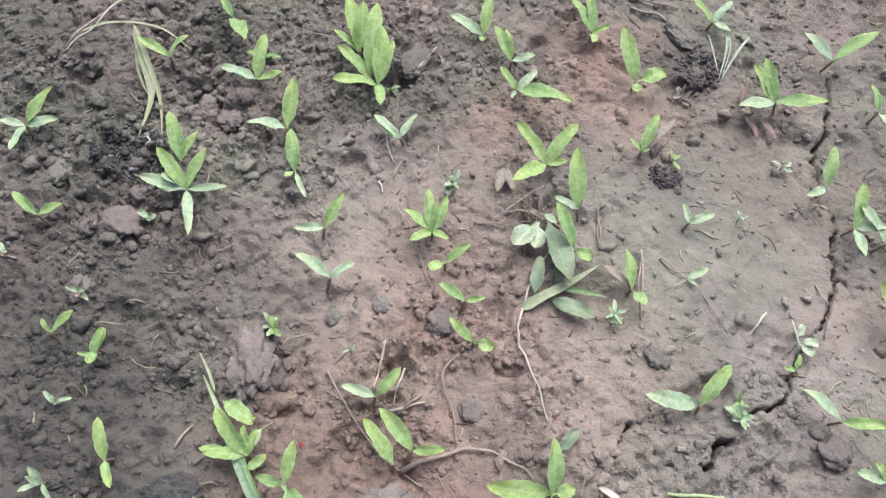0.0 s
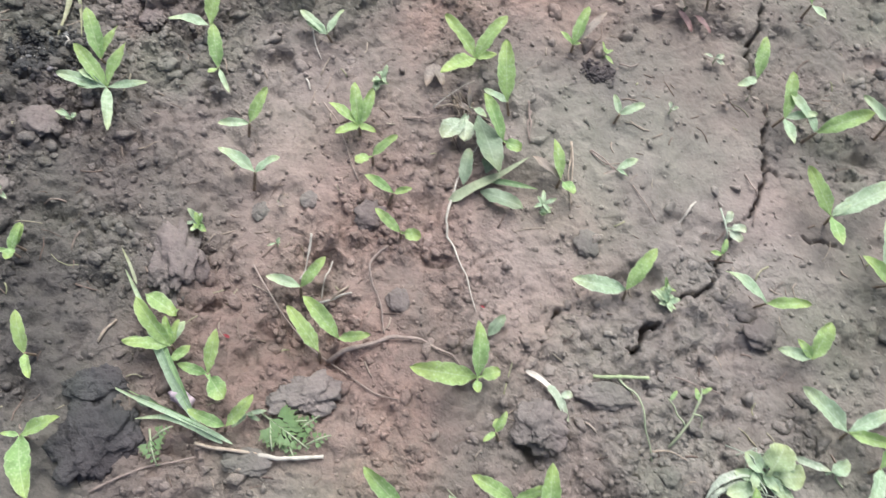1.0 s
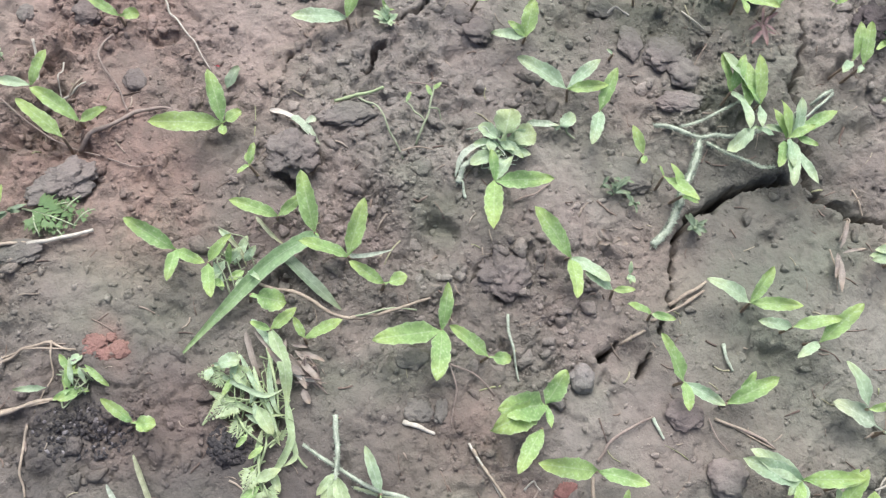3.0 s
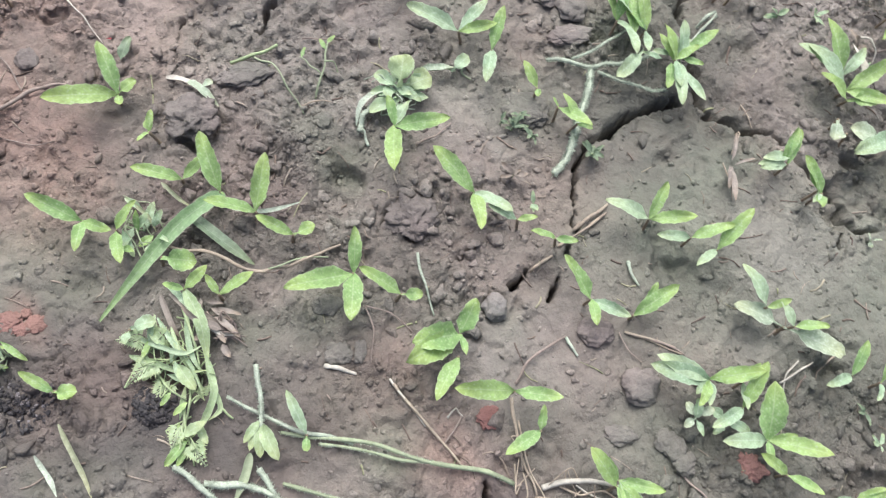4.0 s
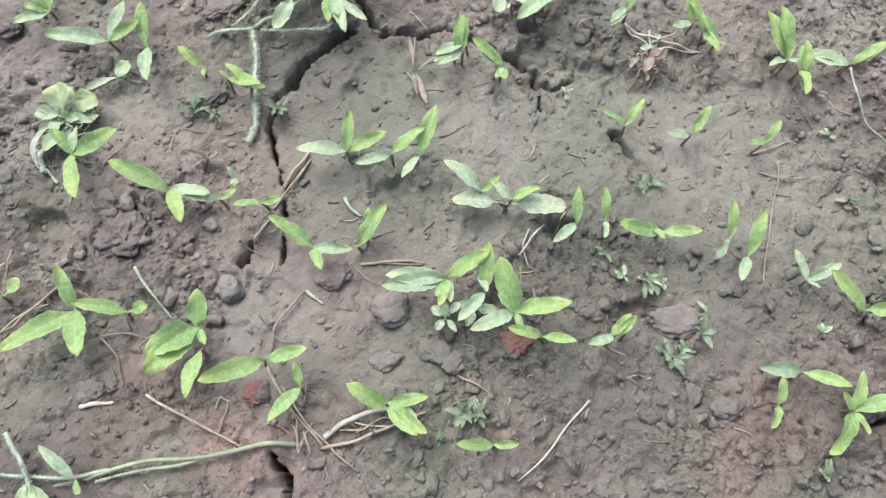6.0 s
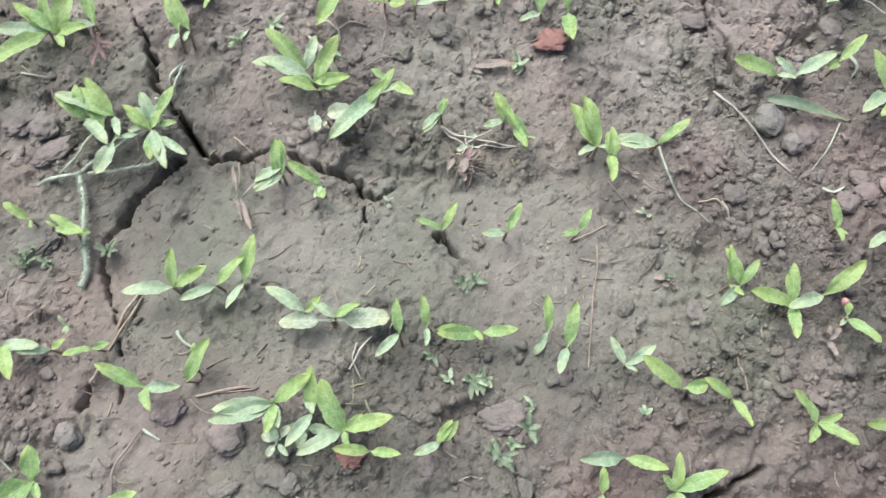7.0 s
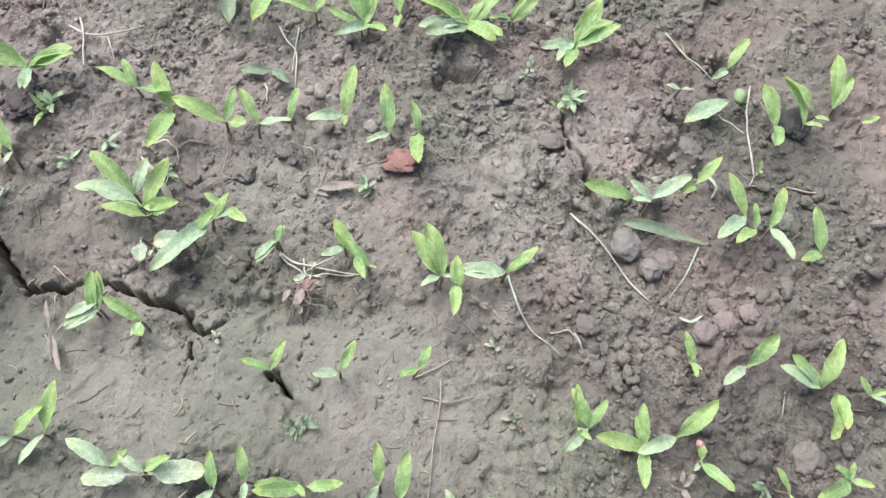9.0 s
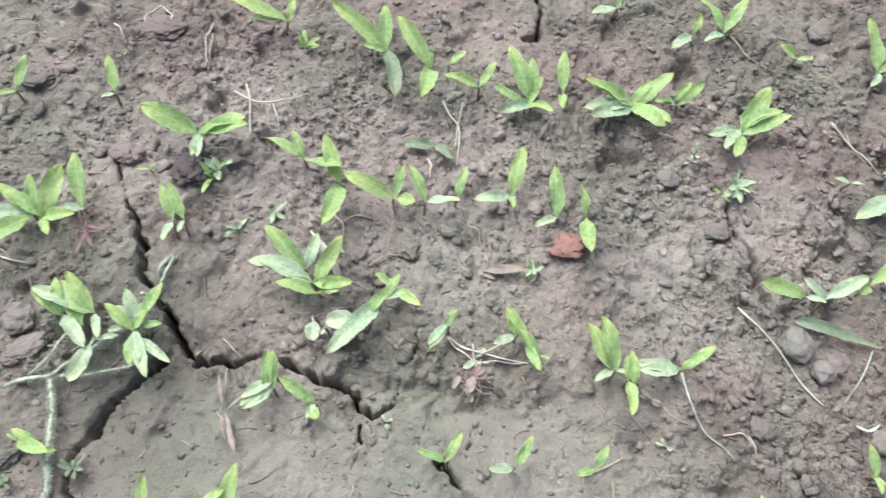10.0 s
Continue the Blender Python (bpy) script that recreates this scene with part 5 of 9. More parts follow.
seedling(1.0505, -0.0983, 0.0130, (93, 0.0197, 0.0068, 26, "g"), (-62, 0.0130, 0.0045, 26, "g"))
seedling(1.0832, -0.1569, 0.0130, (49, 0.0455, 0.0134, 26, "g"), (-16, 0.0142, 0.0049, 26, "g"), (178, 0.0237, 0.0069, 16, "p"))
seedling(0.7842, -0.2981, 0.0130, (42, 0.0178, 0.0062, 26, "g"), (-96, 0.0093, 0.0032, 26, "g"))
seedling(0.4553, 0.1315, 0.0130, (105, 0.0077, 0.0027, 26, "g"), (-71, 0.0299, 0.0088, 26, "g"))


# ---- other kinds: weeds, stalks, clods ----
NOW = []


def begin(name, x, y, label, category, group=""):
    """Starts a thing of several parts, rooted at a place on the ground."""
    NOW[:] = [thing(name, x, y, height(x, y), label, category, group)]


def laid(points):
    """Points given as x, y and the height over the ground, as places in the world."""
    return [Vector((x, y, height(x, y) + up)) for x, y, up in points]


def own_place(bm, name, mat, first, label="", category="", group=""):
    """Links a bmesh in world places: under the thing in hand, or as a thing of its own with a label."""
    if label:
        bm.transform(Matrix.Translation(-first))
        ob = part(name, bm, mat)
        ob.location = first
        return tagged(ob, label, category, group)
    bm.transform(Matrix.Translation(-NOW[0].location))
    return part(name, bm, mat, NOW[0])


def stalk(name, mat, thick, thin, *points, label="", category="stalk", knots=0.18, hairs=0, down_long=0.0009):
    SOWN[0] += 1
    chance = random.Random(SOWN[0])
    kinked = [points[0]]
    for (ax, ay, az), (bx, by, bz) in zip(points, points[1:]):
        off = 0.05 * math.hypot(bx - ax, by - ay)
        kinked += [((ax + bx) / 2 + chance.uniform(-off, off), (ay + by) / 2 + chance.uniform(-off, off), (az + bz) / 2), (bx, by, bz)]
    way = laid(kinked)
    bm = tube_bm(way, thick * 0.72, thin * 0.66, 7, knots, SOWN[0], 3)
    stem = own_place(bm, name, mat, way[0], label, category)
    if hairs:
        down = bmesh.new()
        for n in range(hairs):
            at = chance.uniform(0, len(way) - 1.001)
            p = way[int(at)].lerp(way[int(at) + 1], at % 1)
            out = Vector((chance.uniform(-1, 1), chance.uniform(-1, 1), chance.uniform(-0.1, 1))).normalized()
            side = out.orthogonal() * 0.0003
            tip = p + out * (thick + chance.uniform(0.0002, down_long))
            down.faces.new([down.verts.new(v) for v in (p + out * thick * 0.6 + side, p + out * thick * 0.6 - side, tip)])
        down.transform(Matrix.Translation(-NOW[0].location))
        tagged(part("hairs", down, HAIRY, stem, "fine whitish hairs"), kind="stuff")
    return stem


def ribbon(name, mat, width, *points, label="", category="grass blade", fold=0.35, ends=True):
    """A long blade laid through the points, folded along its rib, narrowing at both ends."""
    SOWN[0] += 1
    chance = random.Random(SOWN[0])
    points = laid(points)
    way = []
    for n in range(len(points) - 1):
        a, b, c, d = points[max(n - 1, 0)], points[n], points[n + 1], points[min(n + 2, len(points) - 1)]
        for k in range(6):
            s = k / 6
            way.append(0.5 * ((2 * b) + (c - a) * s + (2 * a - 5 * b + 4 * c - d) * s * s + (3 * b - a - 3 * c + d) * s**3))
    way.append(points[-1])
    bm = bmesh.new()
    uv = bm.loops.layers.uv.new("UVMap")
    rows = []
    for n, p in enumerate(way):
        s = n / (len(way) - 1)
        along = (way[min(n + 1, len(way) - 1)] - way[max(n - 1, 0)]).normalized()
        side = along.cross(Vector((0, 0, 1))).normalized()
        side = (side + Vector((0, 0, 0.5 * math.sin(3 * s + SOWN[0])))).normalized()
        up = side.cross(along).normalized()
        half = width / 2 * (min(1, 0.25 + 5 * s) * min(1, 0.08 + 2.2 * (1 - s)) if ends else 1) * (1 + 0.08 * chance.uniform(-1, 1))
        rows.append([(bm.verts.new(p + side * half * v + up * half * fold * abs(v)), (s, v / 2 + 0.5)) for v in (-1, -0.5, 0, 0.5, 1)])
    for low, high in zip(rows, rows[1:]):
        for m in range(4):
            four = (low[m], low[m + 1], high[m + 1], high[m])
            face = bm.faces.new([v for v, _ in four])
            for loop, (_, place) in zip(face.loops, four):
                loop[uv].uv = place
    return own_place(bm, name, mat, points[0], label, category)


def leaflet(look_of, x, y, up, turn, length, width, rise):
    """A leaf on the thing in hand."""
    SOWN[0] += 1
    at = NOW[0].location
    return add_leaf(NOW[0], x - at.x, y - at.y, height(x, y) + up - at.z, turn, length, width, rise, look_of, SOWN[0] * 13)


def clod(x, y, long, wide, turn, mat, label, category="clod", tall=0.42, bumpy=0.30, sunk=0.24, name="soil_clod"):
    """A lump of earth or a stone, partly sunk in the ground."""
    SOWN[0] += 1
    bm = rough_ball(5 if long > 0.026 else 4, SOWN[0] * 2.3, 1.0, bumpy)
    deep = tall * min(long, wide)
    bm.transform(Matrix.Diagonal((long, wide, deep, 1)))
    ob = part(name, bm, mat)
    ob.matrix_basis = pose(x, y, height(x, y) + deep * (0.5 - sunk), 0, 0, turn)
    return tagged(ob, label, category)


def knob(name, mat, x, y, up, long, wide):
    """A bud or a small flower head on the thing in hand."""
    SOWN[0] += 1
    bm = rough_ball(2, SOWN[0], 0.8, 0.5)
    bm.loops.layers.uv.new("UVMap")
    bm.transform(Matrix.Translation((x, y, height(x, y) + up)) @ Matrix.Diagonal((long, wide, wide, 1)))
    return own_place(bm, name, mat, Vector((x, y, 0)))


def tangle(x, y, wide, high, turn, stems, leaves, looks, mat):
    """Limp stems and leaves lying over one another, on the thing in hand."""
    SOWN[0] += 1
    chance = random.Random(SOWN[0] * 3)
    c, s = math.cos(radians(turn)), math.sin(radians(turn))

    def spot():
        u, v = chance.gauss(0, 0.4) * wide / 2, chance.gauss(0, 0.4) * high / 2
        return x + u * c - v * s, y + u * s + v * c

    for n in range(stems):
        (ax, ay), (bx, by) = spot(), spot()
        mx, my = (ax + bx) / 2 + chance.uniform(-0.011, 0.011), (ay + by) / 2 + chance.uniform(-0.011, 0.011)
        stalk("stem", mat, chance.uniform(0.0005, 0.001), 0.0004, (ax, ay, 0.002), (mx, my, chance.uniform(0.004, 0.013)), (bx, by, 0.003))
    for n in range(leaves):
        px, py = spot()
        leaflet(chance.choice(looks), px, py, chance.uniform(0.003, 0.011), chance.uniform(0, 360), chance.uniform(0.009, 0.02), chance.uniform(0.003, 0.007), chance.uniform(-30, 50))


def heap(x, y, wide, high, turn, count, largest, mat, label, category, name):
    """A low heap of angular crumbs and flakes."""
    SOWN[0] += 1
    chance = random.Random(SOWN[0] * 11)
    bm = bmesh.new()
    c, s = math.cos(radians(turn)), math.sin(radians(turn))
    for n in range(count):
        far, a = math.sqrt(chance.random()), chance.uniform(0, 6.283)
        u, v = far * math.cos(a) * wide / 2, far * math.sin(a) * high / 2
        px, py = x + u * c - v * s, y + u * s + v * c
        size = largest * chance.uniform(0.3, 1) * (1.15 - 0.5 * far)
        piece = rough_ball(1, n * 1.3 + SOWN[0], chance.uniform(0.3, 0.8), 1.1)
        piece.transform(Matrix.Translation((px, py, height(px, py) + size * 0.02 + 0.12 * largest * (1 - far * far) * chance.random())) @ pose(0, 0, 0, chance.uniform(-40, 40), chance.uniform(-40, 40), chance.uniform(0, 360)) @ Matrix.Diagonal((size * chance.uniform(0.8, 1.8), size, size, 1)))
        ids = {w: bm.verts.new(w.co) for w in piece.verts}
        for f in piece.faces:
            bm.faces.new([ids[w] for w in f.verts])
        piece.free()
    first = Vector((x, y, height(x, y)))
    return tagged(own_place(bm, name, mat, first, label, category), label, category, kind="stuff")


def sprig(x, y, size, count, look_of, label="tiny green weed sprout with narrow leaves in damp soil"):
    """A tiny weed: a short stem with a star of narrow leaves."""
    SOWN[0] += 1
    chance = random.Random(SOWN[0] * 5)
    begin("weed_sprout", x, y, label, "weed", "tiny weeds in the bed")
    tall = chance.uniform(0.004, 0.008)
    part("stem", tube_bm([(0, 0, -0.003), (0.0005, 0, tall * 0.5), (0, 0, tall)], 0.0006, 0.0005, 5), STALK, NOW[0])
    first = chance.uniform(0, 360)
    for n in range(count):
        add_leaf(NOW[0], 0, 0, tall * chance.uniform(0.6, 1), first + chance.uniform(0, 360), size * chance.uniform(0.45, 1.2), size * chance.uniform(0.22, 0.42), chance.uniform(-12, 60), look_of, SOWN[0] * 7 + n)
    return NOW[0]


def fern(x, y, turn, length, count, mat):
    """A cut, feathery leaf with pairs of lobed leaflets, on the thing in hand."""
    bm = bmesh.new()
    z = height(x, y) + 0.004
    m = pose(x, y, z, 0, 0, turn)
    uv = bm.loops.layers.uv.new("UVMap")
    for n in range(count):
        s = (n + 1) / count
        for side in (-1, 1):
            reach = length * 0.36 * (1.15 - s)
            for k, out in enumerate((-0.9, -0.45, 0.0, 0.45, 0.9)):
                a = side * (0.95 + out * 0.6)
                base = Vector((length * s * 0.9, 0, 0.004 * math.sin(3 * s))) + Vector((math.cos(side * 0.95), math.sin(side * 0.95), 0.1)) * reach * 0.35 * (k > 0)
                way = Vector((math.cos(a), math.sin(a), 0.15))
                across = Vector((-way.y, way.x, 0)) * reach * 0.12
                four = [base, base + way * reach * 0.4 + across, base + way * reach * (0.8 + 0.2 * (k == 2)), base + way * reach * 0.4 - across]
                face = bm.faces.new([bm.verts.new(v) for v in four])
                for loop, place in zip(face.loops, ((0, 0.5), (0.5, 1), (1, 0.5), (0.5, 0))):
                    loop[uv].uv = place
    bm.transform(m)
    frond = tagged(own_place(bm, "frond", mat, Vector((x, y, z))), kind="stuff")
    rib = own_place(tube_bm([m @ Vector((-0.004, 0, -0.004)), m @ Vector((length * 0.5, 0, 0.004)), m @ Vector((length * 0.95, 0, 0.002))], 0.0008, 0.0004, 5), "midrib", STALK, Vector((x, y, z)))
    rib.parent = frond


clod(0.0122, 0.3273, 0.0308, 0.0508, 0, CLOD, "big rough clod of crumbly grey-brown soil on the bed", "clod", tall=0.62, sunk=0.06, bumpy=0.48, name="soil_clod")
clod(0.0943, 0.2414, 0.0422, 0.0243, 8, CLOD, "broad rough clod of grey-brown soil half sunk in the bed", "clod", bumpy=0.44, name="soil_clod")
clod(-0.0259, 0.2201, 0.0434, 0.0535, -22, DARK_CLOD, "large dark grey ashy clod on damp soil", "clod", bumpy=0.44, name="soil_clod")
clod(-0.0231, 0.2505, 0.0267, 0.0207, -21, DARK_CLOD, "dark grey ashy lump beside a larger clod", "clod", bumpy=0.44, name="soil_clod")
clod(0.0620, 0.2038, 0.0285, 0.0151, -7, CLOD, "flat brown soil crust piece lying under dry straw", "clod", name="soil_clod")
clod(0.2348, 0.2190, 0.0303, 0.0305, -2, CLOD, "rounded crumbly clod of purplish-grey soil", "clod", bumpy=0.44, name="soil_clod")
clod(0.2747, 0.2366, 0.0341, 0.0174, -7, CLOD, "low broken soil crust piece on the bed", "clod", name="soil_clod")
clod(0.1508, 0.3003, 0.0139, 0.0156, -1, CLOD, "small rounded lump of brown soil", "clod", name="soil_clod")
clod(0.2743, 0.3355, 0.0151, 0.0188, 0, CLOD, "small round soil lump with a hollow beside it", "clod", name="soil_clod")
heap(0.2981, 0.4705, 0.0270, 0.0200, -19, 120, 0.0060, HUMUS_CLOD, "dark crumbly humus scattered on damp soil", "ash heap", "ash_heap")
heap(0.3375, 0.5677, 0.0383, 0.0343, 1, 200, 0.0062, HUMUS_CLOD, "dark crumbly humus under pale grass", "ash heap", "ash_heap")
clod(0.3263, 0.6004, 0.0337, 0.0189, -58, CLOD, "long soil clod beside a dark lump", "clod", name="soil_clod")
clod(0.0616, 0.3637, 0.0114, 0.0128, 0, CLOD, "small rounded lump of brown soil", "clod", name="soil_clod")
clod(-0.0363, 0.5319, 0.0161, 0.0163, 1, CLOD, "rounded soil lump in crumbly ground", "clod", bumpy=0.44, name="soil_clod")
clod(-0.0200, 0.5135, 0.0169, 0.0168, 1, CLOD, "rounded soil lump in crumbly ground", "clod", bumpy=0.44, name="soil_clod")
clod(-0.0466, 0.4705, 0.0146, 0.0143, 1, CLOD, "rounded soil lump in crumbly ground", "clod", bumpy=0.44, name="soil_clod")
clod(-0.0852, 0.4279, 0.0253, 0.0243, 1, CLOD, "dark brown soil clod in crumbly ground", "clod", bumpy=0.44, name="soil_clod")
clod(0.1148, 0.5648, 0.0193, 0.0302, -29, CLOD, "flat soil slab standing on edge", "clod", name="soil_clod")
heap(-0.0875, 0.4813, 0.0569, 0.0482, 1, 330, 0.0062, DARK_CLOD, "dark ashy heap of crumbs and flakes", "ash heap", "ash_heap")
heap(-0.0850, 0.4830, 0.0500, 0.0420, 1, 70, 0.0046, ASH, "pale grey ash flakes lying on a dark heap", "ash flakes", "ash_flakes")
clod(-0.0299, 0.2499, 0.0336, 0.0209, -0, DARK_CLOD, "dark soil clod under dry stalks", "clod", name="soil_clod")
clod(0.1323, 0.3582, 0.0194, 0.0218, 0, CLOD, "crumbly soil lump beside a seedling", "clod", bumpy=0.44, name="soil_clod")
clod(-0.1362, 0.4690, 0.0192, 0.0215, 1, CLOD, "rounded soil lump in crumbly ground", "clod", bumpy=0.44, name="soil_clod")
clod(-0.1052, 0.3803, 0.0177, 0.0179, 0, CLOD, "rounded soil lump in crumbly ground", "clod", bumpy=0.44, name="soil_clod")
clod(0.0932, 0.1373, 0.0147, 0.0103, -25, BRICK, "flat chip of red brick pressed into damp soil", "brick fragment", tall=0.22, bumpy=0.42, name="brick_fragment")
clod(0.1051, 0.1288, 0.0127, 0.0108, 5, BRICK, "flat chip of red brick pressed into damp soil", "brick fragment", tall=0.22, bumpy=0.42, name="brick_fragment")
clod(0.0968, 0.1284, 0.0091, 0.0075, -15, BRICK, "small chip of red brick in damp soil", "brick fragment", tall=0.22, bumpy=0.42, name="brick_fragment")
clod(0.0882, 0.1334, 0.0067, 0.0062, -15, BRICK, "small chip of red brick in damp soil", "brick fragment", tall=0.22, bumpy=0.42, name="brick_fragment")
clod(0.1021, 0.1376, 0.0061, 0.0055, -15, BRICK, "small chip of red brick in damp soil", "brick fragment", tall=0.22, bumpy=0.42, name="brick_fragment")
heap(0.0776, 0.0890, 0.0599, 0.0330, -16, 330, 0.0036, DARK_CLOD, "dark ashy heap of charred crumbs behind a seedling", "ash heap", "ash_heap")
heap(0.1520, 0.0560, 0.0260, 0.0240, -16, 170, 0.0050, DARK_CLOD, "dark charred crumbs beside a limp weed", "ash heap", "ash_heap")
heap(0.0776, 0.0890, 0.0560, 0.0300, -16, 45, 0.0040, ASH, "pale grey ash flakes lying on charred crumbs", "ash flakes", "ash_flakes")
clod(0.3354, 0.1033, 0.0318, 0.0305, -15, CLOD, "rough pitted clod of purplish-grey soil", "clod", bumpy=0.44, name="soil_clod")
clod(0.4998, 0.2190, 0.0307, 0.0283, -13, CLOD, "rounded clod of damp grey soil beside a crack", "clod", name="soil_clod")
clod(0.4780, 0.2344, 0.0161, 0.0260, -13, CLOD, "upright clod of damp grey soil", "clod", name="soil_clod")
clod(0.5053, 0.2014, 0.0216, 0.0221, -13, CLOD, "rounded clod of damp grey soil beside a crack", "clod", name="soil_clod")
clod(0.4944, 0.1823, 0.0317, 0.0158, -14, CLOD, "low clod of damp grey soil", "clod", name="soil_clod")
clod(0.3589, 0.0282, 0.0163, 0.0182, -16, PALE_STONE, "round grey pebble of hard soil in a hollow", "stone", tall=0.85, bumpy=0.22, sunk=0.06, name="stone")
clod(0.4410, 0.1458, 0.0315, 0.0222, -34, CLOD, "smooth brown soil lump in the bed", "clod", name="soil_clod")
clod(0.3794, 0.2716, 0.0205, 0.0192, -13, CLOD, "dark crumbly lump beside a seedling", "clod", bumpy=0.44, name="soil_clod")
clod(0.4711, 0.2689, 0.0182, 0.0163, -13, CLOD, "small brown soil lump", "clod", name="soil_clod")
clod(0.3102, 0.1873, 0.0124, 0.0139, -14, CLOD, "small rounded lump of brown soil", "clod", name="soil_clod")
clod(0.0927, 0.3720, 0.0110, 0.0123, -13, CLOD, "small brown soil lump", "clod", name="soil_clod")
clod(0.4203, -0.0545, 0.0236, 0.0229, 1, CLOD, "angular block of grey-brown soil beside seedlings", "clod", name="soil_clod")
clod(0.4103, -0.0122, 0.0229, 0.0174, -29, CLOD, "flat-topped block of soil beside a seedling", "clod", name="soil_clod")
clod(0.2599, 0.0409, 0.0165, 0.0151, -29, CLOD, "small rounded soil lump", "clod", name="soil_clod")
clod(0.2716, 0.0365, 0.0075, 0.0151, -29, CLOD, "small upright soil lump", "clod", name="soil_clod")
clod(0.2652, 0.0707, 0.0183, 0.0137, -28, CLOD, "small rounded soil lump", "clod", name="soil_clod")
clod(0.3264, -0.0311, 0.0148, 0.0133, -29, BRICK, "small red brick fragment under seedling leaves", "brick fragment", tall=0.22, bumpy=0.42, name="brick_fragment")
clod(0.4587, -0.1243, 0.0177, 0.0180, -29, BRICK, "small red brick fragment behind seedling leaves", "brick fragment", tall=0.22, bumpy=0.42, name="brick_fragment")
clod(0.4181, -0.0888, 0.0124, 0.0156, -29, CLOD, "small rounded soil lump", "clod", name="soil_clod")
clod(0.3947, -0.0738, 0.0214, 0.0123, -29, CLOD, "low broken soil crust piece on the bed", "clod", name="soil_clod")
clod(0.4221, -0.1045, 0.0156, 0.0157, -29, CLOD, "small rounded soil lump", "clod", name="soil_clod")
clod(0.4391, 0.1413, 0.0306, 0.0229, -27, CLOD, "smooth brown soil lump in the bed", "clod", name="soil_clod")
clod(0.5403, -0.1908, 0.0349, 0.0213, -48, CLOD, "broad low clod of brown soil", "clod", name="soil_clod")
clod(0.4216, -0.0956, 0.0151, 0.0153, -48, CLOD, "small rounded soil lump", "clod", name="soil_clod")
clod(0.5110, -0.2262, 0.0157, 0.0159, -49, CLOD, "small rounded soil lump", "clod", name="soil_clod")
clod(0.5185, -0.2465, 0.0191, 0.0143, -49, CLOD, "small rounded soil lump", "clod", name="soil_clod")
clod(0.4860, -0.1684, 0.0138, 0.0138, -48, CLOD, "small rounded soil lump", "clod", name="soil_clod")
clod(0.7917, -0.0529, 0.0239, 0.0190, -54, BRICK, "small red brick fragment beside a seedling", "brick fragment", tall=0.22, bumpy=0.42, name="brick_fragment")
clod(0.8382, -0.2198, 0.0215, 0.0255, -54, PALE_STONE, "grey angular stone under a dry stalk", "stone", tall=0.7, bumpy=0.22, sunk=0.06, name="stone")
clod(0.8330, -0.2440, 0.0155, 0.0165, -54, PALE_STONE, "rounded grey stone beside a larger one", "stone", tall=0.85, bumpy=0.22, sunk=0.06, name="stone")
clod(0.8293, -0.3060, 0.0179, 0.0174, -54, CLOD, "rounded grey soil lump in loose ground", "clod", name="soil_clod")
clod(0.8470, -0.3167, 0.0142, 0.0151, -54, CLOD, "rounded grey soil lump in loose ground", "clod", name="soil_clod")
clod(0.8375, -0.2962, 0.0133, 0.0140, -54, CLOD, "rounded grey soil lump in loose ground", "clod", name="soil_clod")
clod(0.8148, -0.2974, 0.0169, 0.0172, -54, CLOD, "rounded grey soil lump in loose ground", "clod", name="soil_clod")
clod(0.9419, -0.2173, 0.0162, 0.0181, -53, CLOD, "rounded grey soil lump in loose ground", "clod", name="soil_clod")
clod(0.9272, -0.3054, 0.0169, 0.0180, -54, CLOD, "rounded grey soil lump in loose ground", "clod", name="soil_clod")
clod(0.7502, -0.2504, 0.0116, 0.0122, -54, CLOD, "rounded grey soil lump in loose ground", "clod", name="soil_clod")
clod(0.6782, -0.2517, 0.0117, 0.0147, -54, CLOD, "rounded grey soil lump in loose ground", "clod", name="soil_clod")
clod(1.0078, -0.2726, 0.0232, 0.0296, -53, DARK_CLOD, "black charred lump beside seedlings", "clod", name="soil_clod")
clod(0.6639, 0.2035, 0.0276, 0.0281, -53, HUMUS_CLOD, "dark crumbly lump beside a seedling", "clod", bumpy=0.44, name="soil_clod")
clod(0.6412, 0.2456, 0.0200, 0.0174, -53, CLOD, "flat soil lump above a crack", "clod", name="soil_clod")
clod(0.7248, 0.0166, 0.0115, 0.0120, -54, CLOD, "rounded soil lump near seedlings", "clod", name="soil_clod")
clod(0.6916, 0.0617, 0.0124, 0.0122, -54, CLOD, "rounded soil lump near seedlings", "clod", name="soil_clod")
clod(0.6350, 0.1383, 0.0129, 0.0118, -54, CLOD, "small soil lump near a crack", "clod", name="soil_clod")
clod(0.8268, -0.0688, 0.0095, 0.0106, -53, CLOD, "small round soil lump", "clod", name="soil_clod")
clod(0.8762, -0.1304, 0.0210, 0.0136, -53, CLOD, "flat soil flake beside a crack", "clod", name="soil_clod")
clod(0.7191, 0.0369, 0.0155, 0.0173, -54, CLOD, "crumbly soil lump near seedlings", "clod", bumpy=0.44, name="soil_clod")
clod(0.7800, -0.3933, 0.0232, 0.0216, -54, CLOD, "dark soil lump in loose ground", "clod", name="soil_clod")
clod(0.5871, -0.2058, 0.0133, 0.0134, -54, CLOD, "small rounded soil lump", "clod", name="soil_clod")
clod(0.6319, 0.2752, 0.0196, 0.0183, -49, CLOD, "rounded soil lump above a crack", "clod", name="soil_clod")
clod(0.6388, 0.2497, 0.0192, 0.0179, -49, CLOD, "rounded soil lump above a crack", "clod", name="soil_clod")
clod(0.8899, -0.0771, 0.0176, 0.0158, -49, CLOD, "rounded soil lump in loose ground", "clod", name="soil_clod")
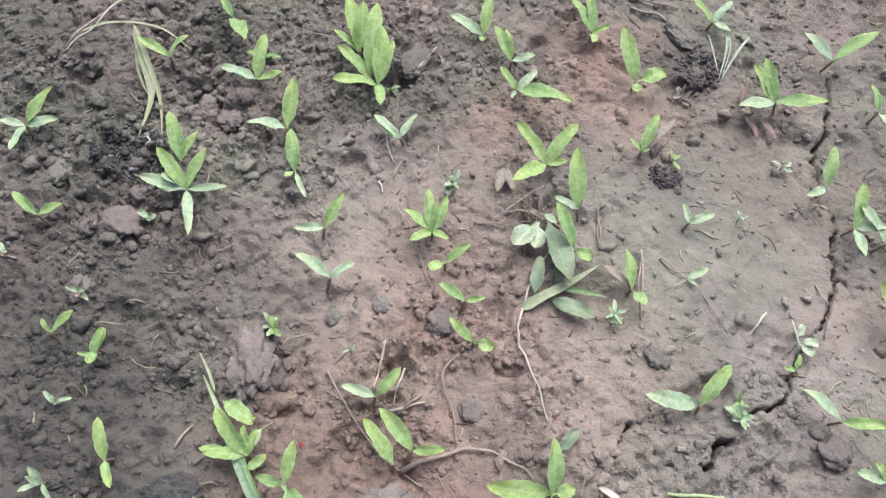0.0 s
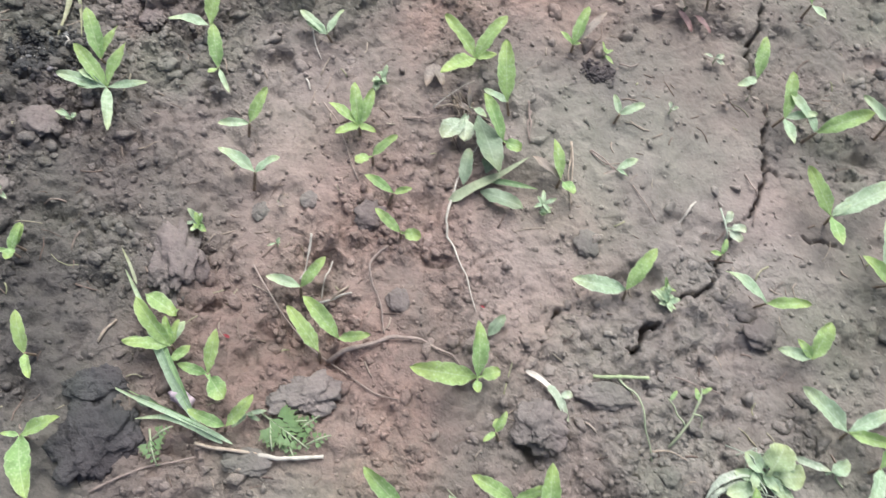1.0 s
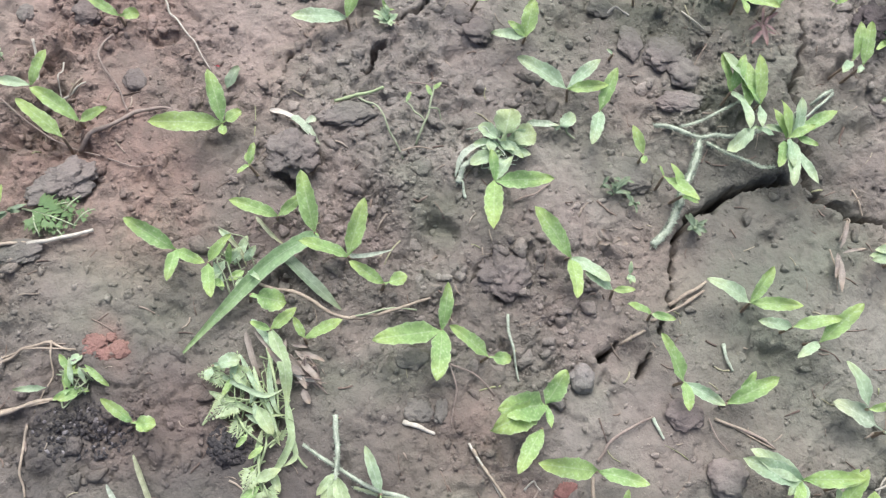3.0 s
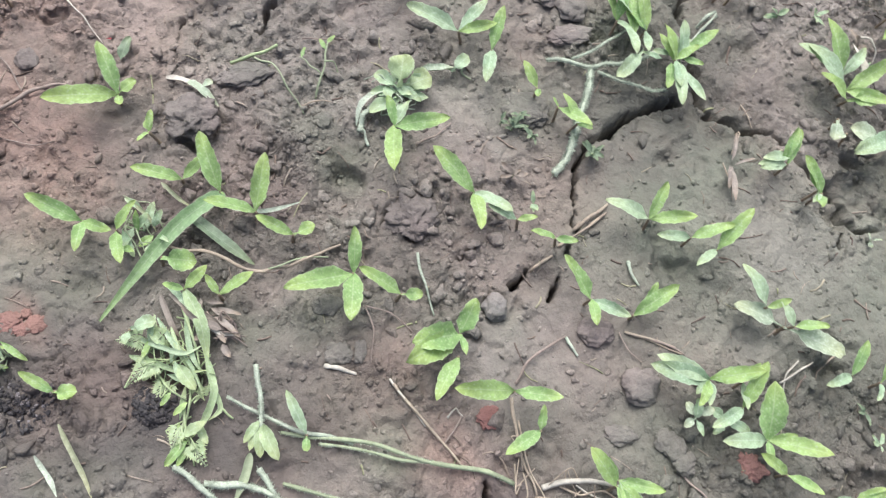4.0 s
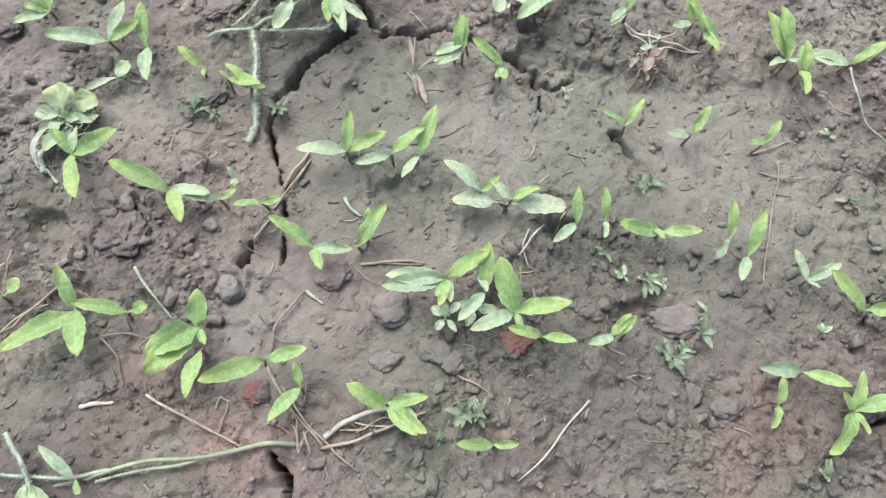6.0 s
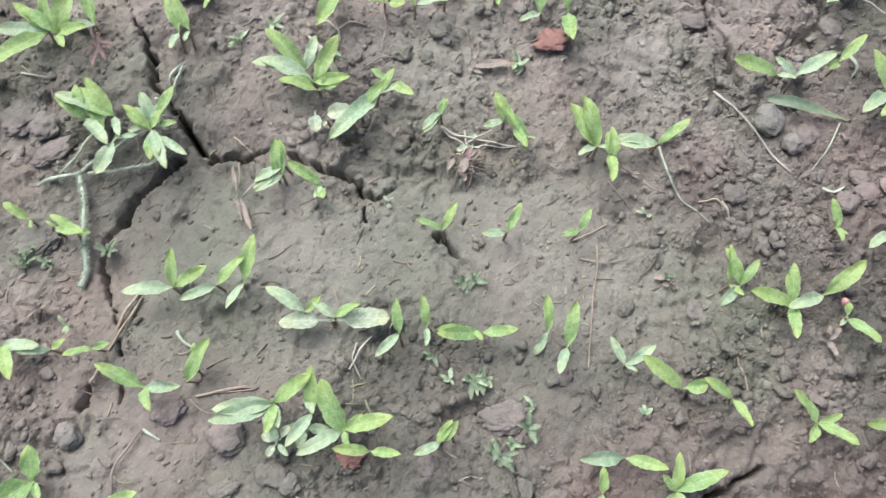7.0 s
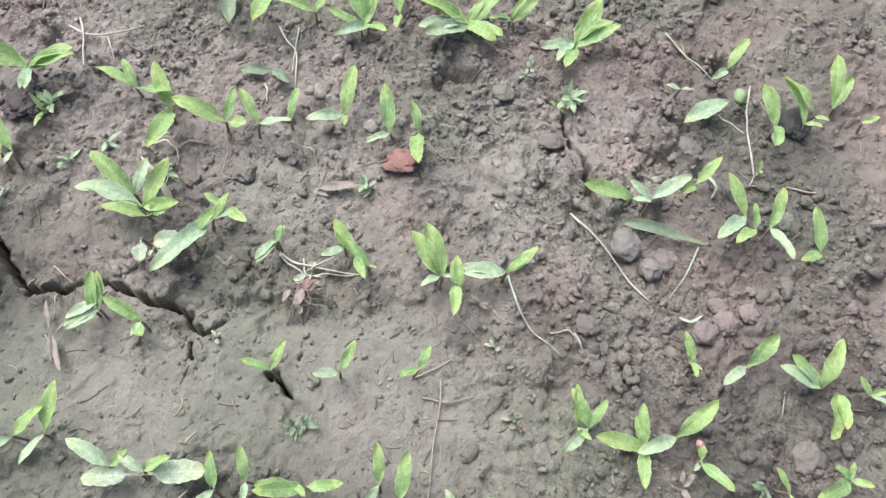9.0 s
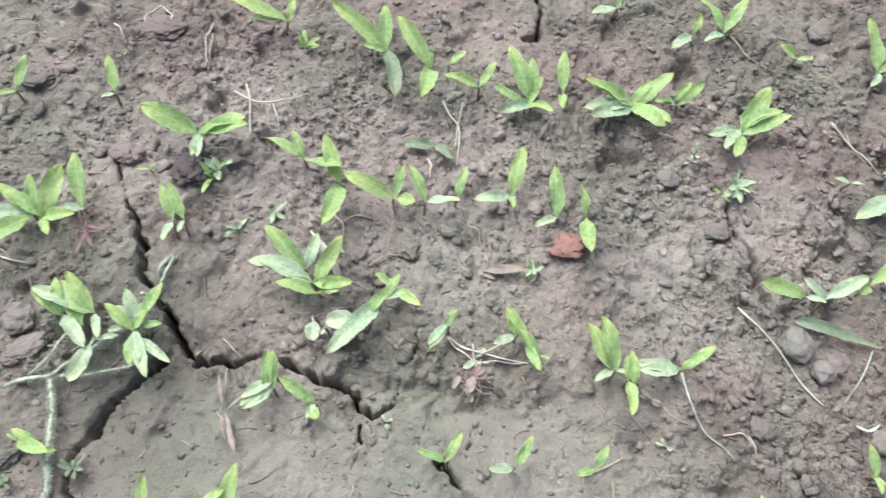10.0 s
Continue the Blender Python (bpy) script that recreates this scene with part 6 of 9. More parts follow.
clod(0.8472, -0.2494, 0.0193, 0.0198, -50, CLOD, "rounded soil lump in loose ground", "clod", name="soil_clod")
clod(0.7697, -0.2298, 0.0166, 0.0161, -50, CLOD, "rounded soil lump in loose ground", "clod", name="soil_clod")
clod(0.6411, 0.3557, 0.0265, 0.0227, -49, CLOD, "rounded soil lump in loose ground", "clod", name="soil_clod")
clod(0.7377, 0.3145, 0.0350, 0.0245, -48, CLOD, "broad pale soil lump in loose ground", "clod", name="soil_clod")
clod(1.0982, -0.0997, 0.0219, 0.0224, -48, CLOD, "rounded soil lump in loose ground", "clod", name="soil_clod")
stalk("straw", TWIG, 0.0009, 0.0006, (0.1014, 0.4429, 0.004), (0.1113, 0.4267, 0.006), (0.1192, 0.4022, 0.004), (0.1258, 0.3836, 0.001), label="bent brown straw standing against a seedling", category="straw")
stalk("straw", PALE_STRAW, 0.0012, 0.0009, (0.3388, 0.3488, 0.001), (0.3457, 0.3576, 0.002), (0.3535, 0.3661, 0.001), label="short whitish straw lying on smooth soil", category="straw")
stalk("straw", STRAW, 0.0007, 0.0005, (-0.0205, 0.4063, 0.001), (-0.0129, 0.4084, 0.002), (-0.0040, 0.4127, 0.001), label="short dry straw on crumbly soil", category="straw")
stalk("straw", STRAW, 0.0009, 0.0007, (0.2711, 0.4066, 0.002), (0.2670, 0.3872, 0.003), (0.2676, 0.3635, 0.001), label="pale brown straw lying beside a seedling", category="straw")
stalk("twig", TWIG, 0.0008, 0.0005, (0.2461, 0.4369, 0.002), (0.2424, 0.4253, 0.003), (0.2432, 0.4110, 0.001), label="short brown twig on reddish soil", category="twig")
stalk("twig", TWIG, 0.0006, 0.0004, (0.3104, 0.3780, 0.001), (0.3176, 0.3635, 0.002), (0.3239, 0.3519, 0.001), label="thin brown root lying on smooth soil", category="root")
stalk("dry_leaf", PALE_STRAW, 0.0014, 0.0009, (0.0998, 0.3016, 0.002), (0.1104, 0.3026, 0.004), (0.1218, 0.3044, 0.002), label="curled dry pale leaf strip on reddish soil", category="dry leaf")
stalk("twig", TWIG, 0.0010, 0.0006, (0.0596, 0.3251, 0.003), (0.0714, 0.3044, 0.006), (0.0883, 0.2809, 0.005), (0.1056, 0.2644, 0.003), (0.1277, 0.2475, 0.002), (0.1497, 0.2375, 0.001), label="long thin reddish-brown twig lying across the bed", category="twig")
stalk("twig", TWIG, 0.0012, 0.0008, (0.1445, 0.3366, 0.002), (0.1332, 0.3236, 0.004), (0.1349, 0.3096, 0.004), (0.1404, 0.2931, 0.003), (0.1417, 0.2788, 0.002), label="crooked dry root lying on the soil", category="root")
stalk("twig", TWIG, 0.0024, 0.0007, (0.1066, 0.2630, 0.003), (0.1279, 0.2704, 0.005), (0.1458, 0.2760, 0.004), (0.1642, 0.2737, 0.003), (0.1831, 0.2633, 0.003), (0.1924, 0.2521, 0.002), label="brown forked twig lying on reddish soil", category="twig")
stalk("straw", STRAW, 0.0016, 0.0016, (0.0321, 0.2151, 0.004), (0.0502, 0.2109, 0.005), (0.0678, 0.2080, 0.004), label="brown straw stalk lying on a soil crust", category="straw")
stalk("straw", PALE_STRAW, 0.0019, 0.0016, (0.0678, 0.2073, 0.004), (0.0793, 0.2049, 0.005), (0.0921, 0.2050, 0.004), (0.1056, 0.2056, 0.003), label="whitish broken straw end on the bed", category="straw")
stalk("twig", TWIG, 0.0012, 0.0008, (-0.0245, 0.1901, 0.001), (0.0056, 0.2032, 0.002), (0.0322, 0.2080, 0.002), label="long grey-brown twig lying on damp soil", category="twig")
stalk("straw", STRAW, 0.0013, 0.0010, (-0.0312, 0.2775, 0.001), (-0.0273, 0.2842, 0.002), (-0.0218, 0.2914, 0.001), label="short pale straw on crumbly soil", category="straw")
stalk("straw", STRAW, 0.0015, 0.0010, (0.1049, 0.2996, 0.002), (0.1119, 0.3047, 0.003), (0.1199, 0.3094, 0.002), label="short dry straw beside a seedling", category="straw")
stalk("root", PALE_STRAW, 0.0009, 0.0005, (0.0914, 0.5079, 0.006), (0.0945, 0.4940, 0.003), (0.1000, 0.4778, 0.001), label="pale thin dead stem beside a seedling", category="stem")
stalk("straw", PALE_STRAW, 0.0008, 0.0005, (0.1170, 0.5577, 0.002), (0.1242, 0.5680, 0.006), (0.1308, 0.5751, 0.004), label="pale forked dry stem on crumbly soil", category="stem")
stalk("green_stem", LIMP, 0.0017, 0.0015, (0.2697, 0.2485, 0.003), (0.2852, 0.2472, 0.004), (0.3019, 0.2449, 0.003), label="short cut green stem lying on soil", category="stem")
stalk("green_stem", STALK, 0.0010, 0.0007, (0.2844, 0.2468, 0.003), (0.2940, 0.2357, 0.005), (0.2969, 0.2154, 0.004), (0.3006, 0.1971, 0.001), label="thin bent green stem lying on soil", category="stem")
stalk("dead_root", STRAW, 0.0009, 0.0005, (0.3013, 0.2024, 0.001), (0.3110, 0.2025, 0.003), (0.3213, 0.1968, 0.001), label="thin pale root lying on the soil", category="root")
stalk("white_bit", PALE_STRAW, 0.0015, 0.0010, (0.4713, 0.2617, 0.001), (0.4802, 0.2645, 0.003), (0.4878, 0.2561, 0.001), label="curled whitish dry stem bit on soil", category="stem")
stalk("twig", TWIG, 0.0009, 0.0007, (0.2848, 0.0603, 0.004), (0.2838, 0.0439, 0.003), (0.2746, 0.0273, 0.001), label="reddish thin stem lying below a seedling", category="stem")
stalk("twig", TWIG, 0.0009, 0.0007, (0.2848, 0.0603, 0.004), (0.2978, 0.0496, 0.003), (0.3054, 0.0350, 0.001), label="reddish thin stem lying beside a seedling", category="stem")
stalk("twig", TWIG, 0.0013, 0.0009, (0.3498, -0.0198, 0.002), (0.3595, -0.0123, 0.005), (0.3761, -0.0083, 0.005), (0.3918, -0.0066, 0.002), label="bent brown twig standing off the soil", category="twig")
stalk("straw", STRAW, 0.0013, 0.0010, (0.4276, -0.0197, 0.002), (0.4398, -0.0301, 0.003), (0.4535, -0.0419, 0.001), label="dry straw lying beside a soil block", category="straw")
stalk("straw", STRAW, 0.0019, 0.0015, (0.4294, 0.0535, 0.002), (0.4421, 0.0566, 0.004), (0.4588, 0.0603, 0.002), label="thick dry straw lying over a crack", category="straw")
stalk("straw", STRAW, 0.0016, 0.0012, (0.3870, 0.0394, 0.002), (0.3961, 0.0414, 0.003), (0.4072, 0.0430, 0.001), label="short dry straw over a crack", category="straw")
stalk("straw", HAIRY, 0.0013, 0.0008, (0.3280, 0.0778, 0.006), (0.3241, 0.0570, 0.005), (0.3218, 0.0385, 0.001), label="grey dry blade leaning beside a seedling", category="straw")
stalk("white_bit", PALE_STRAW, 0.0022, 0.0015, (0.2488, 0.0377, 0.001), (0.2557, 0.0325, 0.002), (0.2643, 0.0253, 0.001), label="short whitish rotten stem bit on soil", category="stem")
stalk("white_bit", HAIRY, 0.0018, 0.0012, (0.4522, 0.0201, 0.002), (0.4496, 0.0113, 0.003), (0.4506, 0.0031, 0.001), label="short grey downy stem bit on soil", category="stem")
stalk("white_bit", HAIRY, 0.0016, 0.0012, (0.3915, -0.0072, 0.002), (0.3919, -0.0134, 0.002), (0.3928, -0.0207, 0.001), label="short grey stem bit beside a twig", category="stem")
stalk("straw", STRAW, 0.0014, 0.0010, (0.2818, 0.0102, 0.003), (0.2862, -0.0066, 0.004), (0.2916, -0.0246, 0.003), (0.2996, -0.0513, 0.001), label="long dry straw lying on damp soil", category="straw")
stalk("straw", STRAW, 0.0008, 0.0007, (0.6782, -0.1722, 0.002), (0.6540, -0.1864, 0.003), (0.6294, -0.2001, 0.003), (0.6019, -0.2164, 0.001), label="long thin upright-lying straw on smooth soil", category="straw")
stalk("straw", PALE_STRAW, 0.0012, 0.0008, (0.4634, -0.1824, 0.002), (0.4419, -0.1822, 0.003), (0.3980, -0.1820, 0.001), label="pale straw lying on damp soil", category="straw")
stalk("twig", STRAW, 0.0009, 0.0007, (0.6688, -0.1544, 0.001), (0.6807, -0.1620, 0.002), (0.6953, -0.1688, 0.001), label="short straw under a small seedling", category="straw")
stalk("straw", PALE_STRAW, 0.0013, 0.0010, (0.8392, -0.1738, 0.003), (0.8329, -0.1928, 0.005), (0.8246, -0.2172, 0.005), (0.8135, -0.2561, 0.001), label="long pale dry stalk lying across stones", category="straw")
stalk("straw", STRAW, 0.0010, 0.0007, (0.9542, -0.2930, 0.002), (0.9580, -0.3074, 0.003), (0.9634, -0.3228, 0.001), label="thin pale straw beside seedlings", category="straw")
stalk("twig", TWIG, 0.0009, 0.0007, (0.7609, -0.0060, 0.002), (0.7475, -0.0140, 0.003), (0.7312, -0.0197, 0.001), label="short dark twig on a greenish soil plate", category="twig")
stalk("straw", HAIRY, 0.0014, 0.0010, (0.6077, 0.1585, 0.005), (0.5885, 0.1507, 0.005), (0.5657, 0.1432, 0.002), label="grey dry stalk leaning over a crack", category="straw")
stalk("straw", HAIRY, 0.0009, 0.0005, (0.8697, -0.2634, 0.004), (0.8443, -0.2665, 0.004), (0.8217, -0.2657, 0.001), label="thin grey dry grass stem over stones", category="straw")
stalk("straw", HAIRY, 0.0012, 0.0005, (0.7634, -0.1663, 0.012), (0.7497, -0.1846, 0.006), (0.7434, -0.2036, 0.003), (0.7420, -0.2274, 0.001), label="pale dead stem bending from a seedling to the ground", category="stem")
stalk("straw", STRAW, 0.0010, 0.0007, (0.6673, -0.2914, 0.001), (0.6601, -0.2997, 0.002), (0.6528, -0.3095, 0.001), label="short dry straw in loose soil", category="straw")
stalk("straw", STRAW, 0.0010, 0.0008, (0.4146, 0.0475, 0.001), (0.4333, 0.0498, 0.003), (0.4557, 0.0554, 0.001), label="dry straw lying over a crack", category="straw")
stalk("straw", STRAW, 0.0009, 0.0007, (0.4325, -0.0246, 0.001), (0.4431, -0.0350, 0.002), (0.4558, -0.0475, 0.001), label="dry straw beside seedlings", category="straw")
stalk("straw", PALE_STRAW, 0.0008, 0.0005, (0.7596, -0.2250, 0.002), (0.7559, -0.2323, 0.004), (0.7534, -0.2394, 0.001), label="small curled pale stem on loose soil", category="stem")
stalk("straw", STRAW, 0.0008, 0.0005, (0.7224, -0.1512, 0.006), (0.7209, -0.1635, 0.002), (0.7189, -0.1762, 0.001), label="thin dark dead stem beside a seedling", category="stem")
stalk("straw", PALE_STRAW, 0.0013, 0.0008, (0.7318, 0.2271, 0.004), (0.7329, 0.2059, 0.006), (0.7443, 0.1929, 0.006), (0.7681, 0.1829, 0.003), label="pale dry branched stem lying over seedlings", category="stem")
stalk("straw", PALE_STRAW, 0.0011, 0.0008, (0.8281, 0.0948, 0.004), (0.8208, 0.0724, 0.005), (0.7947, 0.0532, 0.002), label="pale dry stem standing among seedlings", category="stem")
stalk("straw", HAIRY, 0.0011, 0.0008, (0.8370, 0.0820, 0.005), (0.8202, 0.0730, 0.005), (0.8061, 0.0637, 0.003), label="pale dry forked stem among seedlings", category="stem")
stalk("straw", STRAW, 0.0012, 0.0009, (1.0388, -0.0437, 0.003), (1.0339, -0.0614, 0.003), (1.0311, -0.0857, 0.001), label="dry straw lying on loose soil", category="straw")
stalk("straw", STRAW, 0.0010, 0.0007, (1.0137, -0.1568, 0.003), (1.0097, -0.1715, 0.003), (1.0077, -0.1911, 0.001), label="thin dry straw on loose soil", category="straw")
stalk("straw", PALE_STRAW, 0.0010, 0.0008, (0.5262, 0.2491, 0.001), (0.5335, 0.2325, 0.003), (0.5434, 0.2189, 0.001), label="pale straw lying at the edge of a crack", category="straw")
stalk("straw", HAIRY, 0.0014, 0.0011, (0.6046, 0.1581, 0.005), (0.5878, 0.1512, 0.005), (0.5717, 0.1459, 0.002), label="grey dry stalk leaning over a crack", category="straw")
stalk("straw", STRAW, 0.0009, 0.0007, (0.7609, 0.2828, 0.004), (0.7457, 0.2685, 0.005), (0.7314, 0.2573, 0.001), label="upright dry stem bit in loose soil", category="stem")
stalk("straw", STRAW, 0.0008, 0.0006, (0.5846, 0.0887, 0.001), (0.5837, 0.0775, 0.002), (0.5834, 0.0697, 0.001), label="short straw near a crack", category="straw")
stalk("straw", HAIRY, 0.0013, 0.0009, (1.015, -0.150, 0.003), (1.011, -0.175, 0.004), (1.011, -0.194, 0.004), (1.015, -0.211, 0.002), label="pale downy dry stalk lying on loose soil", category="stem")
stalk("straw", PALE_STRAW, 0.0012, 0.0008, (0.740, 0.221, 0.010), (0.726, 0.203, 0.006), (0.710, 0.187, 0.001), label="whitish dead sprout standing among seedlings", category="stem")
stalk("straw", PALE_STRAW, 0.001, 0.0006, (0.742, 0.195, 0.005), (0.736, 0.185, 0.003), (0.730, 0.177, 0.001), label="short whitish dead stem fork on the bed", category="stem")
stalk("dry_leaf", PALE_STRAW, 0.0013, 0.0008, (0.695, 0.103, 0.003), (0.702, 0.096, 0.006), (0.702, 0.086, 0.004), (0.696, 0.079, 0.001), label="pale curled dry leaf strip beside a seedling", category="dry leaf")
stalk("dry_leaf", TWIG, 0.0016, 0.0008, (0.700, 0.088, 0.002), (0.711, 0.082, 0.003), (0.720, 0.072, 0.001), label="flat brown dry leaf strip on damp soil", category="dry leaf")
stalk("white_bit", PALE_STRAW, 0.0014, 0.0008, (0.784, 0.073, 0.002), (0.781, 0.067, 0.003), (0.774, 0.062, 0.001), label="small white curled husk on damp soil", category="husk")
stalk("straw", PALE_STRAW, 0.0007, 0.0005, (0.668, 0.211, 0.002), (0.677, 0.206, 0.004), (0.693, 0.193, 0.002), label="thin whitish withered sprig on loose soil", category="stem")
stalk("straw", STRAW, 0.001, 0.0007, (0.750, -0.212, 0.001), (0.759, -0.221, 0.003), (0.754, -0.238, 0.001), label="short straw lying on loose soil", category="straw")
stalk("twig", TWIG, 0.0008, 0.0005, (0.157, 0.430, 0.001), (0.169, 0.429, 0.003), (0.183, 0.433, 0.002), label="thin brown root lying over reddish soil", category="root")
stalk("twig", TWIG, 0.0009, 0.0006, (0.314, 0.477, 0.002), (0.322, 0.474, 0.003), (0.329, 0.478, 0.001), label="dark bent twig on loose damp soil", category="twig")
stalk("white_bit", PALE_STRAW, 0.0009, 0.0007, (-0.079, 0.499, 0.001), (-0.074, 0.492, 0.002), (-0.078, 0.489, 0.001), label="small pale dry bit on crumbly soil", category="straw")
stalk("straw", TWIG, 0.0012, 0.0008, (0.287, 0.635, 0.002), (0.305, 0.630, 0.003), (0.328, 0.626, 0.001), label="brown stick lying on loose soil", category="twig")
stalk("straw", TWIG, 0.0016, 0.0012, (0.288, 0.625, 0.002), (0.309, 0.619, 0.003), (0.325, 0.602, 0.001), label="brown stick half sunk in reddish soil", category="twig")
stalk("twig", TWIG, 0.0008, 0.0005, (0.285, 0.405, 0.002), (0.293, 0.398, 0.004), (0.299, 0.389, 0.002), label="thin brown twig lying on smooth soil", category="twig")
stalk("twig", TWIG, 0.0014, 0.001, (-0.162, 0.405, 0.001), (-0.157, 0.402, 0.002), (-0.148, 0.400, 0.001), label="grey-brown twig lying on damp soil", category="twig")
stalk("twig", TWIG, 0.0007, 0.0005, (0.424, -0.018, 0.002), (0.424, -0.032, 0.003), (0.429, -0.041, 0.001), label="thin bent root on damp soil", category="root")
stalk("twig", TWIG, 0.001, 0.0006, (0.419, -0.109, 0.001), (0.422, -0.124, 0.003), (0.424, -0.138, 0.001), label="dark root lying on damp soil", category="root")
stalk("straw", PALE_STRAW, 0.001, 0.0008, (0.503, -0.089, 0.006), (0.517, -0.087, 0.005), (0.530, -0.087, 0.002), label="pale dry stalk leaning over crumbs", category="straw")
stalk("white_bit", PALE_STRAW, 0.001, 0.0007, (0.303, -0.021, 0.001), (0.310, -0.018, 0.003), (0.312, -0.024, 0.001), label="short pale dry bit on damp soil", category="straw")
stalk("straw", STRAW, 0.0012, 0.0009, (0.454, 0.055, 0.002), (0.434, 0.050, 0.004), (0.416, 0.047, 0.002), label="dry straw lying over a crack edge", category="straw")
stalk("dry_leaf", PALE_STRAW, 0.001, 0.0006, (0.520, -0.082, 0.006), (0.510, -0.086, 0.004), (0.503, -0.099, 0.001), label="pale dry leaf strip standing in soil", category="dry leaf")
stalk("straw", TWIG, 0.0014, 0.001, (0.433, -0.024, 0.001), (0.445, -0.035, 0.003), (0.457, -0.048, 0.001), label="short brown stick lying on damp soil", category="twig")
stalk("straw", STRAW, 0.001, 0.0008, (0.668, -0.292, 0.005), (0.661, -0.301, 0.003), (0.652, -0.310, 0.001), label="short straw standing in loose soil", category="straw")
stalk("straw", TWIG, 0.0009, 0.0006, (0.663, -0.168, 0.001), (0.669, -0.183, 0.003), (0.683, -0.195, 0.001), label="thin dark root on loose soil", category="root")
stalk("straw", TWIG, 0.0011, 0.0007, (0.244, 0.442, 0.003), (0.245, 0.427, 0.003), (0.242, 0.414, 0.001), label="thin brown stem lying on reddish soil", category="stem")
stalk("straw", STRAW, 0.0012, 0.0008, (0.271, 0.410, 0.004), (0.270, 0.388, 0.003), (0.266, 0.360, 0.001), label="bleached dry stem beside a seedling", category="stem")
stalk("twig", TWIG, 0.0009, 0.0006, (0.392, 0.387, 0.001), (0.394, 0.377, 0.003), (0.399, 0.368, 0.003), (0.390, 0.348, 0.001), label="crooked brown root on damp soil", category="root")
stalk("straw", STRAW, 0.0011, 0.0008, (-0.149, 0.572, 0.003), (-0.133, 0.593, 0.004), (-0.113, 0.624, 0.002), label="thin straw lying on crumbly damp soil", category="straw")
stalk("white_bit", PALE_STRAW, 0.001, 0.0008, (0.089, 0.464, 0.001), (0.091, 0.460, 0.003), (0.092, 0.455, 0.001), label="pale grey husk bit on damp soil", category="husk")
stalk("dry_leaf", PALE_STRAW, 0.0012, 0.0007, (0.096, 0.344, 0.008), (0.093, 0.331, 0.006), (0.089, 0.315, 0.001), label="pale bent dry leaf strip on soil", category="dry leaf")
stalk("dry_leaf", PALE_STRAW, 0.0009, 0.0006, (0.109, 0.329, 0.006), (0.105, 0.317, 0.004), (0.102, 0.305, 0.001), label="thin pale dry blade standing in soil", category="dry leaf")
stalk("straw", STRAW, 0.0014, 0.001, (0.041, 0.141, 0.002), (0.054, 0.145, 0.004), (0.069, 0.145, 0.003), (0.080, 0.136, 0.001), label="grey-brown dry stalk lying on damp soil", category="straw")
stalk("straw", STRAW, 0.0022, 0.0014, (0.027, 0.115, 0.002), (0.048, 0.112, 0.004), (0.070, 0.111, 0.001), label="thick grey-brown dry stalk lying on damp soil", category="straw")
stalk("straw", STRAW, 0.0012, 0.0009, (0.050, 0.101, 0.003), (0.045, 0.091, 0.004), (0.041, 0.077, 0.002), (0.041, 0.064, 0.001), label="dry stalk with a pale end in dark damp soil", category="straw")
stalk("straw", PALE_STRAW, 0.0011, 0.0008, (0.281, 0.014, 0.002), (0.284, 0.001, 0.004), (0.289, -0.020, 0.002), label="pale straw lying on damp reddish soil", category="straw")
stalk("dry_leaf", PALE_STRAW, 0.0012, 0.0008, (0.7240, 0.3240, 0.0020), (0.7360, 0.3330, 0.0040), (0.7500, 0.3290, 0.0050), (0.7490, 0.3150, 0.0040), (0.7340, 0.3090, 0.0030), (0.7240, 0.3140, 0.0010), label="pale dry leaf strip curled into a ring on soil", category="dry leaf")
stalk("straw", PALE_STRAW, 0.0011, 0.0007, (0.7680, 0.2890, 0.0040), (0.7540, 0.2830, 0.0040), (0.7320, 0.2570, 0.0010), label="pale dry blade lying among soil lumps", category="straw")
stalk("straw", PALE_STRAW, 0.0010, 0.0007, (0.7150, 0.3480, 0.0030), (0.7130, 0.3360, 0.0030), (0.7070, 0.3250, 0.0010), label="short pale straw lying on soil lumps", category="straw")
begin("dry_grass", -0.0851, 0.4996, "withered pale grass tuft with a bent arching blade", "grass")
stalk("stalk", PALE_STRAW, 0.0009, 0.0008, (-0.1472, 0.5685, 0.003), (-0.1298, 0.5877, 0.006), (-0.1098, 0.6229, 0.006))
ribbon("blade", STRAW_GREEN, 0.0030, (-0.1344, 0.5822, 0.008), (-0.1163, 0.5863, 0.014), (-0.0943, 0.5868, 0.018), (-0.0745, 0.5854, 0.014), (-0.0555, 0.5744, 0.006))
ribbon("blade", STRAW_GREEN, 0.0055, (-0.0936, 0.5815, 0.018), (-0.0870, 0.5580, 0.012), (-0.0783, 0.5298, 0.006), (-0.0842, 0.4981, 0.001))
ribbon("blade", STRAW_GREEN, 0.0040, (-0.0936, 0.5815, 0.018), (-0.0822, 0.5548, 0.013), (-0.0723, 0.5293, 0.007), (-0.0661, 0.4946, 0.001))
ribbon("blade", STRAW_GREEN, 0.0030, (-0.0924, 0.5798, 0.017), (-0.0896, 0.5518, 0.010), (-0.0813, 0.5315, 0.005))
begin("pale_grass", 0.3531, 0.5596, "pale feathery dead grass tuft beside a dark lump", "grass")
ribbon("blade", HAIRY, 0.0022, (0.3465, 0.6132, 0.012), (0.3586, 0.5901, 0.010), (0.3506, 0.5570, 0.002))
ribbon("blade", HAIRY, 0.0020, (0.3775, 0.5917, 0.010), (0.3648, 0.5770, 0.006), (0.3513, 0.5555, 0.002))
ribbon("blade", HAIRY, 0.0016, (0.3558, 0.6011, 0.010), (0.3611, 0.5843, 0.007), (0.3539, 0.5609, 0.002))
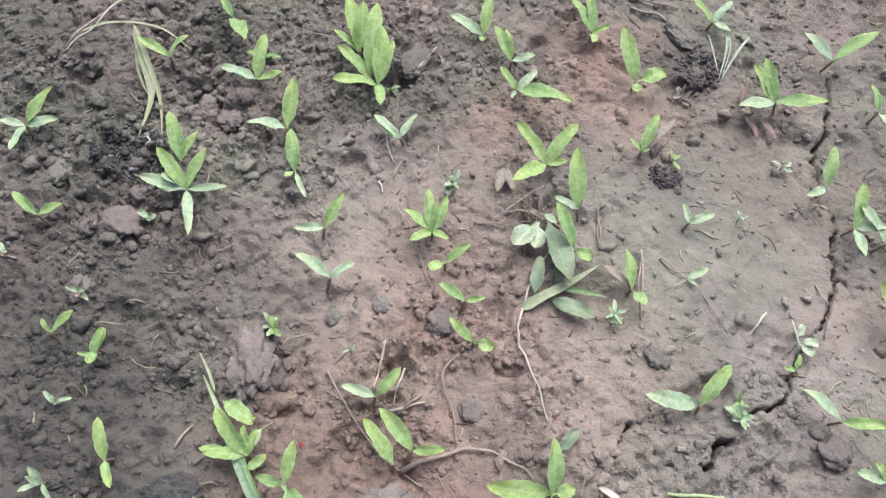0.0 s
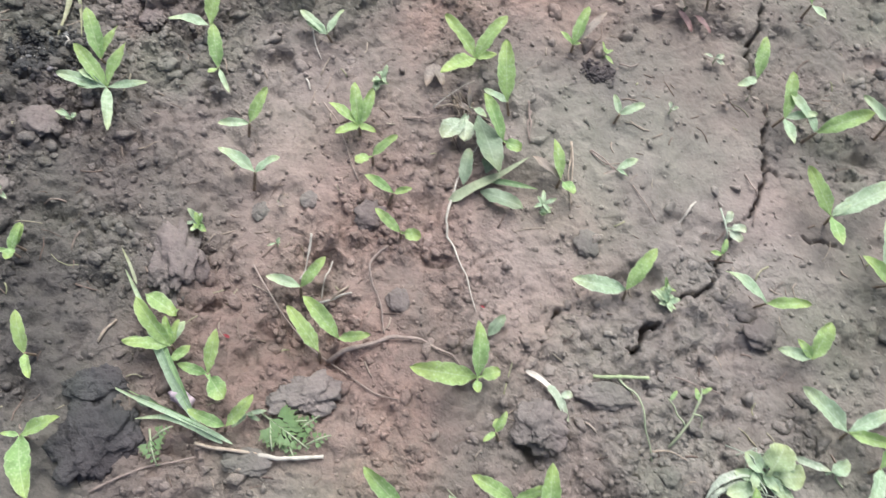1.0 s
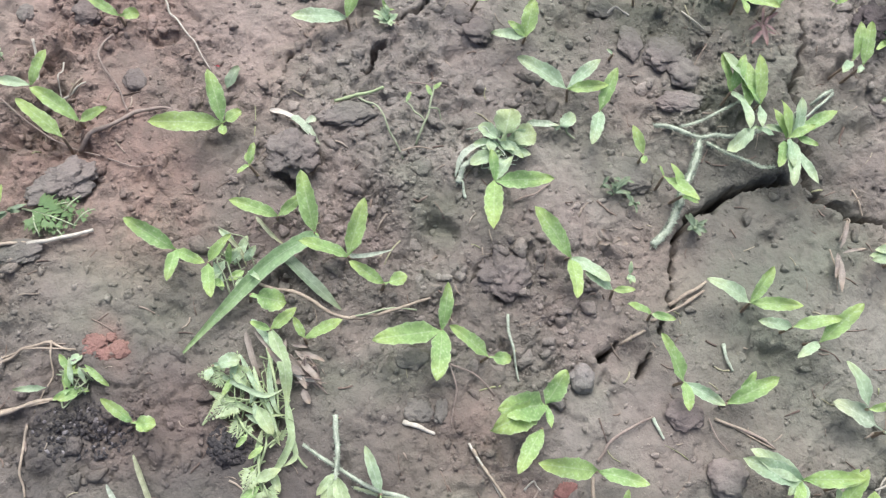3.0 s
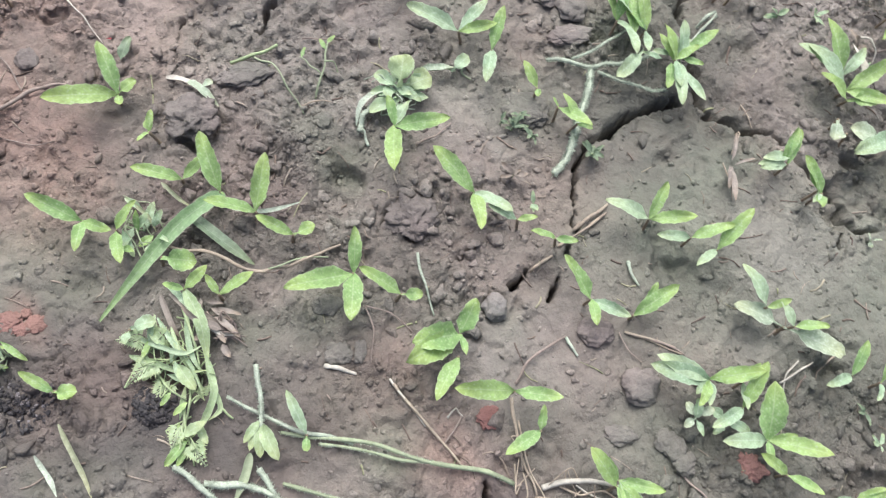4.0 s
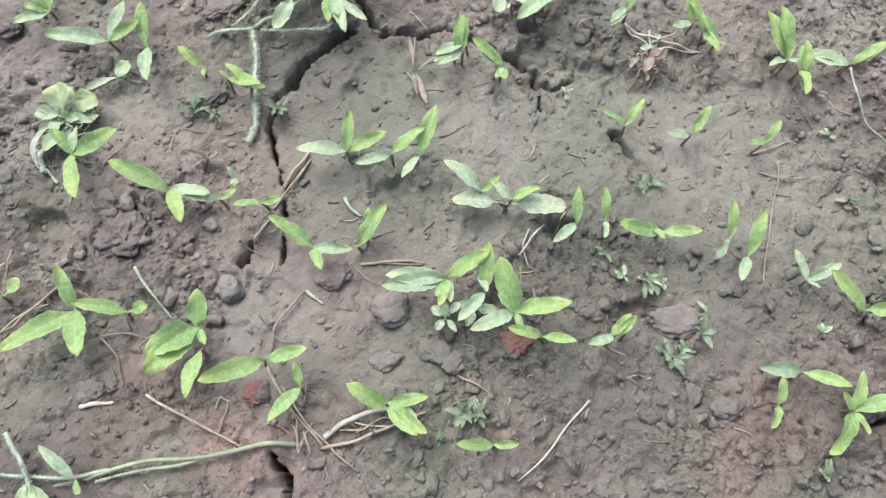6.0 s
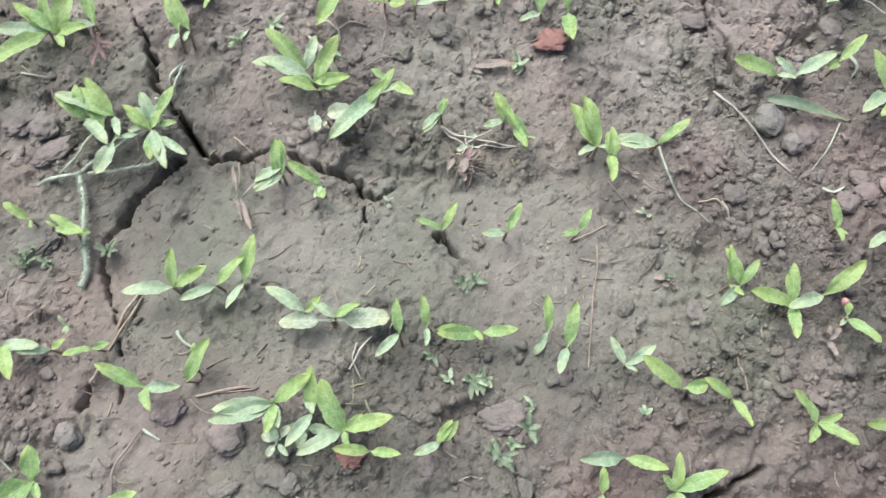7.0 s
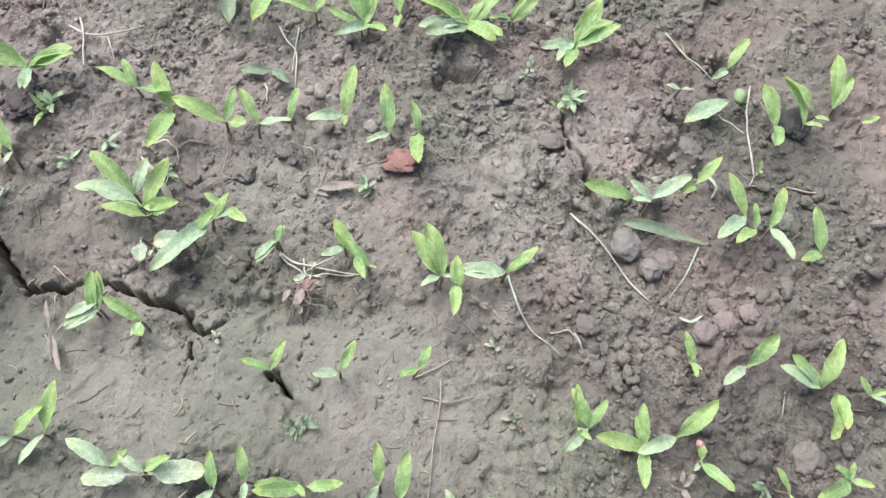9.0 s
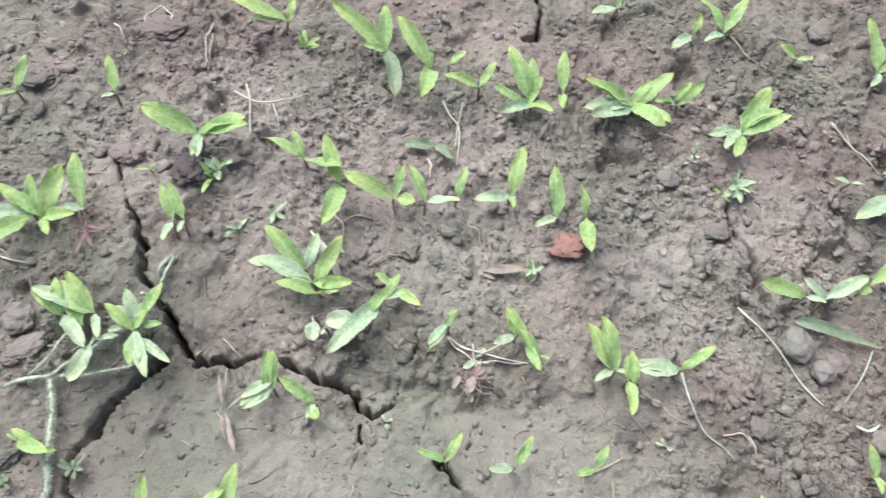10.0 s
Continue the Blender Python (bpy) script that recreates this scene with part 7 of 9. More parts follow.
ribbon("blade", HAIRY, 0.0016, (0.3439, 0.5924, 0.008), (0.3472, 0.5827, 0.005), (0.3516, 0.5635, 0.002))
begin("purple_weed", 0.3654, 0.5259, "dark purple-leaved weed lying beside a seedling", "weed")
leaflet("u", 0.3652, 0.5240, 0.003, -76, 0.0231, 0.0049, 9)
leaflet("u", 0.3764, 0.5206, 0.003, -67, 0.0212, 0.0045, 9)
leaflet("u", 0.3633, 0.5309, 0.004, 84, 0.0197, 0.0042, 9)
stalk("stem", TWIG, 0.0004, 0.0003, (0.3307, 0.5188, 0.002), (0.3526, 0.5222, 0.003), (0.3767, 0.5198, 0.002))
begin("uprooted_weed", 0.1877, 0.3694, "uprooted weed with dark green leaves and a pale root", "weed")
ribbon("blade", STALK, 0.0070, (0.1852, 0.3664, 0.003), (0.2004, 0.3742, 0.006), (0.2199, 0.3849, 0.008), (0.2411, 0.3983, 0.008))
leaflet("d", 0.2070, 0.4287, 0.006, -79, 0.0495, 0.0184, 9)
leaflet("d", 0.1950, 0.3769, 0.005, 77, 0.0266, 0.0093, 9)
leaflet("d", 0.2064, 0.3734, 0.004, -26, 0.0316, 0.0111, 9)
ribbon("blade", GRASS, 0.0040, (0.2107, 0.3827, 0.005), (0.2277, 0.3817, 0.006), (0.2466, 0.3780, 0.003))
leaflet("d", 0.2107, 0.3856, 0.006, 74, 0.0255, 0.0125, 9)
leaflet("w", 0.1998, 0.4286, 0.006, -132, 0.0268, 0.0143, 9)
leaflet("w", 0.1998, 0.4286, 0.006, -100, 0.0220, 0.0117, 9)
stalk("root", PALE_STRAW, 0.0010, 0.0004, (0.1871, 0.3680, 0.004), (0.1915, 0.3818, 0.005), (0.2014, 0.4004, 0.005), (0.2086, 0.4106, 0.006))
stalk("root", PALE_STRAW, 0.0013, 0.0005, (0.1872, 0.3684, 0.003), (0.1830, 0.3542, 0.004), (0.1832, 0.3421, 0.003), (0.1888, 0.3278, 0.003), (0.1941, 0.3129, 0.003), (0.1989, 0.2910, 0.001))
stalk("root", TWIG, 0.0007, 0.0003, (0.1561, 0.4314, 0.001), (0.1744, 0.4280, 0.003), (0.1985, 0.4340, 0.004))
stalk("root", PALE_STRAW, 0.0007, 0.0003, (0.1770, 0.4391, 0.002), (0.1934, 0.4509, 0.004), (0.2071, 0.4598, 0.003))
stalk("root", TWIG, 0.0006, 0.0003, (0.1829, 0.4361, 0.002), (0.1931, 0.4424, 0.003), (0.2041, 0.4543, 0.002))
leaflet("b", 0.1783, 0.4745, 0.004, -104, 0.0227, 0.0073, 9)
leaflet("b", 0.1783, 0.4745, 0.004, -74, 0.0217, 0.0069, 9)
tangle(0.1929, 0.4410, 0.0485, 0.0283, 1, 12, 3, "bbk", STRAW)
begin("wilted_sprout", 0.3024, 0.3887, "small wilted sprout with shrivelled leaves on smooth soil", "weed")
stalk("stem", TWIG, 0.0008, 0.0005, (0.2843, 0.4050, 0.001), (0.2925, 0.3958, 0.003), (0.3016, 0.3879, 0.002))
leaflet("p", 0.3001, 0.3879, 0.004, 24, 0.0168, 0.0059, 9)
leaflet("p", 0.3001, 0.3879, 0.004, -41, 0.0086, 0.0030, 9)
leaflet("b", 0.3001, 0.3879, 0.004, -160, 0.0111, 0.0024, 9)
begin("wilted_sprout", 0.3706, 0.3367, "whitish withered sprout over a fresh leaf", "weed")
stalk("stem", HAIRY, 0.0010, 0.0007, (0.3674, 0.3584, 0.006), (0.3682, 0.3440, 0.008), (0.3703, 0.3342, 0.002))
leaflet("w", 0.3691, 0.3435, 0.006, -48, 0.0125, 0.0067, 9)
leaflet("w", 0.3692, 0.3442, 0.006, -13, 0.0131, 0.0070, 9)
leaflet("w", 0.3689, 0.3466, 0.006, 62, 0.0110, 0.0059, 9)
begin("grass_tuft", 0.0251, 0.2304, "fresh green grass blades with a small pink flower over seedlings", "grass")
ribbon("blade", PALE, 0.0056, (0.0350, 0.2240, 0.004), (0.0197, 0.2480, 0.010), (0.0095, 0.2688, 0.014), (-0.0026, 0.2954, 0.014), (-0.0160, 0.3200, 0.010))
ribbon("blade", GRASS, 0.0040, (0.0329, 0.2257, 0.004), (0.0225, 0.2483, 0.011), (0.0125, 0.2680, 0.014), (0.0011, 0.2893, 0.013), (-0.0095, 0.3064, 0.010))
ribbon("blade", PALE, 0.0024, (0.0292, 0.2313, 0.004), (0.0148, 0.2583, 0.012), (0.0014, 0.2857, 0.013), (-0.0117, 0.3115, 0.011))
ribbon("blade", STRAW_GREEN, 0.0018, (-0.0069, 0.3090, 0.013), (-0.0126, 0.3222, 0.012), (-0.0214, 0.3365, 0.008))
ribbon("blade", PALE, 0.0030, (0.0535, 0.2139, 0.003), (0.0376, 0.2225, 0.007), (0.0146, 0.2334, 0.008), (-0.0051, 0.2426, 0.007), (-0.0298, 0.2555, 0.004))
ribbon("blade", GRASS, 0.0024, (0.0521, 0.2146, 0.003), (0.0334, 0.2254, 0.006), (0.0138, 0.2353, 0.008), (-0.0091, 0.2470, 0.005))
ribbon("blade", PALE, 0.0040, (0.0479, 0.2147, 0.003), (0.0301, 0.2247, 0.007), (0.0146, 0.2306, 0.007), (-0.0038, 0.2306, 0.004))
leaflet("g", -0.0020, 0.3038, 0.012, -37, 0.0247, 0.0104, 4)
leaflet("g", 0.0128, 0.2899, 0.010, 34, 0.0073, 0.0031, 4)
leaflet("p", 0.0121, 0.2718, 0.010, 57, 0.0185, 0.0071, 4)
leaflet("g", 0.0146, 0.2626, 0.008, 39, 0.0148, 0.0062, 4)
leaflet("g", 0.0045, 0.2719, 0.010, 170, 0.0191, 0.0067, 4)
leaflet("d", -0.0044, 0.2423, 0.003, -16, 0.0151, 0.0063, 9)
leaflet("d", 0.0108, 0.2632, 0.006, 112, 0.0226, 0.0079, 9)
stalk("stalk", STALK, 0.0009, 0.0007, (0.0262, 0.2406, 0.008), (0.0332, 0.2276, 0.006), (0.0403, 0.2182, 0.003))
knob("flower", LILAC, 0.0223, 0.2417, 0.008, 0.0108, 0.0086)
knob("flower", LILAC, 0.0257, 0.2386, 0.008, 0.0086, 0.0079)
knob("flower", LILAC, 0.0192, 0.2434, 0.008, 0.0065, 0.0051)
begin("feathery_weed", 0.0700, 0.2312, "small feathery dark green weed in damp soil", "weed")
fern(0.0706, 0.2305, -38, 0.0354, 7, FERN)
fern(0.0784, 0.2244, 6, 0.0186, 5, FERN)
fern(0.0868, 0.2183, 34, 0.0205, 5, FERN)
fern(0.0744, 0.2258, -83, 0.0176, 5, FERN)
fern(0.0835, 0.2184, -68, 0.0166, 4, FERN)
fern(0.0967, 0.2131, 18, 0.0146, 4, FERN)
fern(0.0054, 0.2210, -70, 0.0202, 5, FERN)
fern(0.0078, 0.2190, 30, 0.0131, 4, FERN)
begin("hairy_leaf", 0.2284, 0.2530, "wilted whitish downy leaf lying on soil", "weed")
ribbon("blade", PALE_STRAW, 0.0040, (0.2278, 0.2524, 0.003), (0.2356, 0.2467, 0.006), (0.2428, 0.2386, 0.006), (0.2483, 0.2318, 0.005))
ribbon("blade", GREY, 0.0060, (0.2397, 0.2421, 0.006), (0.2458, 0.2327, 0.006), (0.2517, 0.2210, 0.002))
leaflet("w", 0.2452, 0.2353, 0.005, 7, 0.0096, 0.0051, 9)
begin("forked_weed", 0.3145, 0.2071, "branching pale green weed stem lying in soil", "weed")
stalk("stem", STALK, 0.0012, 0.0008, (0.3117, 0.2046, 0.002), (0.3204, 0.2144, 0.006), (0.3287, 0.2270, 0.006), (0.3348, 0.2383, 0.004))
stalk("stem", STALK, 0.0009, 0.0005, (0.3213, 0.2154, 0.006), (0.3161, 0.2228, 0.007), (0.3126, 0.2326, 0.004))
stalk("stem", STALK, 0.0009, 0.0005, (0.3259, 0.2227, 0.006), (0.3323, 0.2210, 0.005), (0.3322, 0.2130, 0.002))
leaflet("g", 0.3135, 0.2310, 0.005, 48, 0.0078, 0.0027, 9)
leaflet("g", 0.3328, 0.2347, 0.005, 23, 0.0081, 0.0028, 9)
leaflet("g", 0.3302, 0.2296, 0.005, 96, 0.0088, 0.0031, 9)
stalk("stem", TWIG, 0.0007, 0.0005, (0.3195, 0.2461, 0.002), (0.3322, 0.2401, 0.004), (0.3472, 0.2349, 0.002))
begin("wilted_rosette", 0.3470, 0.1753, "limp pale rosette weed with rounded leaves and downy stems", "weed")
leaflet("k", 0.3637, 0.1900, 0.008, 36, 0.0190, 0.0122, 4)
leaflet("k", 0.3649, 0.1877, 0.008, -16, 0.0198, 0.0117, 4)
leaflet("k", 0.3595, 0.1890, 0.008, 119, 0.0079, 0.0042, 4)
leaflet("p", 0.3610, 0.1878, 0.008, -55, 0.0208, 0.0073, 4)
leaflet("p", 0.3596, 0.1886, 0.007, 49, 0.0141, 0.0049, 4)
leaflet("p", 0.3574, 0.1880, 0.007, 179, 0.0101, 0.0035, 4)
stalk("stem", HAIRY, 0.0025, 0.0019, (0.3284, 0.1694, 0.002), (0.3339, 0.1771, 0.006), (0.3440, 0.1821, 0.007), (0.3566, 0.1854, 0.007), hairs=173)
stalk("stem", HAIRY, 0.0014, 0.0010, (0.3301, 0.1588, 0.001), (0.3313, 0.1679, 0.004), (0.3300, 0.1722, 0.004))
stalk("stem", STALK, 0.0013, 0.0010, (0.3856, 0.1957, 0.006), (0.3955, 0.1907, 0.007), (0.4057, 0.1855, 0.004))
stalk("stem", STALK, 0.0013, 0.0010, (0.4189, 0.1938, 0.006), (0.4101, 0.1844, 0.004), (0.4145, 0.1780, 0.002))
leaflet("k", 0.4024, 0.1858, 0.005, 20, 0.0169, 0.0090, 9)
stalk("stem", TWIG, 0.0010, 0.0007, (0.3582, 0.1463, 0.002), (0.3738, 0.1478, 0.003), (0.3874, 0.1525, 0.002))
tangle(0.3566, 0.1834, 0.0406, 0.0406, -14, 14, 5, "ppk", HAIRY)
leaflet("o", 0.364, 0.185, 0.010, 56, 0.0217, 0.0170, 24)
leaflet("o", 0.367, 0.184, 0.009, 0, 0.0202, 0.0151, 8)
leaflet("k", 0.363, 0.185, 0.009, 131, 0.0189, 0.0094, 12)
leaflet("p", 0.361, 0.184, 0.008, 164, 0.0179, 0.0072, 8)
leaflet("k", 0.361, 0.181, 0.007, -168, 0.0237, 0.0095, 6)
leaflet("p", 0.365, 0.181, 0.007, -33, 0.0167, 0.0067, 6)
ribbon("blade", HAIRY, 0.005, (0.363, 0.186, 0.007), (0.348, 0.187, 0.009), (0.335, 0.183, 0.007), (0.328, 0.174, 0.003))
ribbon("blade", GREY, 0.0045, (0.386, 0.196, 0.008), (0.397, 0.190, 0.009), (0.405, 0.187, 0.006))
begin("downy_weed", 0.4950, 0.1520, "branching weed with whitish downy stems lying beside a crack", "weed")
stalk("stem", HAIRY, 0.0019, 0.0021, (0.470, 0.171, 0.005), (0.483, 0.163, 0.007), (0.495, 0.152, 0.008), (0.514, 0.147, 0.008), (0.531, 0.145, 0.008), (0.548, 0.146, 0.007), (0.558, 0.146, 0.006), hairs=900, down_long=0.0013)
stalk("stem", HAIRY, 0.0026, 0.0034, (0.493, 0.150, 0.008), (0.485, 0.139, 0.009), (0.473, 0.126, 0.009), (0.461, 0.113, 0.008), (0.451, 0.102, 0.006), (0.435, 0.093, 0.003), hairs=1700, down_long=0.0019)
stalk("stem", HAIRY, 0.0014, 0.0012, (0.498, 0.148, 0.007), (0.509, 0.136, 0.007), (0.522, 0.127, 0.006), (0.539, 0.119, 0.005), hairs=500, down_long=0.0013)
stalk("stem", HAIRY, 0.0013, 0.0011, (0.486, 0.164, 0.006), (0.505, 0.164, 0.006), (0.525, 0.168, 0.005), (0.542, 0.174, 0.003), hairs=350)
stalk("stem", HAIRY, 0.0016, 0.0018, (0.571, 0.151, 0.009), (0.590, 0.156, 0.008), (0.605, 0.160, 0.005), hairs=300)
stalk("stem", STALK, 0.0012, 0.0010, (0.554, 0.128, 0.002), (0.555, 0.130, 0.008), (0.554, 0.132, 0.013))
leaflet("p", 0.5530, 0.1310, 0.016, 66, 0.0279, 0.0095, 22)
leaflet("g", 0.5560, 0.1330, 0.016, 8, 0.0299, 0.0090, 18)
leaflet("g", 0.5550, 0.1310, 0.015, -45, 0.0145, 0.0051, 12)
leaflet("g", 0.5470, 0.1320, 0.015, -130, 0.0240, 0.0079, 12)
leaflet("p", 0.5550, 0.1350, 0.016, 98, 0.0175, 0.0056, 22)
leaflet("p", 0.5510, 0.1380, 0.012, 150, 0.0150, 0.0050, 12)
leaflet("p", 0.551, 0.131, 0.016, -117, 0.0377, 0.009, 10)
leaflet("p", 0.548, 0.127, 0.016, -88, 0.0325, 0.0065, 10)
leaflet("g", 0.549, 0.133, 0.016, 93, 0.0224, 0.0072, 10)
leaflet("k", 0.531, 0.147, 0.016, -159, 0.0347, 0.0104, 10)
leaflet("p", 0.541, 0.137, 0.016, 143, 0.0152, 0.0043, 10)
leaflet("p", 0.551, 0.134, 0.016, 28, 0.0173, 0.0052, 10)
leaflet("g", 0.530, 0.159, 0.016, 71, 0.0366, 0.011, 10)
begin("grass_clump", 0.2227, 0.1592, "broad green grass blades lying over seedlings", "grass")
ribbon("blade", GRASS, 0.0095, (0.2339, 0.1581, 0.008), (0.2226, 0.1570, 0.012), (0.1989, 0.1495, 0.013), (0.1679, 0.1311, 0.008), (0.1375, 0.1135, 0.002))
ribbon("blade", DEEP, 0.0085, (0.2087, 0.1581, 0.004), (0.2205, 0.1349, 0.006), (0.2339, 0.1128, 0.002))
ribbon("blade", HAIRY, 0.0030, (0.2344, 0.1493, 0.005), (0.2528, 0.1394, 0.008), (0.2749, 0.1390, 0.004))
ribbon("blade", STRAW_GREEN, 0.0025, (0.2007, 0.1844, 0.003), (0.2066, 0.1708, 0.006), (0.2128, 0.1601, 0.006))
ribbon("blade", STRAW_GREEN, 0.0025, (0.1795, 0.1791, 0.008), (0.1866, 0.1649, 0.007), (0.1874, 0.1550, 0.003))
tangle(0.1778, 0.1572, 0.0524, 0.0384, -35, 10, 12, "gpp", STALK)
begin("broken_stalk", 0.2852, 0.1012, "yellowish broken plant stalk with a joint on the bed", "stalk")
stalk("stem", STRAW, 0.0015, 0.0018, (0.1900, 0.1434, 0.004), (0.2092, 0.1297, 0.008), (0.2254, 0.1130, 0.008), (0.2370, 0.1054, 0.006))
stalk("stem", STRAW, 0.0015, 0.0012, (0.2370, 0.1054, 0.006), (0.2532, 0.1020, 0.008), (0.2723, 0.1017, 0.006), (0.2867, 0.1016, 0.003))
stalk("stem", STALK, 0.0010, 0.0008, (0.2405, 0.1056, 0.007), (0.2570, 0.1036, 0.009), (0.2766, 0.0975, 0.004))
begin("wilted_weed", 0.1749, 0.0529, "limp uprooted weed heap with pale ribbon leaves and brown roots", "weed")
ribbon("leaf", MILKY, 0.0075, (0.1913, 0.1108, 0.012), (0.1933, 0.0967, 0.014), (0.1932, 0.0852, 0.014), (0.1905, 0.0739, 0.012), (0.1874, 0.0625, 0.010))
ribbon("leaf", MILKY, 0.0045, (0.1893, 0.0693, 0.010), (0.1875, 0.0572, 0.010), (0.1856, 0.0473, 0.009), (0.1772, 0.0378, 0.006), (0.1687, 0.0320, 0.004), (0.1614, 0.0290, 0.002))
ribbon("leaf", MILKY, 0.0030, (0.1861, 0.0491, 0.008), (0.1854, 0.0382, 0.005), (0.1767, 0.0347, 0.004))
ribbon("leaf", PALE, 0.0040, (0.1822, 0.1213, 0.008), (0.1880, 0.1079, 0.012), (0.1905, 0.0966, 0.013))
ribbon("leaf", MILKY, 0.0034, (0.1482, 0.0887, 0.004), (0.1606, 0.0781, 0.008), (0.1735, 0.0668, 0.010), (0.1864, 0.0617, 0.009))
ribbon("leaf", PALE, 0.0030, (0.1566, 0.0960, 0.005), (0.1671, 0.0848, 0.009), (0.1789, 0.0749, 0.011), (0.1907, 0.0759, 0.011))
ribbon("leaf", PALE, 0.0030, (0.1707, 0.1034, 0.006), (0.1744, 0.0851, 0.010), (0.1789, 0.0676, 0.010), (0.1787, 0.0498, 0.006))
ribbon("leaf", MILKY, 0.0026, (0.1764, 0.0940, 0.008), (0.1760, 0.0767, 0.010), (0.1784, 0.0606, 0.009), (0.1786, 0.0463, 0.005))
ribbon("leaf", PALE, 0.0032, (0.1889, 0.0999, 0.011), (0.1834, 0.0837, 0.011), (0.1819, 0.0697, 0.010), (0.1842, 0.0613, 0.008))
stalk("stem", LIMP, 0.0013, 0.0009, (0.1866, 0.1011, 0.011), (0.1863, 0.0819, 0.012), (0.1832, 0.0654, 0.009))
stalk("stem", LIMP, 0.0013, 0.0009, (0.1558, 0.0813, 0.005), (0.1625, 0.0622, 0.008), (0.1701, 0.0504, 0.005))
stalk("stem", LIMP, 0.0013, 0.0008, (0.1688, 0.0498, 0.006), (0.1634, 0.0330, 0.005), (0.1608, 0.0148, 0.001))
stalk("stem", LIMP, 0.0012, 0.0008, (0.1745, 0.0667, 0.008), (0.1715, 0.0483, 0.006), (0.1599, 0.0335, 0.002))
stalk("stem", LIMP, 0.0012, 0.0008, (0.1830, 0.0473, 0.007), (0.1866, 0.0376, 0.004), (0.1896, 0.0304, 0.001))
leaflet("m", 0.1730, 0.0706, 0.011, -76, 0.0186, 0.0080, 4)
leaflet("m", 0.1620, 0.0773, 0.008, -150, 0.0127, 0.0053, 4)
leaflet("g", 0.1704, 0.0489, 0.006, -157, 0.0107, 0.0037, 9)
leaflet("g", 0.1617, 0.0251, 0.004, -141, 0.0115, 0.0040, 9)
leaflet("m", 0.1708, 0.0361, 0.005, -84, 0.0142, 0.0050, 9)
leaflet("m", 0.1701, 0.0839, 0.009, 112, 0.0131, 0.0060, 4)
leaflet("g", 0.1635, 0.0583, 0.006, -147, 0.0096, 0.0034, 9)
leaflet("g", 0.1642, 0.0911, 0.008, -134, 0.0115, 0.0040, 4)
ribbon("leaf", WITHERED, 0.0040, (0.1823, 0.1130, 0.008), (0.1915, 0.0968, 0.010), (0.2018, 0.0826, 0.006), (0.2114, 0.0700, 0.001))
ribbon("leaf", WITHERED, 0.0030, (0.1904, 0.1039, 0.008), (0.2005, 0.0866, 0.008), (0.2076, 0.0705, 0.001))
ribbon("leaf", PALE_STRAW, 0.0022, (0.1923, 0.0906, 0.010), (0.2005, 0.0791, 0.007), (0.2112, 0.0738, 0.002))
ribbon("leaf", WITHERED, 0.0035, (0.1771, 0.1156, 0.006), (0.1767, 0.0963, 0.006), (0.1779, 0.0879, 0.003))
stalk("root", TWIG, 0.0008, 0.0005, (0.1981, 0.0944, 0.006), (0.2039, 0.0816, 0.005), (0.1991, 0.0697, 0.001))
stalk("root", TWIG, 0.0008, 0.0005, (0.1960, 0.0782, 0.005), (0.2066, 0.0746, 0.004), (0.2120, 0.0665, 0.001))
tangle(0.1666, 0.0793, 0.0380, 0.0420, -29, 20, 4, "mp", LIMP)
tangle(0.1800, 0.0700, 0.0300, 0.0700, -10, 14, 0, "mp", LIMP)
tangle(0.1619, 0.0304, 0.0142, 0.0319, -29, 5, 6, "gm", LIMP)
tangle(0.2008, 0.0816, 0.0290, 0.0260, -29, 12, 5, "b", TWIG)
fern(0.1630, 0.0930, 160, 0.0200, 7, MILKY)
fern(0.1640, 0.0800, 200, 0.0220, 7, MILKY)
fern(0.1660, 0.0680, 215, 0.0200, 7, MILKY)
fern(0.1720, 0.0850, 120, 0.0180, 7, MILKY)
fern(0.1640, 0.0400, 230, 0.0180, 7, MILKY)
fern(0.1640, 0.0300, 280, 0.0200, 7, MILKY)
fern(0.1800, 0.0600, 250, 0.0200, 7, MILKY)
leaflet("b", 0.2010, 0.0960, 0.0060, -55, 0.0159, 0.0035, 6)
leaflet("b", 0.2020, 0.0940, 0.0060, -36, 0.0173, 0.0038, 6)
leaflet("b", 0.2020, 0.0890, 0.0060, -66, 0.0198, 0.0044, 6)
leaflet("b", 0.2000, 0.1000, 0.0060, -29, 0.0104, 0.0023, 6)
leaflet("b", 0.1980, 0.0870, 0.0060, -75, 0.0156, 0.0034, 6)
leaflet("b", 0.1980, 0.1040, 0.0060, -113, 0.0131, 0.0029, 6)
begin("drooping_sprout", 0.1992, 0.0134, "pale downy sprout with drooping silvery leaves", "weed")
stalk("stem", HAIRY, 0.0023, 0.0017, (0.2132, 0.0524, 0.010), (0.2093, 0.0357, 0.011), (0.2037, 0.0208, 0.009), (0.1982, 0.0100, 0.003), hairs=233)
leaflet("m", 0.2041, 0.0224, 0.009, -147, 0.0159, 0.0050, 4)
leaflet("m", 0.2040, 0.0206, 0.009, -87, 0.0239, 0.0084, 4)
leaflet("m", 0.2043, 0.0212, 0.009, -113, 0.0203, 0.0071, 4)
leaflet("m", 0.2043, 0.0212, 0.009, -134, 0.0175, 0.0061, 4)
ribbon("blade", STALK, 0.0050, (0.1920, 0.0079, 0.006), (0.1840, -0.0035, 0.006), (0.1730, -0.0146, 0.002))
begin("fallen_weed", 0.3224, -0.0707, "long hairy green stems lying on the bed", "stalk")
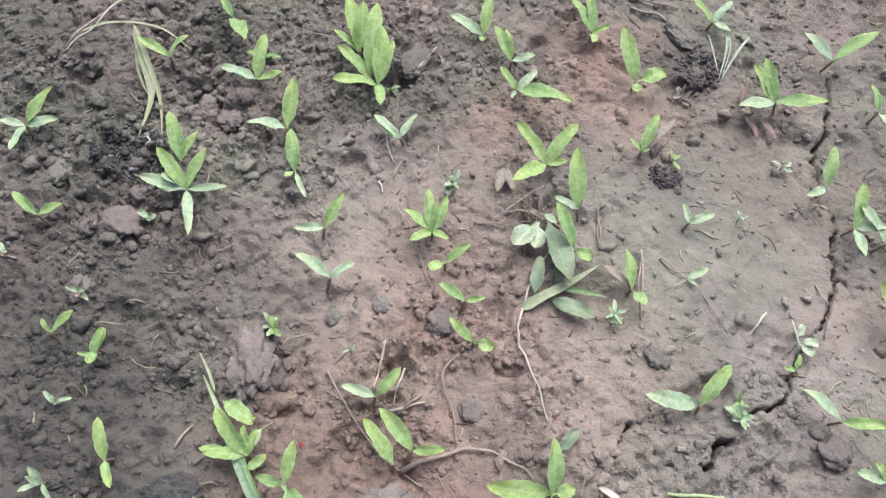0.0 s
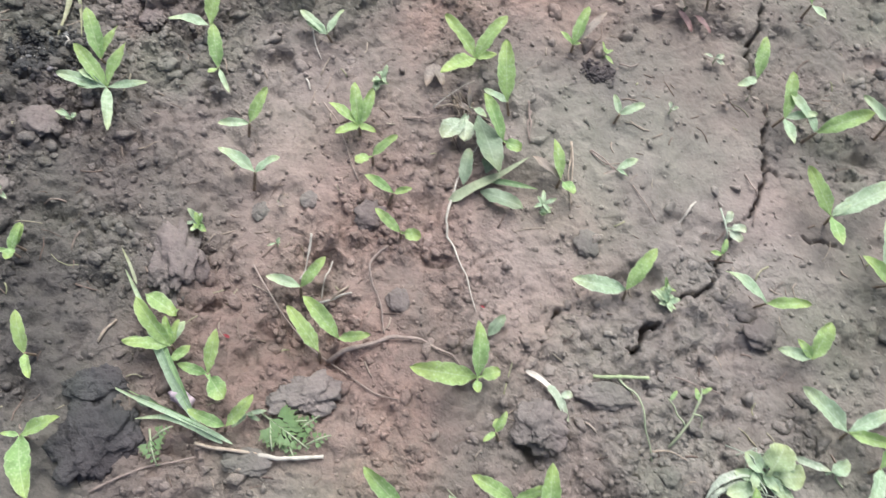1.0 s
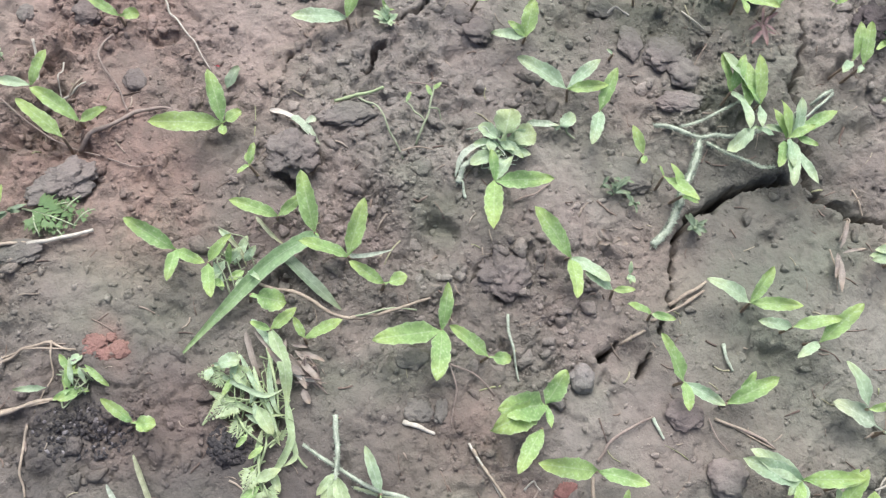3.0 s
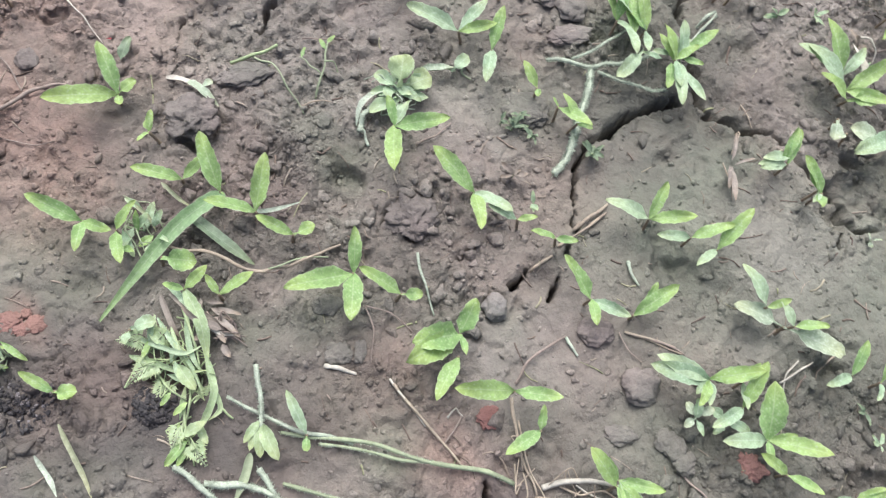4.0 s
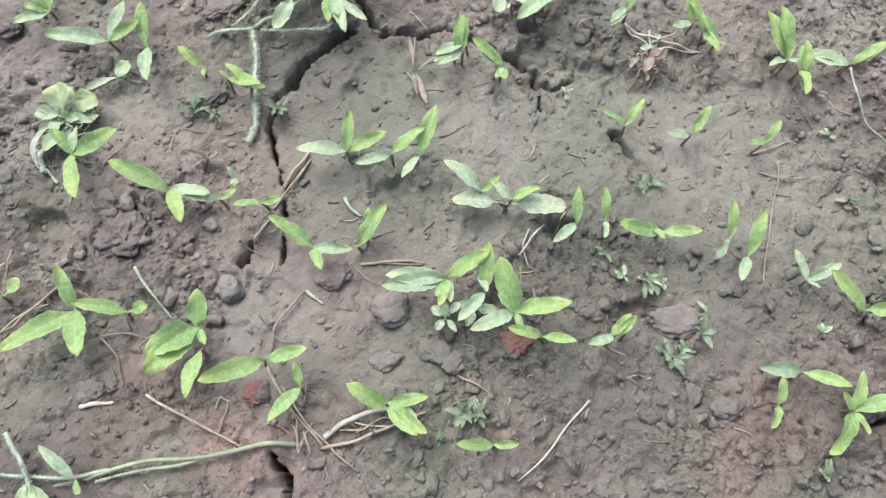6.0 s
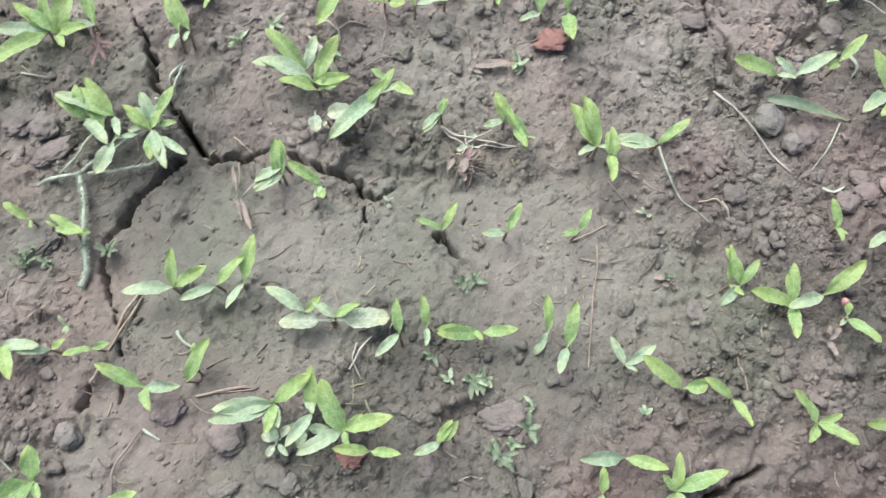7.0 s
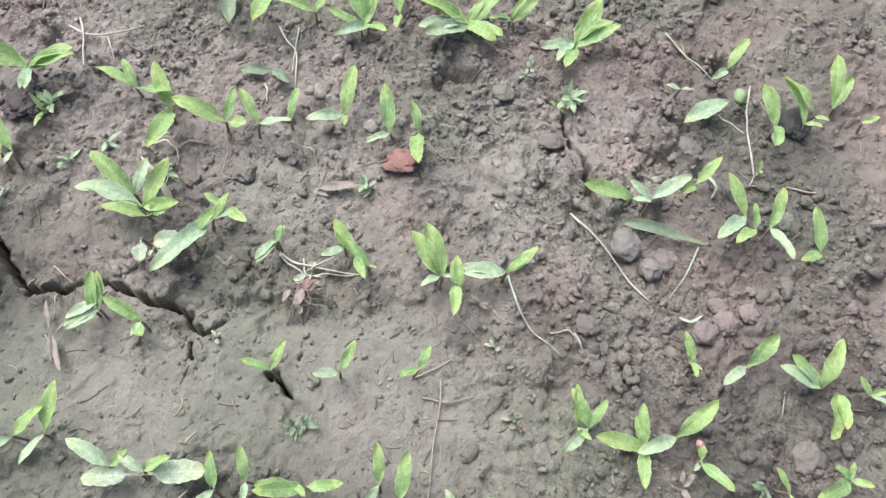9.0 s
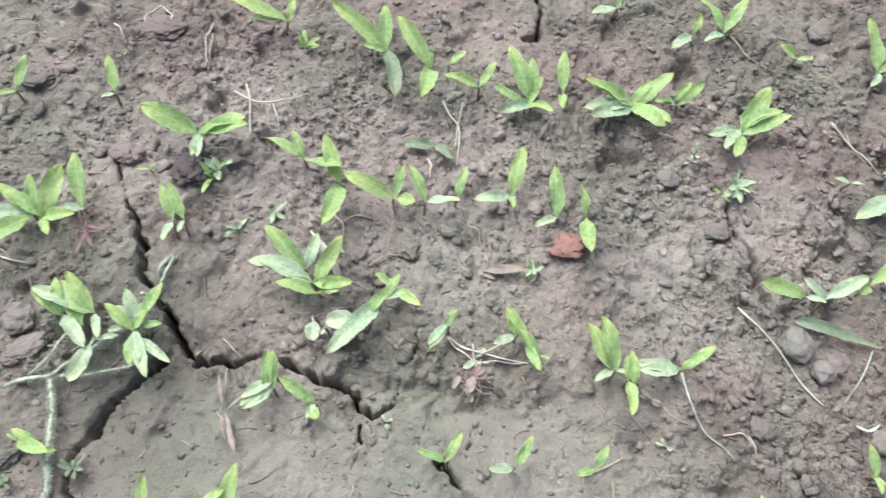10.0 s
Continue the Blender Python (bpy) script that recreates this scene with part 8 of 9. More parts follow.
stalk("stem", STALK, 0.0014, 0.0022, (0.2113, 0.0118, 0.003), (0.2419, -0.0068, 0.006), (0.2703, -0.0294, 0.007), (0.2966, -0.0493, 0.006), (0.3222, -0.0715, 0.003), hairs=696)
stalk("stem", HAIRY, 0.0014, 0.0018, (0.1911, 0.0431, 0.005), (0.2070, 0.0236, 0.007), (0.2232, 0.0059, 0.006), (0.2465, -0.0117, 0.004), hairs=392)
stalk("stem", STALK, 0.0012, 0.0016, (0.2289, -0.0037, 0.004), (0.2559, -0.0219, 0.005), (0.2832, -0.0398, 0.005), hairs=326)
stalk("stem", STALK, 0.0016, 0.0020, (0.2021, -0.0151, 0.003), (0.2245, -0.0342, 0.005), (0.2413, -0.0501, 0.005), (0.2550, -0.0649, 0.003), hairs=364)
stalk("stem", STALK, 0.0015, 0.0014, (0.2482, -0.0505, 0.004), (0.2576, -0.0601, 0.004), (0.2661, -0.0713, 0.002))
stalk("stem", HAIRY, 0.0025, 0.0022, (0.1512, 0.0186, 0.004), (0.1601, 0.0031, 0.006), (0.1699, -0.0146, 0.003), hairs=192)
stalk("stem", HAIRY, 0.0028, 0.0022, (0.1629, 0.0033, 0.004), (0.1798, -0.0053, 0.006), (0.1942, -0.0180, 0.005), (0.2035, -0.0337, 0.002), hairs=283)
stalk("stem", HAIRY, 0.0025, 0.0019, (0.1930, -0.0022, 0.005), (0.1955, -0.0153, 0.005), (0.1994, -0.0314, 0.002), hairs=150)
begin("dry_grass_blade", 0.1032, 0.0287, "fading narrow grass blades lying on dark damp soil", "grass")
ribbon("blade", STRAW_GREEN, 0.0035, (0.1019, 0.0670, 0.004), (0.1044, 0.0503, 0.006), (0.1057, 0.0340, 0.005), (0.1056, 0.0204, 0.002))
ribbon("blade", HAIRY, 0.0030, (0.0838, 0.0568, 0.004), (0.0878, 0.0408, 0.005), (0.0891, 0.0299, 0.003))
begin("dry_weed", 0.0661, 0.1106, "tangle of dry stems with a small green shoot", "weed")
stalk("stem", STRAW, 0.0010, 0.0008, (0.0224, 0.1190, 0.001), (0.0433, 0.1130, 0.003), (0.0637, 0.1105, 0.002))
stalk("stem", STRAW, 0.0009, 0.0007, (0.0386, 0.1433, 0.001), (0.0567, 0.1445, 0.004), (0.0826, 0.1357, 0.002))
stalk("stem", STRAW, 0.0008, 0.0006, (0.0704, 0.1455, 0.003), (0.0662, 0.1264, 0.003), (0.0539, 0.1076, 0.001))
leaflet("g", 0.0786, 0.1227, 0.005, 107, 0.0132, 0.0046, 9)
leaflet("g", 0.0786, 0.1227, 0.005, -16, 0.0107, 0.0037, 9)
leaflet("g", 0.0711, 0.1153, 0.004, 52, 0.0173, 0.0060, 9)
leaflet("g", 0.0726, 0.1149, 0.004, -23, 0.0136, 0.0048, 9)
stalk("stem", TWIG, 0.0010, 0.0007, (0.0491, 0.1027, 0.002), (0.0463, 0.0973, 0.002), (0.0459, 0.0876, 0.001))
tangle(0.0774, 0.1167, 0.0355, 0.0284, -15, 8, 8, "ggp", STALK)
begin("root_tangle", 0.3342, -0.0848, "tangle of dry pale roots with a wilting seedling", "root")
stalk("root", STRAW, 0.0016, 0.0010, (0.3420, -0.0264, 0.010), (0.3372, -0.0422, 0.006), (0.3331, -0.0660, 0.004), (0.3316, -0.0852, 0.002))
stalk("root", STRAW, 0.0010, 0.0006, (0.3403, -0.0401, 0.006), (0.3344, -0.0704, 0.004), (0.3347, -0.0925, 0.003), (0.3363, -0.1096, 0.001))
stalk("root", STRAW, 0.0015, 0.0012, (0.3306, -0.0836, 0.002), (0.3467, -0.0950, 0.004), (0.3681, -0.1049, 0.004), (0.3890, -0.1141, 0.002))
stalk("root", PALE_STRAW, 0.0026, 0.0016, (0.3362, -0.0806, 0.003), (0.3498, -0.0829, 0.006), (0.3633, -0.0889, 0.008), (0.3758, -0.0983, 0.006))
stalk("root", STRAW, 0.0010, 0.0007, (0.3458, -0.0841, 0.003), (0.3552, -0.0939, 0.004), (0.3689, -0.0979, 0.003), (0.3757, -0.1065, 0.002))
stalk("root", PALE_STRAW, 0.0008, 0.0005, (0.3550, -0.0876, 0.005), (0.3637, -0.0998, 0.003), (0.3733, -0.1107, 0.001))
stalk("root", TWIG, 0.0010, 0.0007, (0.3115, -0.0233, 0.001), (0.3020, -0.0297, 0.003), (0.2909, -0.0363, 0.001))
tangle(0.3530, -0.0912, 0.0522, 0.0139, -29, 5, 0, "b", STRAW)
tangle(0.3348, -0.0632, 0.0207, 0.0552, -29, 6, 0, "b", STRAW)
begin("white_roots", 0.6853, -0.0518, "bleached root tangle beside a seedling", "root")
stalk("root", PALE_STRAW, 0.0011, 0.0007, (0.6830, -0.0291, 0.002), (0.6820, -0.0432, 0.004), (0.6813, -0.0539, 0.005), (0.6911, -0.0637, 0.004), (0.7028, -0.0799, 0.001))
stalk("root", PALE_STRAW, 0.0012, 0.0006, (0.6901, -0.0454, 0.004), (0.6824, -0.0531, 0.005), (0.6876, -0.0617, 0.003))
stalk("root", PALE_STRAW, 0.0010, 0.0006, (0.6827, -0.0532, 0.004), (0.6760, -0.0534, 0.002), (0.6747, -0.0497, 0.001))
leaflet("w", 0.6834, -0.0526, 0.004, -0, 0.0101, 0.0054, 9)
begin("dead_tuft", 0.5521, 0.0518, "tuft of dead brown leaves in cracked soil", "dry leaf")
leaflet("b", 0.5511, 0.0528, 0.008, 51, 0.0215, 0.0032, 4)
leaflet("b", 0.5500, 0.0493, 0.006, -120, 0.0274, 0.0041, 9)
leaflet("b", 0.5487, 0.0507, 0.006, -125, 0.0195, 0.0029, 9)
leaflet("b", 0.5523, 0.0499, 0.006, -10, 0.0161, 0.0024, 9)
stalk("stem", STRAW, 0.0009, 0.0006, (0.5814, 0.0809, 0.008), (0.5714, 0.0708, 0.006), (0.5561, 0.0578, 0.003))
stalk("stem", STRAW, 0.0008, 0.0005, (0.5472, 0.0548, 0.003), (0.5439, 0.0386, 0.004), (0.5405, 0.0290, 0.001))
begin("dead_tuft", 0.6698, -0.0605, "small heap of dead reddish roots on the bed", "dry leaf")
stalk("root", TWIG, 0.0009, 0.0005, (0.6488, -0.0638, 0.001), (0.6614, -0.0606, 0.006), (0.6735, -0.0533, 0.004))
stalk("root", TWIG, 0.0009, 0.0005, (0.6552, -0.0732, 0.001), (0.6616, -0.0646, 0.006), (0.6672, -0.0560, 0.004))
stalk("root", TWIG, 0.0008, 0.0004, (0.6631, -0.0504, 0.004), (0.6628, -0.0662, 0.006), (0.6731, -0.0761, 0.002))
stalk("root", TWIG, 0.0008, 0.0004, (0.6627, -0.0586, 0.006), (0.6706, -0.0680, 0.006), (0.6772, -0.0772, 0.002))
stalk("root", TWIG, 0.0007, 0.0004, (0.6681, -0.0518, 0.005), (0.6659, -0.0690, 0.006), (0.6736, -0.0783, 0.002))
stalk("root", STRAW, 0.0007, 0.0004, (0.6745, -0.0599, 0.006), (0.6684, -0.0695, 0.005), (0.6567, -0.0731, 0.001))
leaflet("b", 0.6727, -0.0581, 0.005, -38, 0.0138, 0.0047, 9)
leaflet("b", 0.6688, -0.0528, 0.005, -168, 0.0124, 0.0043, 9)
tangle(0.6698, -0.0633, 0.0331, 0.0207, -54, 9, 4, "ub", TWIG)
stalk("root", PALE_STRAW, 0.0011, 0.0007, (0.6842, -0.0287, 0.002), (0.6870, -0.0503, 0.006), (0.6948, -0.0678, 0.005), (0.7049, -0.0824, 0.001))
stalk("root", PALE_STRAW, 0.0010, 0.0007, (0.6841, -0.0525, 0.004), (0.6907, -0.0553, 0.006), (0.7050, -0.0601, 0.004))
leaflet("w", 0.6836, -0.0556, 0.006, 154, 0.0118, 0.0044, 9)
leaflet("w", 0.6859, -0.0564, 0.006, -164, 0.0091, 0.0034, 9)
begin("budding_stalk", 0.9483, -0.2702, "dry stalk with a yellow bud and one dark green leaf", "weed")
stalk("stem", PALE_STRAW, 0.0009, 0.0011, (1.0044, -0.2289, 0.018), (0.9868, -0.2378, 0.014), (0.9741, -0.2467, 0.010), (0.9470, -0.2703, 0.001))
stalk("stem", PALE_STRAW, 0.0009, 0.0007, (0.9732, -0.2212, 0.008), (0.9734, -0.2327, 0.010), (0.9729, -0.2458, 0.009))
knob("bud", GREEN, 0.9941, -0.2272, 0.014, 0.0136, 0.0105)
leaflet("p", 0.9890, -0.2223, 0.012, 157, 0.0456, 0.0144, 4)
stalk("stem", PALE_STRAW, 0.0007, 0.0005, (0.9480, -0.2693, 0.002), (0.9429, -0.2699, 0.001), (0.9391, -0.2698, 0.001))
begin("grey_blade", 0.8585, -0.2069, "limp grey-green grass blade lying over stones", "grass")
ribbon("blade", DEEP, 0.0080, (0.8537, -0.2099, 0.006), (0.8585, -0.2256, 0.009), (0.8655, -0.2438, 0.008), (0.8738, -0.2675, 0.004))
ribbon("blade", HAIRY, 0.0024, (0.9266, -0.2405, 0.008), (0.9188, -0.2499, 0.007), (0.9077, -0.2517, 0.003))
ribbon("blade", HAIRY, 0.0024, (0.8131, -0.2780, 0.003), (0.8150, -0.2863, 0.005), (0.8266, -0.2912, 0.003))
begin("pale_leaf", 0.6691, 0.0592, "bleached curled dry leaf standing on a seedling", "dry leaf")
ribbon("blade", PALE_STRAW, 0.0050, (0.6682, 0.0563, 0.004), (0.6736, 0.0728, 0.012), (0.6792, 0.0952, 0.014))
begin("dark_leaves", 0.7979, 0.0800, "pair of dull dark green leaves lying on soil", "weed")
leaflet("d", 0.7961, 0.0758, 0.004, 129, 0.0248, 0.0087, 9)
leaflet("d", 0.7963, 0.0771, 0.004, -91, 0.0217, 0.0076, 9)
stalk("stem", TWIG, 0.0007, 0.0005, (0.7978, 0.0801, 0.004), (0.7965, 0.0733, 0.003), (0.7967, 0.0649, 0.001))
begin("dead_sprout", 0.7402, -0.0096, "dead curled sprout with brown leaves among seedlings", "weed")
stalk("stem", STRAW, 0.0010, 0.0007, (0.7553, 0.0206, 0.008), (0.7614, 0.0061, 0.006), (0.7533, -0.0052, 0.003))
stalk("stem", TWIG, 0.0010, 0.0007, (0.7396, 0.0699, 0.006), (0.7246, 0.0559, 0.006), (0.7085, 0.0480, 0.002))
stalk("stem", TWIG, 0.0009, 0.0006, (0.6895, 0.0490, 0.002), (0.7040, 0.0438, 0.004), (0.7156, 0.0342, 0.002))
leaflet("b", 0.7386, -0.0164, 0.005, -49, 0.0314, 0.0067, 9)
leaflet("b", 0.7365, -0.0126, 0.004, -79, 0.0150, 0.0032, 9)
begin("reddish_weed", 0.5802, 0.2278, "small dark red weed tuft at a crack's edge", "weed")
leaflet("u", 0.5796, 0.2236, 0.005, -164, 0.0149, 0.0026, 9)
leaflet("u", 0.5796, 0.2236, 0.005, -68, 0.0156, 0.0027, 9)
leaflet("u", 0.5796, 0.2236, 0.005, 16, 0.0151, 0.0026, 9)
leaflet("u", 0.5796, 0.2236, 0.005, 62, 0.0129, 0.0022, 9)
leaflet("u", 0.5796, 0.2236, 0.005, -107, 0.0211, 0.0036, 9)
begin("reddish_weed", 0.5809, 0.2200, "small dark red weed tuft beside a crack", "weed")
leaflet("u", 0.5769, 0.2180, 0.005, -148, 0.0183, 0.0031, 9)
leaflet("u", 0.5769, 0.2180, 0.005, -45, 0.0104, 0.0018, 9)
leaflet("u", 0.5769, 0.2180, 0.005, 49, 0.0120, 0.0021, 9)
leaflet("u", 0.5769, 0.2180, 0.005, 111, 0.0102, 0.0017, 9)
begin("fallen_petal", 0.2030, 0.2955, "small crimson petal lying on reddish soil", "petal")
leaflet("x", 0.2017, 0.2953, 0.001, -29, 0.0040, 0.0014, 9)
begin("fallen_petal", 0.0447, 0.2801, "small crimson petal lying on damp soil", "petal")
leaflet("x", 0.0432, 0.2806, 0.001, -33, 0.0053, 0.0019, 9)
begin("small_shoot", 0.7394, -0.3365, "pink-tipped shoot beside a seedling in loose soil", "weed")
knob("bud", PINK, 0.7414, -0.3291, 0.012, 0.0056, 0.0064)
leaflet("p", 0.7350, -0.3360, 0.006, 172, 0.0099, 0.0035, 9)
begin("dull_leaf", 0.2051, 0.2761, "dull blue-green leaf lying on the soil", "leaf")
leaflet("d", 0.2054, 0.2742, 0.003, 47, 0.0174, 0.0073, 9)
begin("pale_weed", 0.441, -0.084, "small grey-green weed with rounded dusty leaves beside seedlings", "weed")
stalk("stem", STALK, 0.001, 0.0008, (0.441, -0.084, -0.002), (0.441, -0.084, 0.004), (0.441, -0.084, 0.008))
leaflet("w", 0.438, -0.084, 0.008, 100, 0.0114, 0.0062, 10)
leaflet("w", 0.438, -0.084, 0.008, -174, 0.0102, 0.0051, 10)
leaflet("p", 0.438, -0.084, 0.008, 55, 0.0124, 0.0056, 10)
leaflet("w", 0.440, -0.084, 0.008, 0, 0.0112, 0.0056, 10)
leaflet("p", 0.438, -0.085, 0.008, -101, 0.0104, 0.0041, 10)
begin("pale_weed", 0.460, -0.092, "dusty green seedling weed with broad serrated leaves", "weed")
stalk("stem", STALK, 0.001, 0.0008, (0.460, -0.092, -0.002), (0.460, -0.092, 0.004), (0.460, -0.092, 0.010))
leaflet("p", 0.456, -0.092, 0.010, 129, 0.0131, 0.0065, 12)
leaflet("p", 0.457, -0.092, 0.010, 14, 0.0084, 0.0042, 12)
leaflet("p", 0.455, -0.092, 0.010, -162, 0.0129, 0.0065, 12)
leaflet("p", 0.457, -0.093, 0.010, -58, 0.0156, 0.007, 12)
sprig(0.519, -0.203, 0.012, 7, "d")
sprig(0.529, -0.205, 0.010, 6, "p", "tiny dusty green weed sprout in damp soil")
sprig(0.543, -0.207, 0.012, 7, "d")
sprig(0.558, -0.202, 0.010, 5, "p", "tiny dusty green weed sprout in damp soil")
sprig(0.548, -0.160, 0.010, 5, "p", "tiny dusty green weed sprout in damp soil")
sprig(0.544, -0.128, 0.008, 4, "d")
sprig(0.404, -0.131, 0.012, 7, "d")
sprig(0.409, -0.137, 0.010, 5, "p", "tiny dusty green weed sprout in damp soil")
sprig(0.433, 0.140, 0.009, 5, "d")
sprig(0.779, -0.167, 0.012, 5, "b", "tiny withered brown weed sprout on damp soil")
sprig(0.675, 0.129, 0.012, 5, "p", "tiny dusty green weed sprout in damp soil")
sprig(0.688, 0.094, 0.012, 5, "b", "tiny withered brown weed sprout on damp soil")
sprig(0.655, -0.006, 0.008, 4, "b", "tiny withered brown weed sprout on damp soil")
sprig(0.912, -0.116, 0.011, 6, "g")
sprig(0.761, -0.046, 0.009, 4, "p", "tiny dusty green weed sprout in damp soil")
sprig(0.688, -0.225, 0.012, 4, "b", "tiny withered brown weed sprout on damp soil")
sprig(-0.065, 0.430, 0.010, 4, "p", "tiny dusty green weed sprout in damp soil")
sprig(-0.102, 0.377, 0.012, 3, "b", "tiny withered brown weed sprout on damp soil")
sprig(-0.045, 0.452, 0.018, 2, "p", "tiny dusty green weed sprout in damp soil")
sprig(0.074, 0.367, 0.008, 3, "b", "tiny withered brown weed sprout on damp soil")
sprig(0.025, 0.355, 0.012, 5, "p", "tiny dusty green weed sprout in damp soil")
sprig(0.404, 0.447, 0.010, 5, "b", "tiny withered brown weed sprout on damp soil")
sprig(0.247, 0.362, 0.010, 5, "p", "tiny dusty green weed sprout in damp soil")
sprig(0.319, 0.543, 0.010, 5, "b", "tiny withered brown weed sprout on damp soil")
sprig(0.142, 0.459, 0.011, 5, "p", "tiny dusty green weed sprout in damp soil")
sprig(0.1392, 0.4551, 0.0105, 6, "d")
sprig(0.1434, 0.4653, 0.0082, 4, "p", "tiny dusty green weed sprout in damp soil")
sprig(0.3447, 0.4354, 0.0078, 5, "w", "tiny pale grey-green weed sprout on damp soil")
sprig(0.3897, 0.4441, 0.0108, 4, "b", "tiny withered brown weed sprout on damp soil")
sprig(0.3040, 0.4834, 0.0079, 4, "g")
sprig(-0.1548, 0.4012, 0.0087, 4, "p", "tiny dusty green weed sprout in damp soil")
sprig(-0.1049, 0.2568, 0.0118, 6, "p", "tiny dusty green weed sprout in damp soil")
sprig(0.0237, 0.3530, 0.0106, 7, "g")
sprig(0.2454, 0.3580, 0.0093, 6, "p", "tiny dusty green weed sprout in damp soil")
sprig(0.3210, 0.2930, 0.0111, 9, "p", "tiny dusty green weed sprout in damp soil")
sprig(0.3228, 0.3039, 0.0080, 5, "g")
sprig(0.3836, 0.4775, 0.0092, 6, "w", "tiny pale grey-green weed sprout on damp soil")
sprig(-0.1055, 0.3039, 0.0095, 4, "p", "tiny dusty green weed sprout in damp soil")
sprig(-0.1027, 0.3764, 0.0090, 3, "p", "tiny dusty green weed sprout in damp soil")
sprig(0.0956, 0.5461, 0.0114, 5, "p", "tiny dusty green weed sprout in damp soil")
sprig(0.0012, 0.5645, 0.0136, 7, "g")
sprig(0.3204, 0.5409, 0.0121, 4, "b", "tiny withered brown weed sprout on damp soil")
sprig(0.0737, 0.3387, 0.0060, 4, "p", "tiny dusty green weed sprout in damp soil")
sprig(0.3709, 0.5266, 0.0123, 5, "b", "tiny withered brown weed sprout on damp soil")
sprig(0.4073, 0.1017, 0.0111, 6, "b", "tiny withered brown weed sprout on damp soil")
sprig(0.4233, 0.1332, 0.0106, 7, "d")
sprig(0.4181, 0.1404, 0.0075, 5, "d")
sprig(0.3227, 0.2980, 0.0087, 7, "p", "tiny dusty green weed sprout in damp soil")
sprig(0.0610, 0.2311, 0.0099, 5, "d")
sprig(0.2263, 0.1593, 0.0091, 5, "p", "tiny dusty green weed sprout in damp soil")
sprig(0.4340, 0.1236, 0.0093, 7, "d")
sprig(0.4618, 0.0983, 0.0094, 9, "d")
sprig(0.4109, 0.0784, 0.0097, 5, "p", "tiny dusty green weed sprout in damp soil")
sprig(0.4041, -0.1337, 0.0108, 5, "d")
sprig(0.5463, -0.1583, 0.0122, 5, "d")
sprig(0.6127, -0.0346, 0.0086, 4, "w", "tiny pale grey-green weed sprout on damp soil")
sprig(0.5499, -0.1632, 0.0096, 6, "d")
sprig(0.4098, -0.1382, 0.0105, 8, "d")
sprig(0.3857, -0.1282, 0.0091, 5, "d")
sprig(0.5266, -0.3142, 0.0108, 6, "p", "tiny dusty green weed sprout in damp soil")
sprig(0.4649, 0.0956, 0.0103, 9, "d")
sprig(0.5984, -0.1138, 0.0108, 6, "d")
sprig(0.6876, -0.2238, 0.0100, 4, "d")
sprig(0.4262, 0.1353, 0.0098, 6, "d")
sprig(0.5181, -0.1967, 0.0088, 5, "d")
sprig(0.7598, -0.0489, 0.0088, 5, "p", "tiny dusty green weed sprout in damp soil")
sprig(0.6489, 0.1402, 0.0113, 5, "p", "tiny dusty green weed sprout in damp soil")
sprig(0.6666, 0.1848, 0.0148, 6, "g")
sprig(0.9174, -0.1175, 0.0127, 7, "p", "tiny dusty green weed sprout in damp soil")
sprig(0.7382, -0.1609, 0.0092, 5, "b", "tiny withered brown weed sprout on damp soil")
sprig(0.6844, -0.2286, 0.0105, 4, "b", "tiny withered brown weed sprout on damp soil")
sprig(0.7205, -0.1869, 0.0066, 5, "w", "tiny pale grey-green weed sprout on damp soil")
sprig(0.5520, -0.1668, 0.0100, 5, "p", "tiny dusty green weed sprout in damp soil")
sprig(0.5379, -0.1473, 0.0085, 4, "p", "tiny dusty green weed sprout in damp soil")
sprig(0.7122, -0.3331, 0.0109, 5, "b", "tiny withered brown weed sprout on damp soil")
sprig(0.7439, -0.3767, 0.0113, 6, "d")
